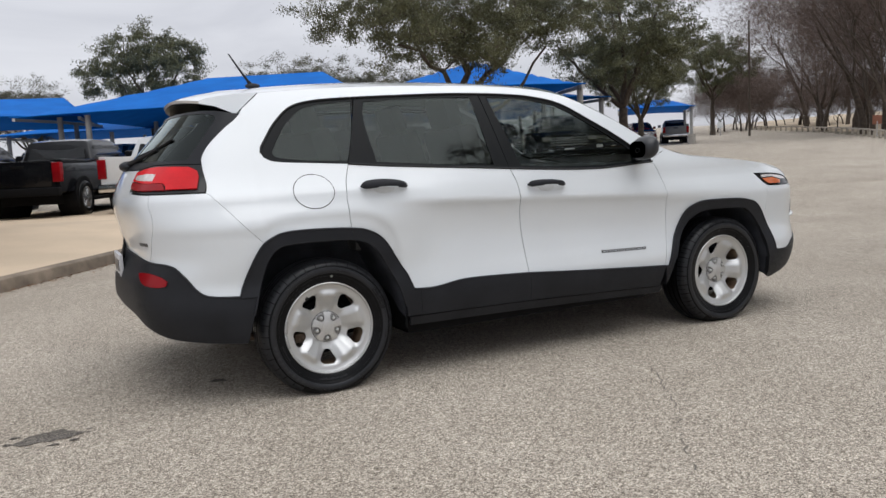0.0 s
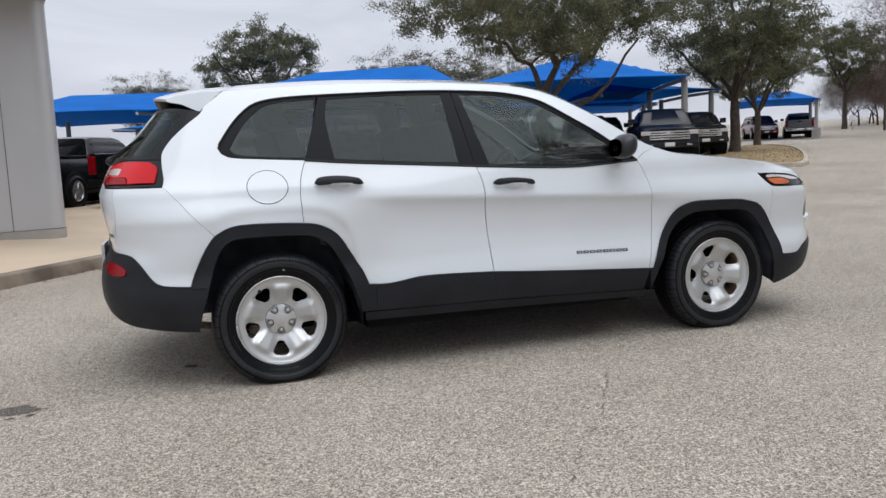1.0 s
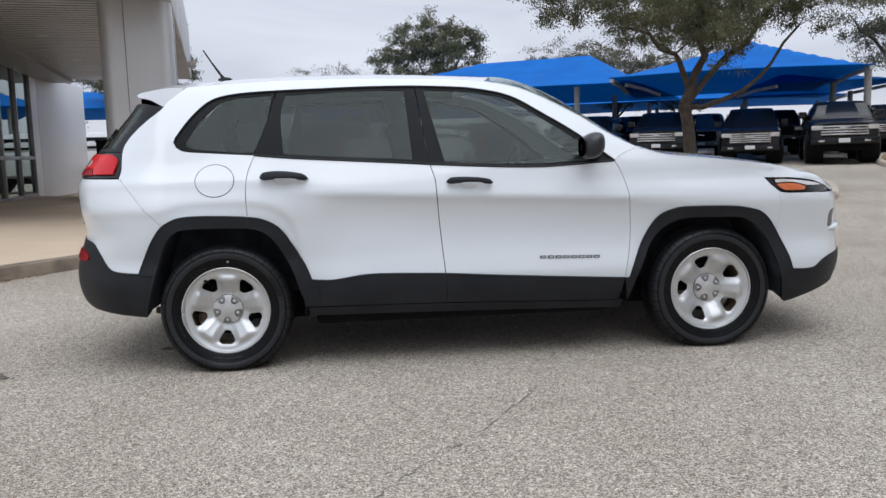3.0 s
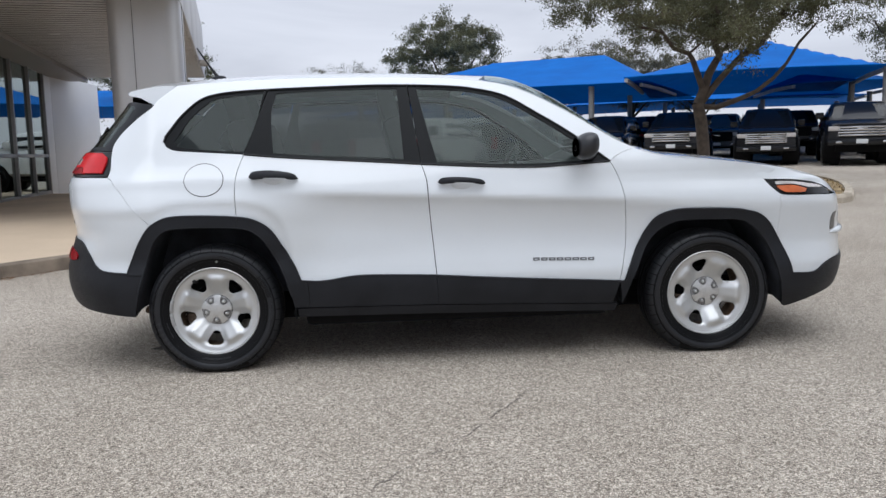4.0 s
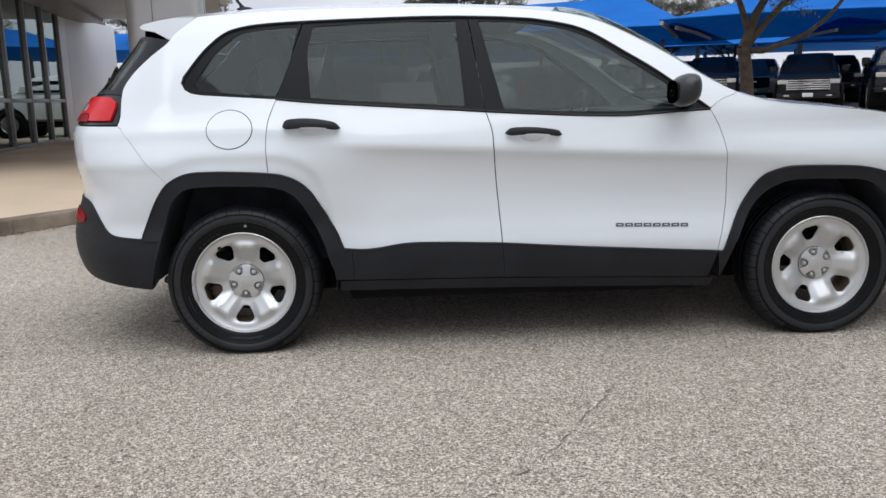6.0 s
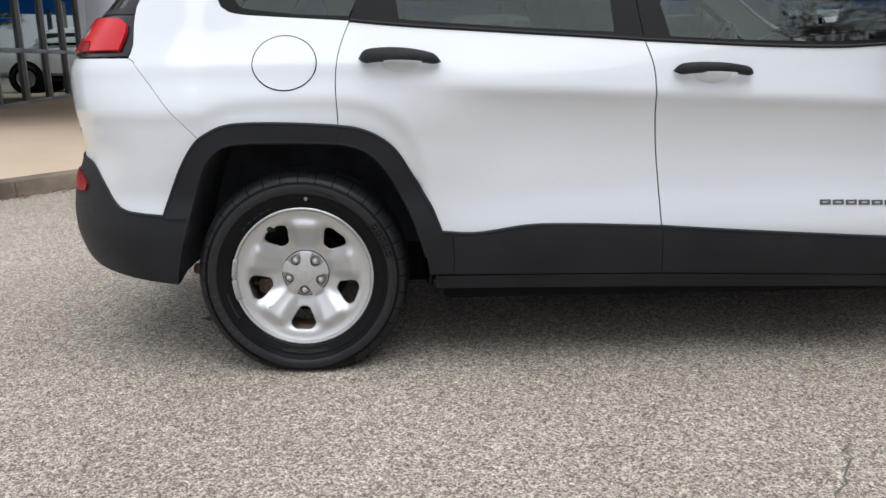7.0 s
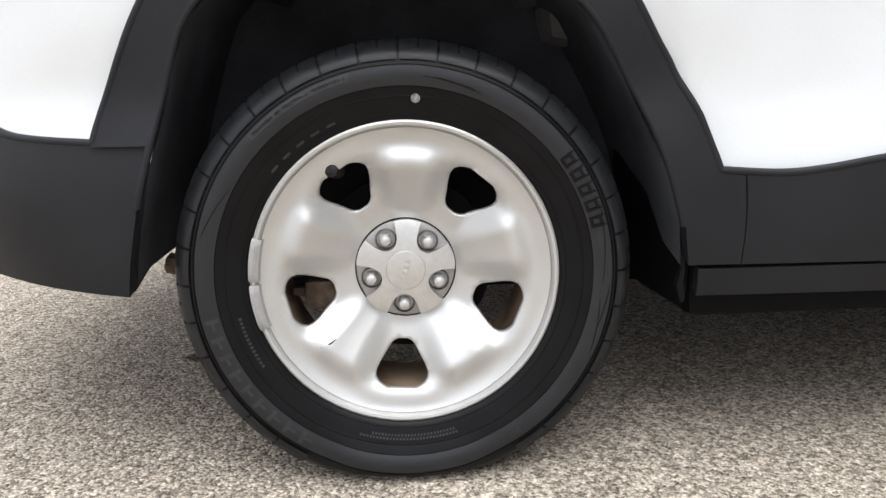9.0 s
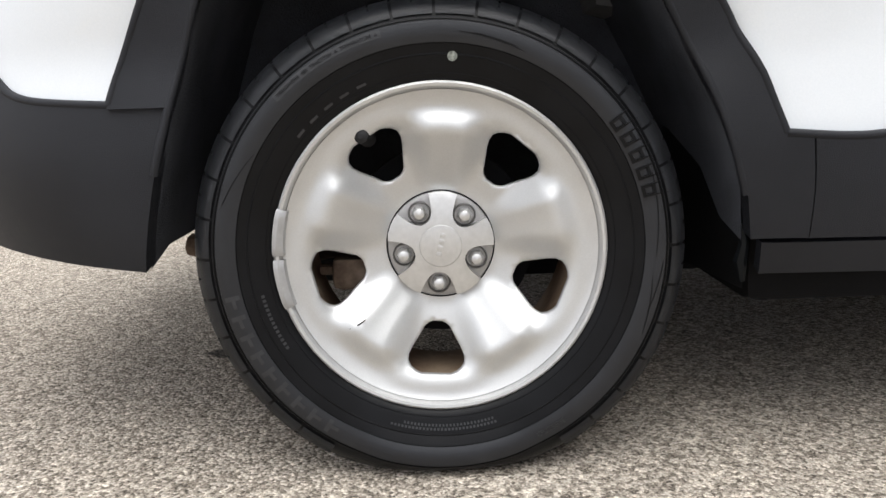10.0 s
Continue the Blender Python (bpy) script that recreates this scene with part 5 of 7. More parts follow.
# ---- ground ----
def land(x, y):
    """Height of the ground: level round the car, rising gently away from it."""
    p = x * 0.574 + y * 0.819 - 7.0
    if p < 0:
        return -0.009
    return -0.009 + (0.018 * p + 0.00006 * min(p, 160) ** 2) * smooth(0, 10, p)


def spread(limit, fine, n):
    """Stations that are close near the middle and wide far off."""
    return [math.copysign(fine * abs(k) * (1 + (abs(k) / n) ** 3 * (limit / (fine * n) - 1)), k) for k in range(-n, n + 1)]


bm = bmesh.new()
gx, gy = spread(900, 1.2, 40), spread(900, 1.2, 40)
grid_mesh(bm, [[(x, y, land(x, y)) for x in gx] for y in gy])
bmesh.ops.recalc_face_normals(bm, faces=bm.faces)
ground = tagged(part("ground", bm, ASPHALT), "worn grey-tan asphalt of exposed stones", "ground", kind="structure")

# oil stains and a crack in the asphalt
STAIN = stones("oil_stained_asphalt", 0.0060, (0.032, 0.028, 0.024), (0.120, 0.106, 0.092), (0.30, 0.27, 0.235), (0.55, 0.55, 0.55), 3.0)
def blot(spots_, seed):
    """An uneven stain: one ragged patch with spatters round it."""
    rnd = random.Random(seed)
    bm = bmesh.new()
    for cx, cy, rx, ry in spots_:
        ph = [rnd.uniform(0, 6.3) for _ in range(5)]
        pts = []
        for i in range(40):
            a = math.tau * i / 40
            r = 1 + 0.16 * math.sin(2 * a + ph[0]) + 0.13 * math.sin(3 * a + ph[1]) + 0.09 * math.sin(5 * a + ph[2]) + 0.07 * math.sin(9 * a + ph[3]) + rnd.uniform(-0.05, 0.05)
            pts.append((cx + rx * r * math.cos(a), cy + ry * r * math.sin(a), land(cx, cy) + 0.003))
        bm.faces.new([bm.verts.new(p) for p in pts])
    return tagged(part("oil_stain", bm, STAIN), "dark dried oil stain on the asphalt", "stain", kind="structure")
rnd = random.Random(17)
blot([(-1.32, -0.80, 0.115, 0.085)] + [(-1.32 + 0.17 * math.cos(a), -0.80 + 0.13 * math.sin(a), q, q * 0.8) for a, q in [(rnd.uniform(0, 6.3), rnd.uniform(0.006, 0.02)) for _ in range(9)]], 3)
blot([(-0.47, -0.31, 0.045, 0.03), (-0.40, -0.36, 0.012, 0.01)], 5)
CRACK = mat("crack_dirt", (0.17, 0.15, 0.13), 0.95, spots=0.4, scale=20)
bm = bmesh.new()
rnd = random.Random(11)
line = [Vector((1.60, -1.45)), Vector((1.25, -2.00)), Vector((0.93, -2.42)), Vector((0.62, -2.82)), Vector((0.2, -3.3))]
pts = [p + Vector((rnd.uniform(-0.018, 0.018), rnd.uniform(-0.018, 0.018))) for p in spline(line, 0.03)]
for a, b in zip(pts, pts[1:]):
    if rnd.random() < 0.5:
        continue
    d = (b - a).normalized()
    s_ = Vector((-d.y, d.x)) * rnd.uniform(0.0012, 0.0034)
    z = -0.0065
    bm.faces.new([bm.verts.new((q.x, q.y, z)) for q in (a - s_, b - s_, b + s_, a + s_)])
tagged(part("asphalt_crack", bm, CRACK), "fine broken crack in the asphalt", "crack", kind="structure")

# raised concrete apron beside the road, with its kerb
C0, CD = Vector((-1.70, 4.57)), Vector((0.570, 0.822))
CN = Vector((-0.822, 0.570))
def apron_z(d, t=0.0):
    return 0.125 + 0.03 * smooth(0.0, 3.0, d) + 0.17 * smooth(0.0, 3.2, d) * (1 - smooth(5.0, 9.0, t))
bm = bmesh.new()
stops = [-30, -20, -14, -10, -8, -6, -4, -2, 0, 2, 4, 6, 8, 10, 12, 14]
rows = []
for d in (0.16, 0.6, 1.5, 2.5, 3.5, 5.0, 8, 12, 18, 30):
    rows.append([(C0.x + CD.x * t + CN.x * d, C0.y + CD.y * t + CN.y * d, apron_z(d, t)) for t in stops])
vs = grid_mesh(bm, rows)
bmesh.ops.recalc_face_normals(bm, faces=bm.faces)
tagged(part("concrete_apron", bm, CONCRETE), "tan concrete apron in front of the building", "pavement", kind="structure")
for i in range(22):
    t0, t1 = -30 + i * 2.0, -30 + i * 2.0 + 1.996
    bm = bmesh.new()
    sect = [(-0.02, -0.06), (0.0, 0.085), (0.012, 0.116), (0.045, 0.128), (0.155, 0.130), (0.155, -0.06)]
    grid_mesh(bm, [[(C0.x + CD.x * t + CN.x * d, C0.y + CD.y * t + CN.y * d, z) for d, z in sect] for t in (t0, t1)])
    bmesh.ops.recalc_face_normals(bm, faces=bm.faces)
    tagged(part("kerb", bm, KERB), "weathered concrete kerb stone along the apron", "kerb", group="kerb stones", kind="structure")
# dry leaves in the gutter
LITTER = mat("dry_leaf", (0.20, 0.105, 0.05), 0.9, dark=(0.09, 0.045, 0.022), scale=30)
bm = bmesh.new()
rnd = random.Random(21)
for i in range(900):
    t = rnd.uniform(-6, 6)
    if math.sin(t * 1.7) + math.sin(t * 0.6 + 1) < rnd.uniform(-1.4, 1.2):
        continue
    d = -abs(rnd.gauss(0, 0.07)) - 0.02
    c = Vector((C0.x + CD.x * t + CN.x * d, C0.y + CD.y * t + CN.y * d, -0.006 + rnd.uniform(0, 0.012)))
    m = Matrix.Translation(c) @ pose(0, 0, 0, rnd.uniform(-35, 35), rnd.uniform(-35, 35), rnd.uniform(0, 360))
    s_ = rnd.uniform(0.010, 0.024)
    bm.faces.new([bm.verts.new(m @ Vector(p)) for p in ((-s_, 0, 0), (0, -s_ * 0.5, 0.002), (s_, 0, 0), (0, s_ * 0.5, 0.002))])
tagged(part("leaf_litter", bm, LITTER), "brown dry leaves gathered along the kerb", "leaves", kind="stuff")

# planted islands with kerbs
PALEKERB = mat("pale_kerb", (0.46, 0.40, 0.32), 0.9, dark=(0.30, 0.26, 0.20), scale=2.5, bump=0.4, fine=60)
GRASS = mat("dry_grass", (0.36, 0.26, 0.125), 0.95, dark=(0.13, 0.09, 0.045), scale=4, bump=0.8, fine=60)
def island(name, outline, label):
    ring = loop_of(outline + outline[:1], step=0.25)
    n = len(ring)
    def shifted(d):
        return [ring[i] + Vector((-(ring[(i + 1) % n] - ring[i - 1]).normalized().y, (ring[(i + 1) % n] - ring[i - 1]).normalized().x)) * d for i in range(n)]
    bm = bmesh.new()
    rows = [[(p.x, p.y, land(p.x, p.y) + z) for p in shifted(d)] for d, z in ((-0.01, -0.1), (0.0, 0.10), (0.03, 0.14), (0.16, 0.145), (0.17, 0.05))]
    grid_mesh(bm, rows, closed=True)
    bmesh.ops.recalc_face_normals(bm, faces=bm.faces)
    tagged(part("island_kerb", bm, PALEKERB), "pale concrete kerb round a planted island", "kerb", kind="structure")
    vs, tris, rims = fill(shifted(0.15), (), 0.5)
    mesh = bpy.data.meshes.new(name)
    mesh.from_pydata([(v.x, v.y, land(v.x, v.y) + 0.11 + 0.03 * noise.noise((v.x, v.y, 0))) for v in vs], [], tris)
    mesh.shade_smooth()
    tagged(link(name, mesh, GRASS), label, "island", kind="structure")
    bm = bmesh.new()
    rnd = random.Random(len(ring))
    for _ in range(1500):
        f = rnd.choice(tris)
        u, v = sorted((rnd.random(), rnd.random()))
        p = vs[f[0]] * u + vs[f[1]] * (v - u) + vs[f[2]] * (1 - v)
        z = land(p.x, p.y) + 0.11
        a, hgt = rnd.uniform(0, 6.3), rnd.uniform(0.02, 0.07)
        dx, dy = 0.012 * math.cos(a), 0.012 * math.sin(a)
        bm.faces.new([bm.verts.new(q) for q in ((p.x - dx, p.y - dy, z), (p.x + dx, p.y + dy, z), (p.x + dy * 2, p.y - dx * 2, z + hgt))])
    tagged(part("dry_grass_blades", bm, GRASS), "short dry winter grass on a planted island", "grass", kind="stuff")
island("planted_island", [(8.3, 8.6), (9.3, 8.7), (10.9, 11.6), (11.6, 14.6), (11.0, 16.2), (9.4, 16.2), (7.6, 13.6), (7.4, 10.0)], "dry grass island under the near tree")
island("planted_island", [(17.0, 15.2), (18.4, 15.4), (26.0, 24.0), (30.5, 30.5), (30.0, 32.0), (27.5, 31.0), (20.5, 24.0), (16.0, 17.2)], "dry grass island under a row of trees")


# ---- building ----
CLAD = mat("silver_metal_cladding", (0.50, 0.50, 0.505), 0.36, metal=0.35, spots=0.07, scale=0.8, fine=500)
# paler copy of the cladding: daylight beyond the canopy is put into its colour
LITPANEL = mat("lit_metal_panel", (0.74, 0.75, 0.77), 0.38, metal=0.1, spots=0.05, scale=0.8, fine=500)
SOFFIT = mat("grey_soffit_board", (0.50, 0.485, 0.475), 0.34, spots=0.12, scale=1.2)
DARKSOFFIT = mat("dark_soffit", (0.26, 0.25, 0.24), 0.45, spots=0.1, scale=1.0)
ALU = mat("aluminium_mullion", (0.34, 0.34, 0.345), 0.4, metal=0.7, spots=0.1)
STOREGLASS = glass("shop_glass", 0.14, (0.9, 1.0, 1.0), base=0.14)
BASEBAND = mat("building_plinth", (0.36, 0.34, 0.31), 0.8, spots=0.2, scale=2)
site = tagged(new("dealership_building"), "grey metal-clad showroom with a glass front and deep canopy", "building", kind="structure")
site.matrix_basis = pose(-2.34, 8.40, 0.0, 0, 0, 10.4)

# pier: rounded corners, standing on the apron
def pier(x0, x1, y0, y1, r):
    ring = []
    for cx, cy, a0 in ((x1 - r, y1 - r, 0), (x0 + r, y1 - r, 90), (x0 + r, y0 + r, 180), (x1 - r, y0 + r, 270)):
        ring += [(cx + r * math.cos(radians(a0 + k * 15)), cy + r * math.sin(radians(a0 + k * 15))) for k in range(7)]
    return ring
ring = pier(-0.86, 0.15, -1.48, -0.25, 0.24)
for z0, z1 in ((0.22, 0.36), (0.364, 4.7)):
    bm = bmesh.new()
    grow = 0.02 if z1 < 0.4 else 0.0
    grid_mesh(bm, [[(x * (1 + grow), y * (1 + grow), z) for x, y in ring] for z in (z0, z1)], closed=True)
    bmesh.ops.recalc_face_normals(bm, faces=bm.faces)
    part("pier_cladding", bm, CLAD if z1 > 0.4 else BASEBAND, site, "rounded pier in silver metal cladding")
bm = bmesh.new()
for px, py in ((-0.50, -1.483), (0.153, -0.9)):
    box(bm, px - 0.003, px + 0.003, py - 0.0025, py + 0.0025, 0.36, 4.7)
part("cladding_joint", bm, SHADOW, site)
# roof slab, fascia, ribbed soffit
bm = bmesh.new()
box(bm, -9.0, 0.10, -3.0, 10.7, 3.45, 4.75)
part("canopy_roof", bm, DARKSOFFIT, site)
for k in range(5):
    bm = bmesh.new()
    box(bm, 0.102, 0.16, -3.0 + k * 2.74, -3.0 + k * 2.74 + 2.72, 3.40, 4.80, 0.008)
    part("fascia_panel", bm, CLAD, site, "silver metal fascia panel")
bm = bmesh.new()
box(bm, -3.9, 0.16, 10.702, 10.76, 3.40, 4.80)
part("fascia_panel", bm, CLAD, site)
# near-black strips fill the slots and paint in the shade between the ribs
gaps = bmesh.new()
for k in range(66):
    bm = bmesh.new()
    y0 = -2.9 + k * 0.205
    box(bm, -3.0, 0.098, y0, y0 + 0.135, 3.395, 3.448, 0.008)
    part("soffit_board", bm, SOFFIT, site)
    box(gaps, -3.0, 0.096, y0 + 0.137, y0 + 0.203, 3.402, 3.447)
part("soffit_gap_shade", gaps, SHADOW, site, "dark strips that paint the shade between the soffit boards")
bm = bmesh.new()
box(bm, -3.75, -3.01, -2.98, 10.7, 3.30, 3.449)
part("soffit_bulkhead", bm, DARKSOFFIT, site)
for y0 in (2.2, 6.0, 9.8):
    for x0 in (-2.2, -0.8):
        bm = bmesh.new()
        bmesh.ops.create_cone(bm, cap_ends=True, segments=20, radius1=0.09, radius2=0.10, depth=0.02, matrix=pose(x0, y0, 3.398))
        part("recessed_light", bm, mat("lamp_trim", (0.6, 0.6, 0.58), 0.4), site)
# glass front
for k in range(-6, 2):
    y0 = 6.89 + 1.58 * k
    bm = bmesh.new()
    box(bm, -3.81, -3.69, y0 - 0.036, y0 + 0.036, 0.25, 3.30, 0.006)
    part("mullion", bm, ALU, site)
    if k == 1:
        continue
    for z0, z1 in ((0.38, 1.21), (1.29, 3.30)):
        bm = bmesh.new()
        box(bm, -3.765, -3.755, y0 + 0.038, y0 + 1.542, z0, z1)
        part("pane", bm, STOREGLASS, site)
    for z0, z1 in ((0.25, 0.378), (1.212, 1.288)):
        bm = bmesh.new()
        box(bm, -3.80, -3.70, y0 + 0.038, y0 + 1.542, z0, z1, 0.005)
        part("transom", bm, ALU, site)
# metal wall panels beyond the glass, turned a little outwards
turned = pose(-3.86, 8.56, 0, 0, 0, -9.5)
for y0, y1 in ((0.0, 0.86), (0.87, 4.6)):
    bm = bmesh.new()
    box(bm, -0.2, 0.0, y0, y1, 0.20, 3.38, 0.01, turned)
    part("wall_panel", bm, LITPANEL, site, "silver metal wall panel with open daylight put into its pale colour")
bm = bmesh.new()
box(bm, -9.0, -4.02, 10.0, 10.1, 0.2, 3.45)
box(bm, -9.0, -8.9, -3, 10.0, 0.2, 3.45)
box(bm, -9.0, -3.7, -3, -2.9, 0.2, 3.45)
part("back_wall", bm, DASH, site)
bm = bmesh.new()
box(bm, -8.9, -3.85, -2.9, 9.98, 0.2, 0.30)
part("showroom_floor", bm, BASEBAND, site)
# wall lamp on the fascia
bm = bmesh.new()
box(bm, 0.16, 0.36, 6.3, 6.5, 3.28, 3.42, 0.03)
part("flood_lamp", bm, BASEBAND, site, "small flood lamp under the fascia")

# concrete bench with a dark bin behind
bench = thing("bench", "pale concrete bench standing on the apron", "bench", (-4.35, 12.2, 0.30), 10)
bm = bmesh.new()
box(bm, -0.45, 1.1, -0.25, 0.25, 0.42, 0.52, 0.02)
part("slab", bm, BASEBAND, bench)
for x0 in (-0.25, 0.75):
    bm = bmesh.new()
    for vtx in box(bm, x0 - 0.12, x0 + 0.12, -0.2, 0.2, 0.0, 0.42, 0.015):
        vtx.co.x = x0 + (vtx.co.x - x0) * (0.75 + 0.6 * vtx.co.z)
    part("leg", bm, BASEBAND, bench)
table = thing("picnic_table", "grey metal table with a dark case on top", "table", (-4.75, 13.4, 0.305), 10)
bm = bmesh.new()
box(bm, -0.55, 1.3, -0.35, 0.35, 0.70, 0.77, 0.012)
part("tabletop", bm, ALU, table)
for x0 in (-0.2, 0.9):
    bm = bmesh.new()
    tube(bm, [(x0, 0, 0), (x0, 0, 0.70)], 0.06, 10)
    part("leg", bm, SHADOW, table)
bin_ = thing("storage_bin", "black square storage bin", "bin", (-4.98, 14.6, 0.305), 10)
bm = bmesh.new()
box(bm, -0.5, 1.3, -0.3, 0.3, 0.0, 1.25, 0.03)
part("body", bm, SHADOW, bin_)
bm = bmesh.new()
box(bm, -0.52, 1.32, -0.32, 0.32, 1.25, 1.31, 0.02)
part("lid", bm, SEAL, bin_)


# ---- shade canopies ----
BLUE = mat("blue_shade_cloth", (0.005, 0.140, 0.52), 0.8, dark=(0.004, 0.112, 0.43), scale=0.8, bump=0.2, fine=200, spec=0.12)
def let_light_through(m, color, share):
    """Thin cloth: part of the light that falls on it comes out on the other face."""
    nt = m.node_tree
    b, out = nt.nodes["Principled BSDF"], nt.nodes["Material Output"]
    tl = nt.nodes.new("ShaderNodeBsdfTranslucent")
    tl.inputs["Color"].default_value = (*color, 1)
    mix = nt.nodes.new("ShaderNodeMixShader")
    mix.inputs[0].default_value = share
    nt.links.new(b.outputs[0], mix.inputs[1])
    nt.links.new(tl.outputs[0], mix.inputs[2])
    nt.links.new(mix.outputs[0], out.inputs["Surface"])
let_light_through(BLUE, (0.008, 0.12, 0.46), 0.13)
GALV = mat("galvanised_beam", (0.46, 0.46, 0.455), 0.5, metal=0.4, spots=0.15, scale=2)
POST = mat("grey_post_paint", (0.30, 0.295, 0.285), 0.55, spots=0.2, scale=2)
FOOT = mat("concrete_foot", (0.34, 0.32, 0.29), 0.9, spots=0.25, scale=4)


def canopy(fl, fr, depth, eave, ridge, lift=0.0, posts=(0.12, 0.88), inset=(0.34, 0.30)):
    """A hipped cloth roof on cantilever posts. fl, fr: the ends of its front edge; depth goes away from them."""
    a, b = Vector(fl), Vector(fr)
    d = (b - a).normalized()
    n = Vector((-d.y, d.x))
    L = (b - a).length
    c = thing("shade_canopy", "bright blue cloth shade canopy on grey cantilever posts", "canopy", group="shade canopies")
    gz = land(a.x, a.y) * 0.5 + land(b.x, b.y) * 0.5
    def at(u, v, z):
        p = a + d * (u * L) + n * (v * depth)
        return Vector((p.x, p.y, z))
    def height(u, v):
        hu = min(1.0, min(u / inset[0], (1 - u) / inset[1]))
        hv = min(1.0, min(v, 1 - v) / 0.5)
        k = min(hu, hv)
        edge_u, edge_v = math.sin(math.pi * u), math.sin(math.pi * v)
        sag = 0.16 * (1 - k) * (edge_u if hv < hu else edge_v)
        return eave + (ridge - eave) * (k ** 1.12) + sag * 0.5
    nu, nv = 36, 18
    bm = bmesh.new()
    us = sorted({i / nu for i in range(nu + 1)} | {inset[0], 1 - inset[1]})
    grid_mesh(bm, [[at(u, j / nv, height(u, j / nv)) for u in us] for j in range(nv + 1)])
    bmesh.ops.recalc_face_normals(bm, faces=bm.faces)
    part("cloth", bm, BLUE, c, "taut bright blue shade cloth", angle=25)
    # beams under the cloth at the sides, ridge tube, posts
    for u in (0.01, 0.99):
        bm = bmesh.new()
        p0, p1 = at(u, 0.0, eave - 0.10), at(u, 0.56, eave - 0.10)
        tube(bm, [p0, (p0 + p1) / 2 + Vector((0, 0, 0.05)), p1], 0.09, 4)
        part("beam", bm, GALV, c, "pale steel beam")
    for v in (0.0, 1.0):
        bm = bmesh.new()
        tube(bm, [at(u / 12, v, height(u / 12, v)) for u in range(13)], 0.022, 6)
        part("hem", bm, BLUE, c)
    for u in posts:
        for v in (0.04, 0.55):
            p = at(u, v, 0)
            g = land(p.x, p.y)
            bm = bmesh.new()
            tube(bm, [(p.x, p.y, g), (p.x, p.y, eave - 0.02)], 0.12, 10)
            part("post", bm, POST, c, "grey steel post")
            bm = bmesh.new()
            bmesh.ops.create_cone(bm, cap_ends=True, segments=16, radius1=0.30, radius2=0.28, depth=0.75, matrix=pose(p.x, p.y, g + 0.35))
            part("footing", bm, FOOT, c, "round concrete footing")
    return c


canopy((9.8, 24.1), (17.9, 20.75), 14.0, 3.62, 5.40, inset=(0.60, 0.38), posts=(0.99,))
canopy((-2.0, 33.8), (11.3, 26.2), 14.0, 3.62, 5.55, inset=(0.40, 0.22), posts=(0.2, 0.85))
canopy((-8.5, 36.0), (0.8, 34.6), 12.0, 3.70, 5.00, inset=(0.25, 0.14), posts=(0.2, 0.9))
canopy((-19.0, 35.0), (-9.0, 36.0), 12.0, 3.60, 4.90, inset=(0.3, 0.25), posts=(0.1, 0.9))
canopy((17.8, 27.2), (23.3, 26.0), 12.0, 3.5, 4.4, inset=(0.35, 0.4), posts=(0.95,))
canopy((37.7, 43.3), (42.0, 39.8), 12.0, 3.8, 4.7, inset=(0.3, 0.3), posts=(0.95,))
canopy((10.5, 42.0), (26.0, 35.0), 12.0, 3.5, 4.4, inset=(0.3, 0.3), posts=(0.1, 0.4, 0.7, 0.95))
canopy((-4.0, 49.0), (9.5, 43.0), 12.0, 3.5, 4.5, inset=(0.3, 0.3), posts=(0.1, 0.5, 0.95))


# ---- parked vehicles ----
CARGLASS = mat("far_dark_glass", (0.012, 0.014, 0.016), 0.05, coat=0.5)
def autopaint(name, color, metal=0.3):
    return mat(name, color, 0.26, metal=metal, coat=0.45, spots=0.08, scale=2, spec=0.25)
BLACKP, WHITEP, GREYP, REDP = autopaint("black_car_paint", (0.0055, 0.006, 0.008), 0.0), autopaint("white_car_paint", (0.72, 0.73, 0.74), 0), autopaint("grey_car_paint", (0.16, 0.165, 0.17)), autopaint("dark_red_car_paint", (0.12, 0.012, 0.016))
FARRIM = mat("far_alloy_rim", (0.50, 0.50, 0.51), 0.3, metal=0.9, spots=0.1)


def shell_rows(stations):
    """Rings of a body: (x, half width low, half width high, z low, z high), with rounded shoulders."""
    rows = []
    for x, wl, wh, zl, zh in stations:
        h = zh - zl
        half = [(0, zl), (wl * 0.85, zl), (wl, zl + 0.10 * h), (wl * 1.01, zl + 0.45 * h), (wh * 1.01, zl + 0.80 * h), (wh * 0.96, zl + 0.95 * h), (wh * 0.86, zh - 0.005), (wh * 0.4, zh + 0.01), (0, zh + 0.012)]
        rows.append([(x, -y, z) for y, z in half] + [(x, y, z) for y, z in half[::-1][1:-1]])
    return rows


def hull(name, stations, material, parent, label=""):
    bm = bmesh.new()
    rows = shell_rows(stations)
    grid_mesh(bm, rows, closed=True)
    bm.faces.new([bm.verts.new(p) for p in rows[0]])
    bm.faces.new([bm.verts.new(p) for p in rows[-1]])
    bmesh.ops.remove_doubles(bm, verts=bm.verts, dist=0.0005)
    bmesh.ops.recalc_face_normals(bm, faces=bm.faces)
    return part(name, bm, material, parent, label, angle=40)


def slab(name, pts, material, parent, depth=0.02, label=""):
    """A flat plate from four or more corners, with thickness."""
    bm = bmesh.new()
    f = bm.faces.new([bm.verts.new(p) for p in pts])
    bmesh.ops.solidify(bm, geom=[f], thickness=depth)
    bmesh.ops.recalc_face_normals(bm, faces=bm.faces)
    return part(name, bm, material, parent, label)


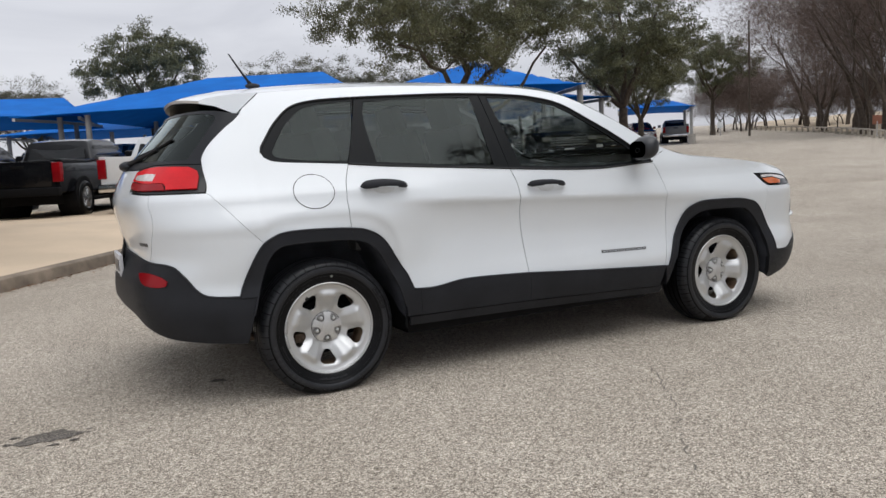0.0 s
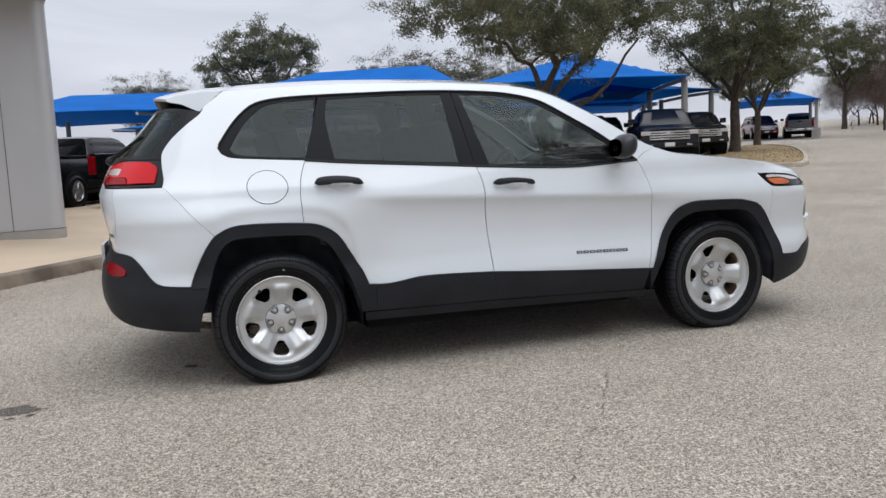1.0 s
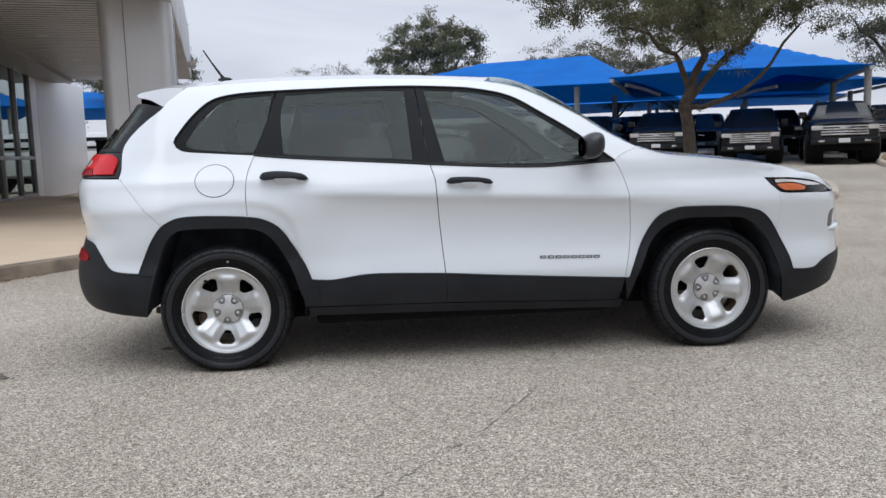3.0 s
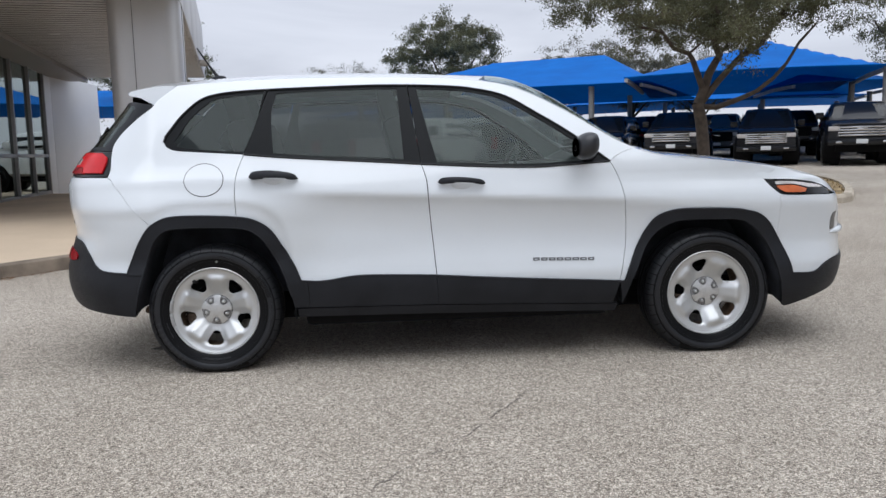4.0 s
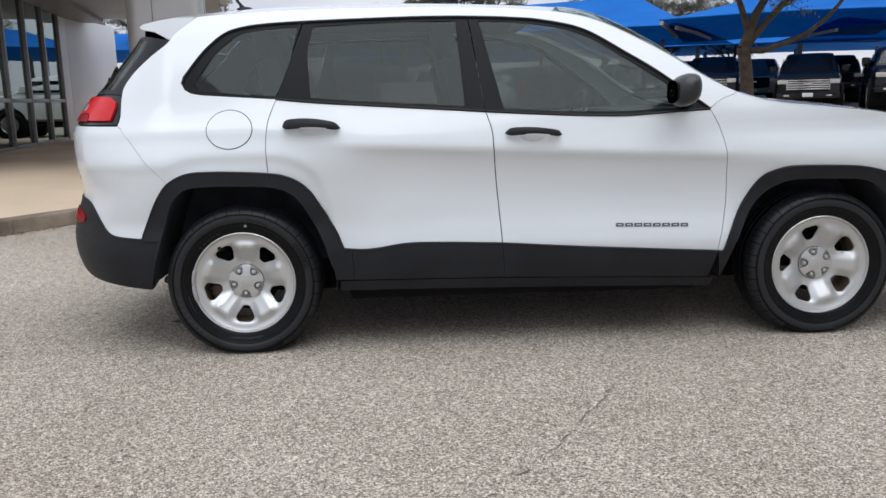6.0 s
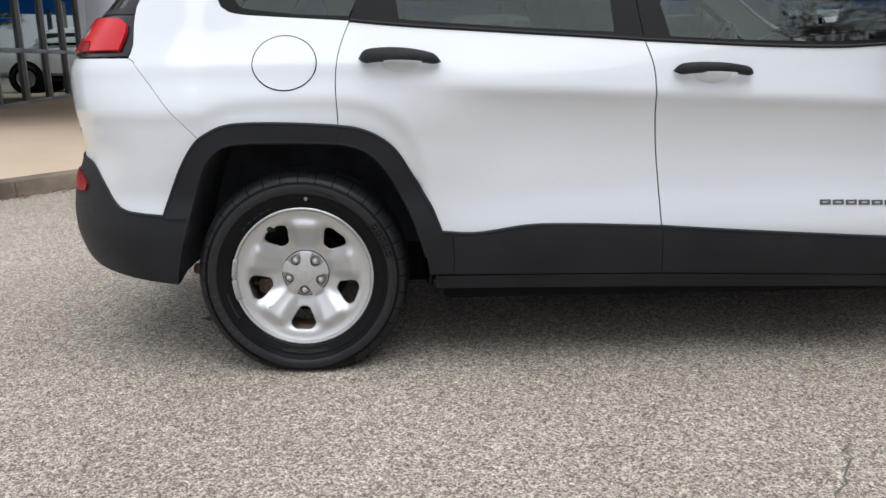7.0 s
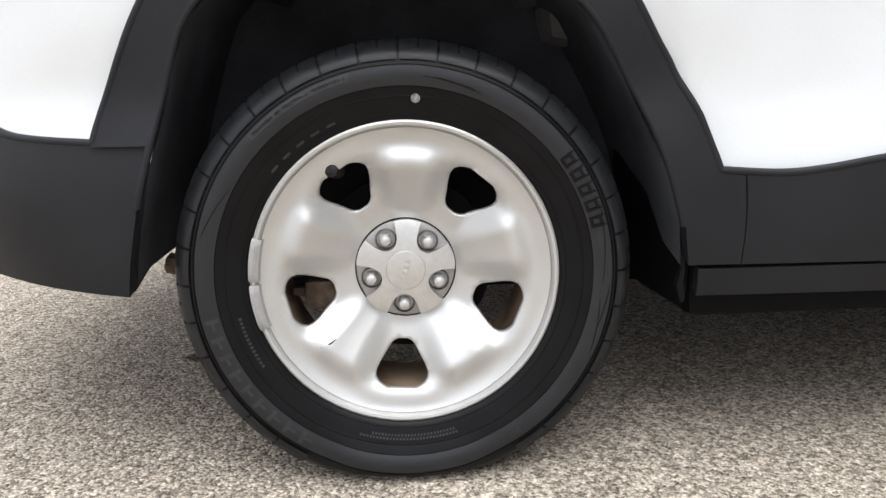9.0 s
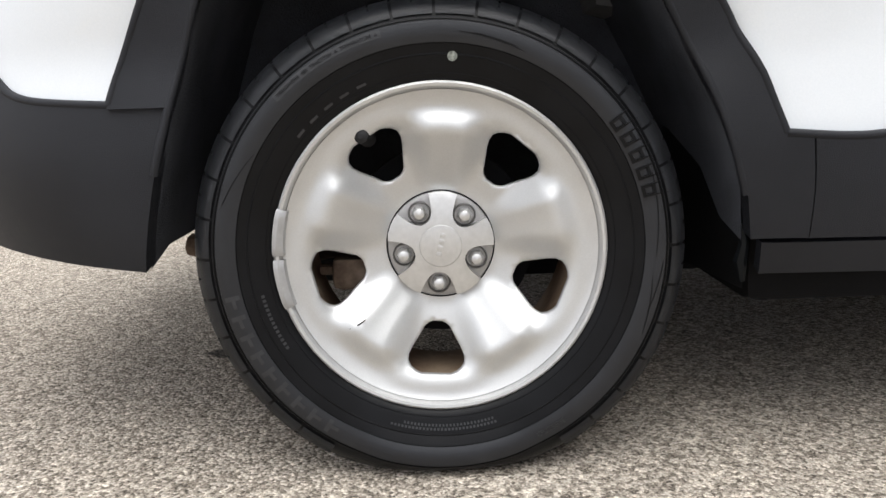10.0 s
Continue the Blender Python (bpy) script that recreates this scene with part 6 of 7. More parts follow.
def far_wheel(owner, x, y, r, out):
    w = new("wheel")
    w.parent, w.location = owner, (x, y, r)
    w.scale = (1, out, 1)
    bm = bmesh.new()
    lathe(bm, [(r * 0.62, 0.02), (r * 0.66, -0.01), (r * 0.86, -0.02), (r * 0.97, 0.01), (r, 0.04), (r, 0.20), (r * 0.9, 0.25), (r * 0.62, 0.24)], 28)
    bmesh.ops.recalc_face_normals(bm, faces=bm.faces)
    part("tyre", bm, RUBBER, w)
    bm = bmesh.new()
    lathe(bm, [(r * 0.64, -0.008), (r * 0.60, 0.010), (r * 0.57, 0.022), (r * 0.1, 0.022), (0, 0.022)], 28)
    for k in range(6):
        a = math.tau * k / 6
        box(bm, 0.05, r * 0.60, -0.012, 0.024, -0.030, 0.030, 0.01, Matrix.Rotation(a, 4, "Y"))
    bmesh.ops.recalc_face_normals(bm, faces=bm.faces)
    part("rim", bm, FARRIM, w)


def vehicle(style, paint, x, y, heading, label, category, scale=1.0, chrome=True, bed_cover=False, z=None):
    """A pickup or a large closed estate, x forward in its own frame."""
    v = thing("pickup_truck" if style == "pickup" else "parked_suv", label, category, (x, y, land(x, y) if z is None else z), heading, group="parked vehicles")
    v.scale = (scale,) * 3
    L, W = (5.8, 1.0) if style == "pickup" else (5.2, 1.0)
    zb = 0.55 if style == "pickup" else 0.42
    deck = 1.32 if style == "pickup" else 1.22
    r = 0.42 if style == "pickup" else 0.40
    nose = L
    # lower body
    st = [(0.02, W * 0.93, W * 0.92, zb, deck - 0.02), (0.12, W * 0.98, W * 0.97, zb - 0.02, deck), (1.2, W, W * 0.98, zb - 0.05, deck), (2.6, W, W * 0.98, zb - 0.08, deck + 0.02), (4.0, W, W * 0.98, zb - 0.06, deck + 0.02),
          (nose - 0.9, W, W * 0.96, zb - 0.02, deck + 0.0), (nose - 0.25, W * 0.98, W * 0.92, zb, deck - 0.07), (nose - 0.03, W * 0.92, W * 0.86, zb + 0.04, deck - 0.16)]
    hull("body", st, paint, v)
    # cabin
    if style == "pickup":
        c0, c1, c2, c3 = 2.02, 2.22, 4.05, 4.72
    else:
        c0, c1, c2, c3 = 0.10, 0.42, 3.35, 4.10
    zr = 1.90
    hull("cabin", [(c0, 0.92, 0.90, deck - 0.05, deck + 0.02), (c1, 0.90, 0.78, deck - 0.05, zr - 0.05), (c1 + 0.35, 0.90, 0.76, deck - 0.05, zr), (c2 - 0.3, 0.90, 0.76, deck - 0.05, zr), (c2, 0.90, 0.76, deck - 0.05, zr - 0.05), (c3, 0.92, 0.90, deck - 0.05, deck + 0.01)], paint, v)
    # glazing laid proud of the cabin
    for s_ in (-1, 1):
        edges = [c1 + 0.10, (c1 + c2) / 2 - 0.05 if style == "pickup" else c1 + 1.0, c2 + 0.12]
        spans = [(edges[0], edges[1] - 0.05), (edges[1] + 0.05, edges[2])] if style == "pickup" else [(c1 + 0.12, c1 + 0.95), (c1 + 1.05, c1 + 1.95), (c1 + 2.05, c2 + 0.18)]
        for i, (x0, x1) in enumerate(spans):
            last = i == len(spans) - 1
            slab("side_glass", [(x0, s_ * 0.925, deck + 0.06), (x1 + (0.30 if last else 0), s_ * 0.925, deck + 0.06), (x1 - (0.12 if last else 0), s_ * 0.835, zr - 0.16), (x0 + 0.04, s_ * 0.835, zr - 0.16)], CARGLASS, v)
    slab("windscreen", [(c3 - 0.06, -0.80, deck + 0.06), (c3 - 0.06, 0.80, deck + 0.06), (c2 + 0.06, 0.68, zr - 0.09), (c2 + 0.06, -0.68, zr - 0.09)], CARGLASS, v)
    slab("rear_glass", [(c0 + 0.00, -0.74, deck + 0.08), (c0 + 0.00, 0.74, deck + 0.08), (c1 - 0.02, 0.66, zr - 0.12), (c1 - 0.02, -0.66, zr - 0.12)], CARGLASS, v)
    if style == "pickup":
        bm = bmesh.new()
        box(bm, 0.14, 1.98, -0.80, 0.80, deck - 0.03, deck + 0.025, 0.01)
        part("bed_cover" if bed_cover else "bed_opening", bm, SHADOW, v)
        for s_ in (-1, 1):
            bm = bmesh.new()
            box(bm, 0.10, 2.0, min(s_ * 0.82, s_ * 0.98), max(s_ * 0.82, s_ * 0.98), deck - 0.02, deck + 0.05, 0.015)
            part("bed_rail", bm, paint, v)
        bm = bmesh.new()
        box(bm, -0.02, 0.04, -0.76, 0.76, zb + 0.18, deck + 0.03, 0.012)
        gate_ = part("tailgate", bm, paint, v)
        bm = bmesh.new()
        box(bm, -0.03, -0.015, -0.16, 0.16, deck - 0.14, deck - 0.07, 0.006)
        part("tailgate_handle", bm, SHADOW, gate_)
    for s_ in (-1, 1):
        bm = bmesh.new()
        box(bm, -0.03, 0.16, min(s_ * 0.79, s_ * 0.985), max(s_ * 0.79, s_ * 0.985), deck - 0.48, deck - 0.02, 0.02)
        part("tail_lamp", bm, DARKRED, v, "red tail lamp")
        bm = bmesh.new()
        box(bm, nose - 0.26, nose + 0.022, min(s_ * 0.64, s_ * 0.93), max(s_ * 0.60, s_ * 0.93), deck - 0.36, deck - 0.22, 0.02)
        part("headlamp", bm, CLEARLENS, v, "clear headlamp")
        bm = bmesh.new()
        box(bm, c3 - 0.62, c3 - 0.42, min(s_ * 1.0, s_ * 1.24), max(s_ * 1.0, s_ * 1.24), deck + 0.05, deck + 0.26, 0.03)
        part("door_mirror", bm, paint, v)
        # wheel arches as dark openings, and the wheels
        for wx in (1.15, 4.75 if style == "pickup" else 4.25):
            bm = bmesh.new()
            bmesh.ops.create_cone(bm, cap_ends=True, segments=24, radius1=r + 0.09, radius2=r + 0.09, depth=0.5, matrix=pose(wx, s_ * 0.78, r + 0.02, 90))
            part("wheel_housing", bm, SHADOW, v)
            far_wheel(v, wx, s_ * 1.06, r, 1 if s_ < 0 else -1)
        bm = bmesh.new()
        box(bm, 1.7, 4.1, min(s_ * 0.9, s_ * 1.03), max(s_ * 0.9, s_ * 1.03), 0.34, 0.42, 0.02)
        part("running_board", bm, SHADOW, v)
    # bumpers
    bm = bmesh.new()
    box(bm, -0.14, 0.05, -0.96, 0.96, zb - 0.02, zb + 0.17, 0.03)
    part("rear_bumper", bm, CHROME if chrome and paint is not BLACKP else SHADOW, v)
    bm = bmesh.new()
    box(bm, nose - 0.12, nose + 0.07, -0.95, 0.95, zb - 0.03, zb + 0.17, 0.04)
    part("front_bumper", bm, paint, v)
    # grille
    bm = bmesh.new()
    box(bm, nose - 0.10, nose + 0.015, -0.62, 0.62, zb + 0.20, deck - 0.17, 0.03)
    grille = part("grille", bm, SHADOW, v, "dark grille with bright bars")
    bars = 4 if style == "pickup" else 5
    for k in range(bars):
        z0 = zb + 0.25 + k * (deck - 0.45 - zb) / bars
        bm = bmesh.new()
        box(bm, nose - 0.02, nose + 0.035, -0.66, 0.66, z0, z0 + 0.05, 0.008)
        part("grille_bar", bm, CHROME if chrome else SHADOW, grille)
    bm = bmesh.new()
    box(bm, nose + 0.03, nose + 0.05, -0.14, 0.14, zb + 0.43, zb + 0.49, 0.005)
    part("emblem", bm, CHROME, grille)
    bm = bmesh.new()
    box(bm, nose + 0.07, nose + 0.085, -0.16, 0.16, zb + 0.02, zb + 0.15, 0.004)
    part("front_plate", bm, WHITEP, v, "plain pale front plate")
    for s_ in (-1, 1):
        bm = bmesh.new()
        box(bm, nose + 0.05, nose + 0.085, min(s_ * 0.55, s_ * 0.72), max(s_ * 0.55, s_ * 0.72), zb + 0.04, zb + 0.10, 0.01)
        part("tow_hook", bm, CHROME, v)
    bm = bmesh.new()
    box(bm, 0.4, nose - 0.4, -0.7, 0.7, 0.30, zb + 0.1, 0.03)
    part("underbody", bm, SHADOW, v)
    return v


AWAY, TOWARDS = 63, 243
vehicle("pickup", BLACKP, -1.62, 16.5, 64.5, "black pickup truck parked facing the shade canopies", "pickup truck", z=0.155)
vehicle("pickup", WHITEP, 0.95, 15.6, 64.5, "white pickup truck parked beside a black one", "pickup truck", z=0.155)
vehicle("pickup", BLACKP, -4.4, 17.8, 64.5, "black pickup truck near the showroom", "pickup truck", z=0.155)
vehicle("pickup", BLACKP, 4.2, 24.5, 64.5, "black pickup truck in the far row", "pickup truck", bed_cover=True)
vehicle("pickup", WHITEP, -10.7, 22.0, 17, "white pickup truck standing sideways behind the bench", "pickup truck", z=0.155)
vehicle("suv", BLACKP, 16.3, 26.1, TOWARDS, "black large sport utility vehicle with a bright grille", "car")
vehicle("pickup", BLACKP, 18.7, 24.6, TOWARDS, "black heavy pickup truck with chrome grille bars", "pickup truck", scale=1.04)
vehicle("pickup", BLACKP, 13.9, 28.4, TOWARDS, "black pickup truck under the blue canopy", "pickup truck")
vehicle("suv", BLACKP, 11.6, 30.4, TOWARDS, "black sport utility vehicle deep under the canopy", "car", chrome=False)
vehicle("suv", GREYP, 8.2, 32.4, TOWARDS, "dark grey sport utility vehicle under the canopy", "car", chrome=False)
vehicle("pickup", BLACKP, 23.2, 29.3, TOWARDS + 4, "black pickup truck beyond the canopy post", "pickup truck")
vehicle("suv", BLACKP, 22.5, 28.0, AWAY, "black sport utility vehicle parked tail outwards", "car", chrome=False)
vehicle("suv", REDP, 43.9, 49.1, TOWARDS, "dark red car under a distant canopy", "car", scale=0.9)
vehicle("pickup", GREYP, 43.7, 43.7, AWAY - 13, "grey pickup truck under a distant canopy", "pickup truck")
for x, y, p, st in ((9.5, 38.5, BLACKP, "suv"), (12.4, 37.2, WHITEP, "suv"), (15.3, 35.9, BLACKP, "pickup"), (18.2, 34.6, GREYP, "suv"), (21.1, 33.3, BLACKP, "pickup"), (4.0, 39.5, GREYP, "pickup"), (0.6, 41.0, BLACKP, "suv")):
    vehicle(st, p, x, y, TOWARDS, "%s parked in the second row under the canopies" % {"suv": "large closed car", "pickup": "pickup truck"}[st], "car" if st == "suv" else "pickup truck", chrome=False)


# ---- trees ----
BARK = mat("oak_bark", (0.085, 0.066, 0.050), 0.95, dark=(0.045, 0.035, 0.028), scale=7, bump=0.9, fine=40)
def leafy(name, a, b):
    m = mat(name, a, 0.6, dark=b, scale=1.3, fine=9)
    return m
LEAF = leafy("oak_leaf", (0.135, 0.135, 0.062), (0.060, 0.066, 0.032))
DULLLEAF = leafy("olive_leaf", (0.13, 0.12, 0.065), (0.06, 0.058, 0.032))
TWIG = mat("bare_twig", (0.165, 0.122, 0.102), 0.95, dark=(0.080, 0.058, 0.050), scale=2)


def tree_data(seed, height, fork, spread_, depth=5, leaves=26, leaf=0.075, twigs=False, trunk=0.17, cluster=0.30, droop=0.0, limbs=4):
    """Trunk with limbs, and a crown of leaves (or bare twigs) at the ends of its twigs."""
    rnd = random.Random(seed)
    wood, crown = bmesh.new(), []
    tips = []
    def grow(p, d, length, rad, level):
        pts, rr = [p], [rad]
        q, dd = p.copy(), d.copy()
        n = 4 if level < 3 else 3
        for i in range(n):
            dd = (dd + Vector((rnd.gauss(0, 0.16), rnd.gauss(0, 0.16), rnd.gauss(0.03, 0.10) - droop))).normalized()
            q = q + dd * (length / n)
            pts.append(q.copy())
            rr.append(max(0.006, rad * (1 - 0.45 * (i + 1) / n)))
            if level >= 2:
                tips.append((q.copy(), dd.copy(), level))
        tube(wood, pts, rr, 8 if level < 2 else (5 if level < 4 else 3), cap=level < 2)
        if level < depth:
            kids = limbs if level == 0 else rnd.choice((2, 3, 3) if level < depth - 1 else (2, 3))
            base = rnd.uniform(0, 6.3)
            for k in range(kids):
                az = base + math.tau * k / kids + rnd.uniform(-0.5, 0.5)
                tilt = rnd.uniform(0.45, 1.0) * (spread_ if level == 0 else 0.85)
                side_ = dd.orthogonal().normalized()
                side_ = Matrix.Rotation(az, 3, dd) @ side_
                nd = (dd * math.cos(tilt) + side_ * math.sin(tilt)).normalized()
                start = pts[-1] if k < 2 else pts[rnd.randrange(2, len(pts))]
                grow(start, nd, length * rnd.uniform(0.62, 0.86) if level else (height - fork) * rnd.uniform(0.36, 0.46), rr[-1] * rnd.uniform(0.62, 0.8), level + 1)
    grow(Vector((0, 0, -0.15)), Vector((0.03, 0.02, 1)).normalized(), fork + 0.15, trunk, 0)
    co, faces = [], []
    for p, d, level in tips:
        n = leaves if level >= depth - 1 else leaves // 4
        for _ in range(n):
            c = p + Vector((rnd.gauss(0, cluster), rnd.gauss(0, cluster), rnd.gauss(0, cluster * 0.75)))
            if c.z < fork * 0.95:
                continue
            if twigs:
                w = Vector((rnd.gauss(0, 1), rnd.gauss(0, 1), rnd.gauss(0.6, 0.7))).normalized()
                u = w.orthogonal().normalized()
                ln, th = rnd.uniform(0.3, 0.9), rnd.uniform(0.005, 0.013)
                k = len(co)
                co += [tuple(c - u * th), tuple(c + u * th), tuple(c + w * ln)]
                faces.append((k, k + 1, k + 2))
            else:
                m = Euler((rnd.uniform(0, 6.3), rnd.uniform(0, 6.3), rnd.uniform(0, 6.3))).to_matrix()
                s_ = leaf * rnd.uniform(0.6, 1.3)
                k = len(co)
                co += [tuple(c + m @ Vector(q)) for q in ((-s_, 0, 0), (0, -s_ * 0.42, s_ * 0.12), (s_, 0, 0), (0, s_ * 0.42, s_ * 0.12))]
                faces.append((k, k + 1, k + 2, k + 3))
    mesh = bpy.data.meshes.new("crown")
    mesh.from_pydata(co, [], faces)
    return wood, mesh


def oak_data(seed, fork, trunk, middle, radii, floor_, clumps, leaves, leaf, pad=0.27, limbs=5, lean=(0.0, 0.0), arms=(), holes=-0.12):
    """A trunk whose limbs reach for dense pads of foliage, spread unevenly through a broad flat-bottomed crown."""
    rnd = random.Random(seed)
    wood = bmesh.new()
    mid = Vector(middle)
    nodes = []
    base_pts, rr = [], []
    for i in range(6):
        u = i / 5
        base_pts.append(Vector((lean[0] * u * u + rnd.gauss(0, 0.02), lean[1] * u * u + rnd.gauss(0, 0.02), -0.15 + (fork + 0.15) * u)))
        rr.append(trunk * (1.45 - 0.45 * min(1, u * 4)) * (1 - 0.15 * u))
    tube(wood, base_pts, rr, 10)
    head = base_pts[-1]
    goals = [(Vector(g), r, Vector(b)) for g, r, b in arms]
    for k in range(limbs):
        az = math.tau * (k + rnd.uniform(-0.25, 0.25)) / limbs
        reach = rnd.uniform(0.45, 0.75)
        goals.append((mid + Vector((radii[0] * reach * math.cos(az), radii[1] * reach * math.sin(az), radii[2] * rnd.uniform(-0.45, 0.35))), rnd.uniform(0.45, 0.58),
                      Vector((rnd.gauss(0, 0.25), rnd.gauss(0, 0.25), rnd.uniform(-0.15, 0.25)))))
    for k, (goal, share, bend) in enumerate(goals):
        pts, r0 = [], trunk * share
        n = 7
        for i in range(n + 1):
            u = i / n
            p = head.lerp(goal, u) + bend * math.sin(math.pi * u) + Vector((rnd.gauss(0, 0.07), rnd.gauss(0, 0.07), rnd.gauss(0, 0.06)))
            if i == 0:
                p = head - Vector((0, 0, 0.12 * k / len(goals)))
            pts.append(p)
            if i > 1:
                nodes.append((p, r0 * (1 - 0.7 * u)))
        tube(wood, pts, [r0 * (1 - 0.65 * i / n) for i in range(n + 1)], 8)
    spots = []
    tries = 0
    while len(spots) < clumps and tries < 20000:
        tries += 1
        v = Vector((rnd.gauss(0, 1), rnd.gauss(0, 1), rnd.gauss(0, 1))).normalized() * rnd.uniform(0.12, 1.0) ** 0.45
        # the rim is lobed, and gaps run through the crown
        lobe = 0.80 + 0.34 * noise.noise(v.normalized() * 1.9 + Vector((seed, 3, 0)))
        p = mid + Vector((v.x * radii[0], v.y * radii[1], v.z * radii[2])) * lobe
        if noise.noise(p * 0.62 + Vector((seed, 0, 0))) < holes:
            continue
        if p.z < floor_ + 0.45 * noise.noise(p * 0.8 + Vector((0, seed, 0))):
            continue
        spots.append(p)
    for g, r, b in arms:
        spots += [Vector(g) + Vector((rnd.gauss(0.15, 0.45), rnd.gauss(0, 0.45), rnd.gauss(0.15, 0.25))) for _ in range(9)]
    spots.sort(key=lambda p: (p - head).length)
    co, faces = [], []
    for p in spots:
        q, r = min(nodes, key=lambda nr: (nr[0] - p).length + 0.35 * max(0.0, nr[0].z - p.z))
        m1 = q.lerp(p, 0.45) + Vector((rnd.gauss(0, 0.08), rnd.gauss(0, 0.08), rnd.gauss(0.06, 0.06)))
        r1 = max(0.010, min(0.5 * r, 0.05))
        tube(wood, [q, m1, p], [r1, r1 * 0.7, r1 * 0.4], 4, cap=False)
        nodes.append((m1, r1 * 0.8))
        nodes.append((p, r1 * 0.5))
        size = pad * rnd.uniform(0.6, 1.3)
        # each pad is a few dense sprays of leaves along its twigs
        sprays = []
        for k in range(6):
            e = p + Vector((rnd.gauss(0, size), rnd.gauss(0, size), rnd.gauss(0.04, size * 0.55)))
            tube(wood, [p, e], [r1 * 0.35, 0.004], 3, cap=False)
            sprays.append(e)
        for _ in range(int(leaves * rnd.uniform(0.6, 1.4))):
            e = rnd.choice(sprays)
            c = p.lerp(e, rnd.uniform(0.35, 1.1)) + Vector((rnd.gauss(0, size * 0.36), rnd.gauss(0, size * 0.36), rnd.gauss(0, size * 0.28)))
            m = Euler((rnd.uniform(0, 6.3), rnd.uniform(0, 6.3), rnd.uniform(0, 6.3))).to_matrix()
            s_ = leaf * rnd.uniform(0.6, 1.3)
            k = len(co)
            co += [tuple(c + m @ Vector(q_)) for q_ in ((-s_, 0, 0), (0, -s_ * 0.45, s_ * 0.12), (s_, 0, 0), (0, s_ * 0.45, s_ * 0.12))]
            faces.append((k, k + 1, k + 2, k + 3))
    mesh = bpy.data.meshes.new("crown")
    mesh.from_pydata(co, [], faces)
    return wood, mesh


def planted(name, label, x, y, material, wood, crown):
    t = thing(name, label, "tree", (x, y, land(x, y)), 0)
    part("trunk", wood, BARK, t, "rough grey-brown trunk and limbs", angle=60)
    link("crown", crown, material, t, "")
    return t


near = planted("oak_tree", "spreading evergreen oak with small dark leaves", 8.75, 14.0, LEAF,
               *oak_data(5, 1.95, 0.160, (0.15, 0, 5.35), (5.0, 4.6, 3.1), 2.75, 600, 300, 0.030, pad=0.24, limbs=1, lean=(-0.2, 0), holes=-0.05,
                         arms=(((-1.7, -0.2, 3.7), 0.60, (0.55, 0, 0.1)), ((0.35, 0.3, 4.6), 0.78, (0.2, 0, 0)), ((2.5, -0.5, 3.75), 0.46, (0.15, 0, -0.5)))))
second = planted("oak_tree", "dense evergreen oak on a grass island", 24.1, 26.1, LEAF, *oak_data(9, 2.4, 0.24, (0, 0, 5.9), (4.7, 4.7, 3.4), 2.9, 300, 230, 0.052, pad=0.36, holes=-0.16))
far = planted("oak_tree", "round-headed evergreen oak behind the canopies", 5.3, 46.0, LEAF, *oak_data(14, 3.0, 0.2, (0, 0, 6.2), (4.2, 4.2, 3.0), 3.6, 230, 210, 0.060, pad=0.36, holes=-0.20))
olive = planted("scrub_tree", "pale olive half-bare tree behind the canopies", 15.5, 54.0, DULLLEAF, *oak_data(23, 2.4, 0.16, (0, 0, 5.4), (5.0, 4.6, 2.8), 3.0, 190, 150, 0.058, pad=0.4))
for src, x, y, turn, s_ in ((second, 31.4, 33.4, 70, 0.80), (far, 66.0, 62.0, 140, 1.25), (olive, -1.5, 55.0, 50, 0.85), (olive, 17.5, 47.5, 120, 0.9), (olive, 21.0, 45.0, 200, 0.8),
                            (far, -10.5, 38.0, 80, 0.85), (olive, -19.0, 44.0, 10, 1.0)):
    c = copy_thing(src, pose(x, y, land(x, y), 0, 0, turn))
    c.scale = (s_,) * 3

def bank(x, y):
    """Extra height of the bank beyond the roadside rail."""
    if x < 22:
        return 0.0
    return 0.040 * min(45.0, max(0.0, (x - 26.5) * 0.728 - (y - 12.0) * 0.685 - 3.0))


# bare winter wood along the road
woods = []
for seed in (31, 37, 45):
    t = planted("bare_tree", "bare brown winter tree in the roadside wood", 60 + seed, 60, TWIG, *tree_data(seed, height=11.0, fork=3.0, spread_=0.6, depth=5, leaves=15 if seed == 45 else 7, twigs=True, trunk=0.20, cluster=0.50, limbs=4))
    woods.append(t)
rnd = random.Random(8)
spots = []
for k in range(22):
    deg = rnd.uniform(50.0, 58)
    dist = (57 + max(0.0, 55 - deg) * 8.2) * rnd.uniform(1.04, 1.5)
    spots.append((-1.3 + dist * math.sin(radians(deg)), -4.9 + dist * math.cos(radians(deg)), rnd.uniform(1.05, 1.6), k % 2))
# lower brush where the road bends away
for k in range(20):
    deg = rnd.uniform(44.8, 52)
    dist = rnd.uniform(108, 140)
    spots.append((-1.3 + dist * math.sin(radians(deg)), -4.9 + dist * math.cos(radians(deg)), rnd.uniform(0.5, 0.75), 2))
for k in range(16):
    deg = rnd.uniform(49.5, 56.5)
    dist = (57 + max(0.0, 55 - deg) * 8.2) * rnd.uniform(1.15, 1.6)
    spots.append((-1.3 + dist * math.sin(radians(deg)), -4.9 + dist * math.cos(radians(deg)), rnd.uniform(0.32, 0.5), 2))
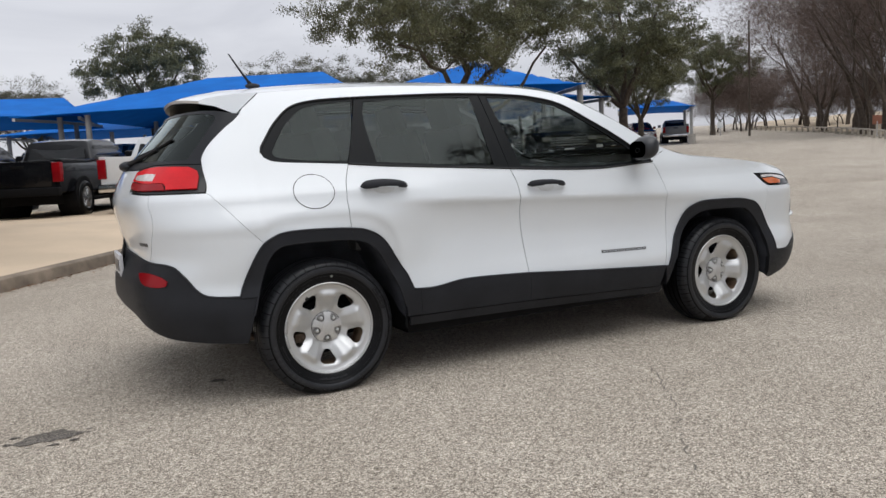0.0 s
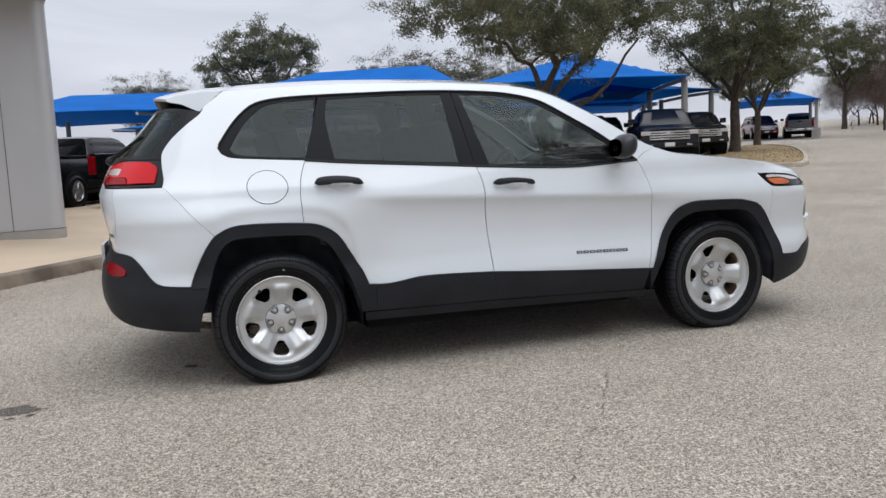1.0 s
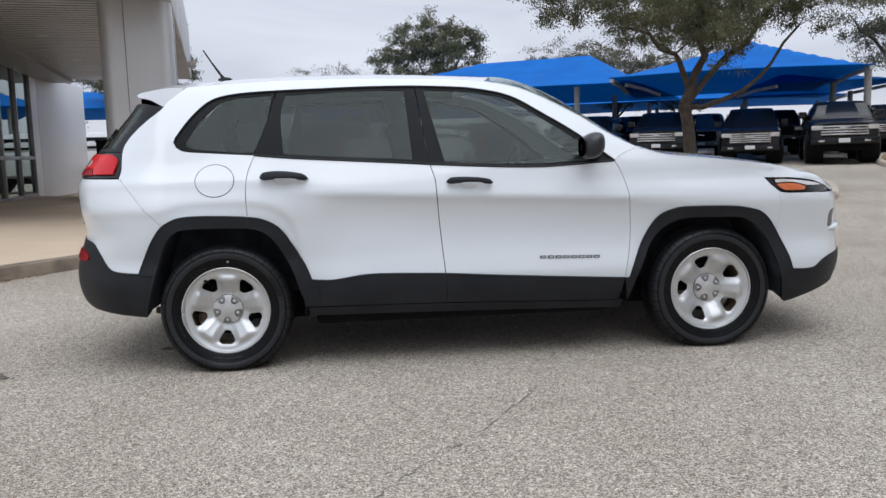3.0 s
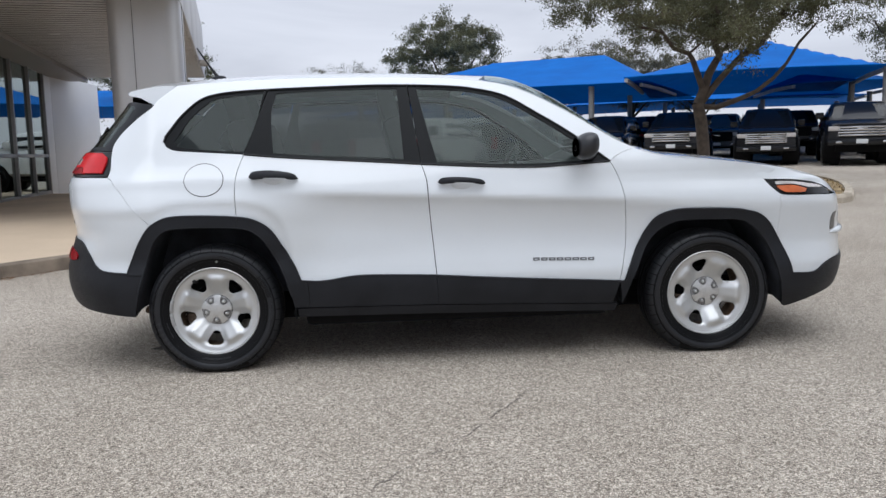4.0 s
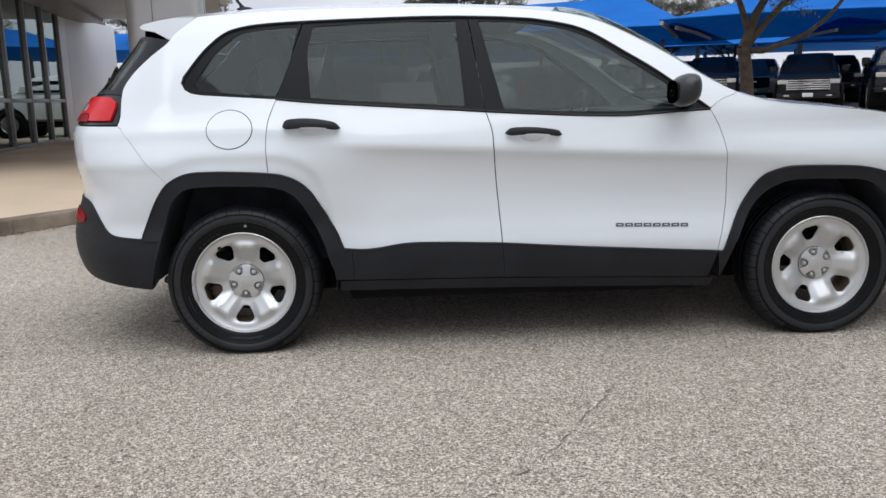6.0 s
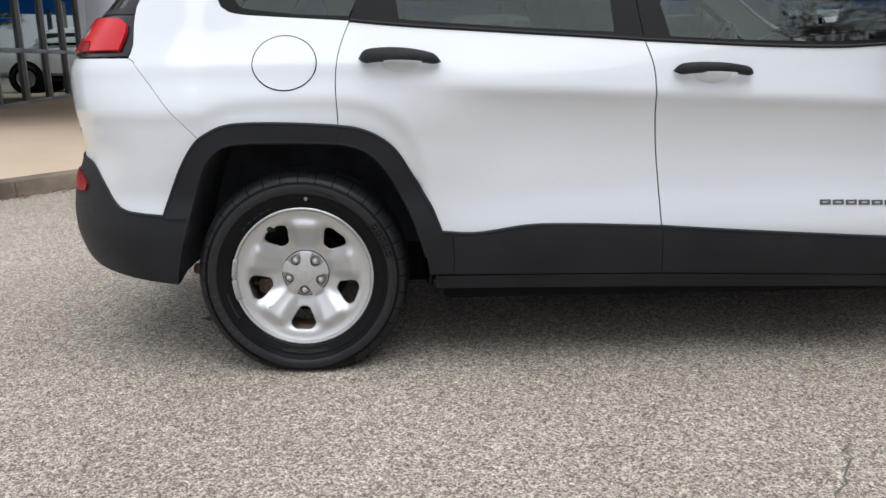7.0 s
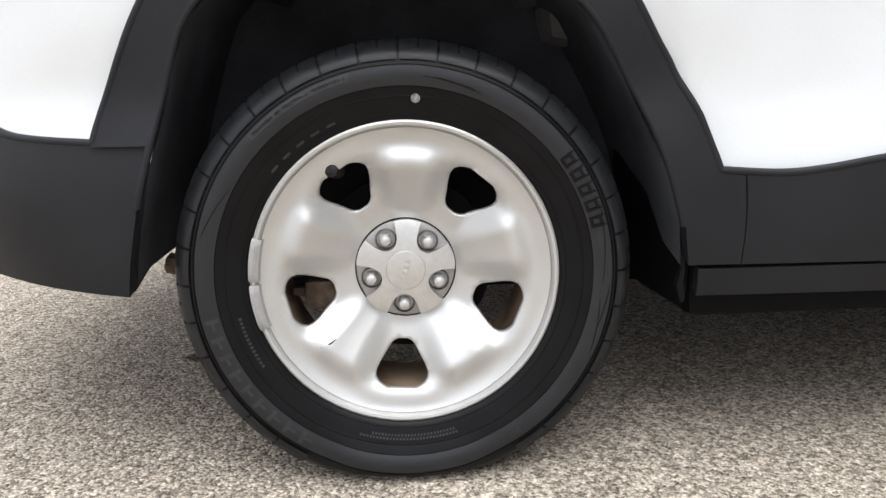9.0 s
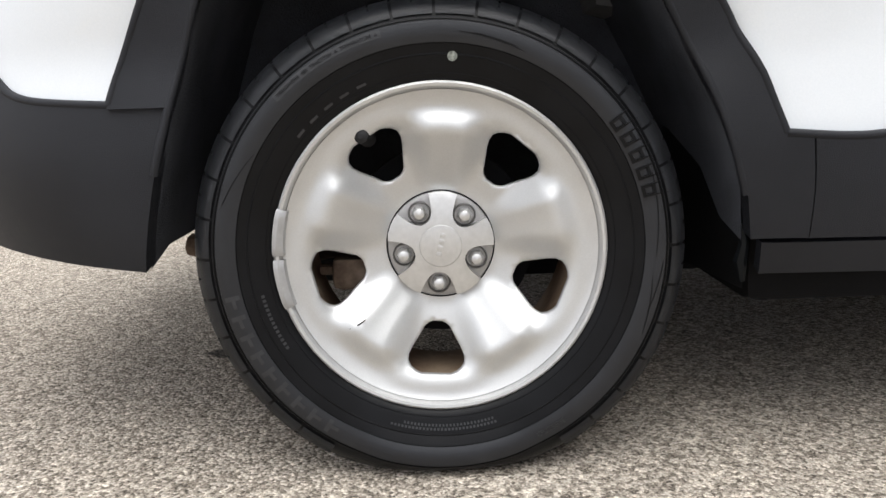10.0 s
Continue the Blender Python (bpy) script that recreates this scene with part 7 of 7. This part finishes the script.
# the same wood goes on behind the camera, where the car's windows mirror it
spots += [(-22 + k * 6.5 + rnd.uniform(-2, 2), -48 + rnd.uniform(-6, 6), rnd.uniform(0.7, 1.0), 2) for k in range(13)]
for x, y, s_, kind_ in spots:
    c = copy_thing(woods[kind_], pose(x, y, land(x, y) + bank(x, y), 0, 0, rnd.uniform(0, 360)))
    c.scale = (s_, s_, s_)
for i, t in enumerate(woods):
    x, y = ((56.0, 33.5), (64.0, 42.0), (72.0, 47.0))[i]
    t.matrix_basis = pose(x, y, land(x, y) + bank(x, y), 0, 0, 40 * i)

# two broad oaks beside the lane, behind the camera, that the side windows mirror
for x, y, turn, s_ in ((10.8, -9.8, 30, 1.4), (19.5, -7.5, 160, 1.25)):
    c = copy_thing(second, pose(x, y, land(x, y), 0, 0, turn))
    c.scale = (s_,) * 3
# a bare tree beside the lane, behind the camera, that the side windows mirror
planted("bare_tree", "bare branching tree beside the lane", 8.6, -6.6, TWIG, *tree_data(52, height=8.6, fork=2.4, spread_=0.75, depth=5, leaves=3, twigs=True, trunk=0.17, cluster=0.35, limbs=5))


# ---- roadside rail, poles ----
WOODRAIL = mat("grey_timber_rail", (0.40, 0.36, 0.30), 0.9, spots=0.25, scale=3, bump=0.4)
ra, rb = Vector((26.5, 12.0)), Vector((82.0, 71.0))
rail = thing("roadside_rail", "low weathered timber rail along the road", "fence")
n = 34
pts = []
for i in range(n + 1):
    u = i / n
    p = ra.lerp(rb, u) + Vector((2.5, -2.5)) * math.sin(math.pi * u)
    g = land(p.x, p.y)
    pts.append(Vector((p.x, p.y, g)))
    bm = bmesh.new()
    box(bm, p.x - 0.07, p.x + 0.07, p.y - 0.07, p.y + 0.07, g - 0.1, g + 0.52, 0.02)
    part("post", bm, WOODRAIL, rail)
for a, b in zip(pts, pts[1:]):
    bm = bmesh.new()
    d = (b - a).normalized()
    s_ = Vector((-d.y, d.x, 0)) * 0.05
    up = Vector((0, 0, 0.44))
    q = []
    for p in (a, b):
        q.append([p + up - s_, p + up + s_, p + up + s_ + Vector((0, 0, 0.10)), p + up - s_ + Vector((0, 0, 0.10))])
    grid_mesh(bm, q, closed=True)
    bmesh.ops.recalc_face_normals(bm, faces=bm.faces)
    part("rail", bm, WOODRAIL, rail)
# verge beyond the rail
VERGE = mat("dry_verge", (0.46, 0.37, 0.26), 0.95, dark=(0.19, 0.15, 0.10), scale=0.25, bump=0.5, fine=8)
bm = bmesh.new()
rows = []
for d in (0.8, 4, 10, 25, 60, 140):
    rows.append([(p.x + 0.72 * d, p.y - 0.69 * d, land(p.x + 0.72 * d, p.y - 0.69 * d) + 0.05 + bank(p.x + 0.72 * d, p.y - 0.69 * d)) for p in [pts[0] - Vector((30, 32, 0))] + pts + [pts[-1] + Vector((60, 63, 0))]])
grid_mesh(bm, rows)
bmesh.ops.recalc_face_normals(bm, faces=bm.faces)
tagged(part("verge", bm, VERGE), "dry tan winter verge under the bare trees", "ground", kind="structure")


def pole(x, y, hgt, r, label):
    t = thing("utility_pole", label, "pole", (x, y, land(x, y)))
    bm = bmesh.new()
    tube(bm, [(0, 0, -0.1), (0, 0, hgt)], [r, r * 0.7], 10)
    part("shaft", bm, BARK, t)
pole(58.0, 49.5, 10.5, 0.11, "tall dark wooden pole beside the road")
# small road signs far off
for x, y, c in ((62.0, 57.0, WHITEP), (49.0, 30.5, mat("rust_sign", (0.25, 0.10, 0.06), 0.8, spots=0.2))):
    t = thing("road_sign", "small sign board on a short post", "sign", (x, y, land(x, y)), 45)
    bm = bmesh.new()
    tube(bm, [(0, 0, 0), (0, 0, 1.0)], 0.04, 6)
    part("post", bm, GALV, t)
    bm = bmesh.new()
    box(bm, -0.02, 0.02, -0.28, 0.28, 0.8, 1.4, 0.01)
    part("board", bm, c, t)
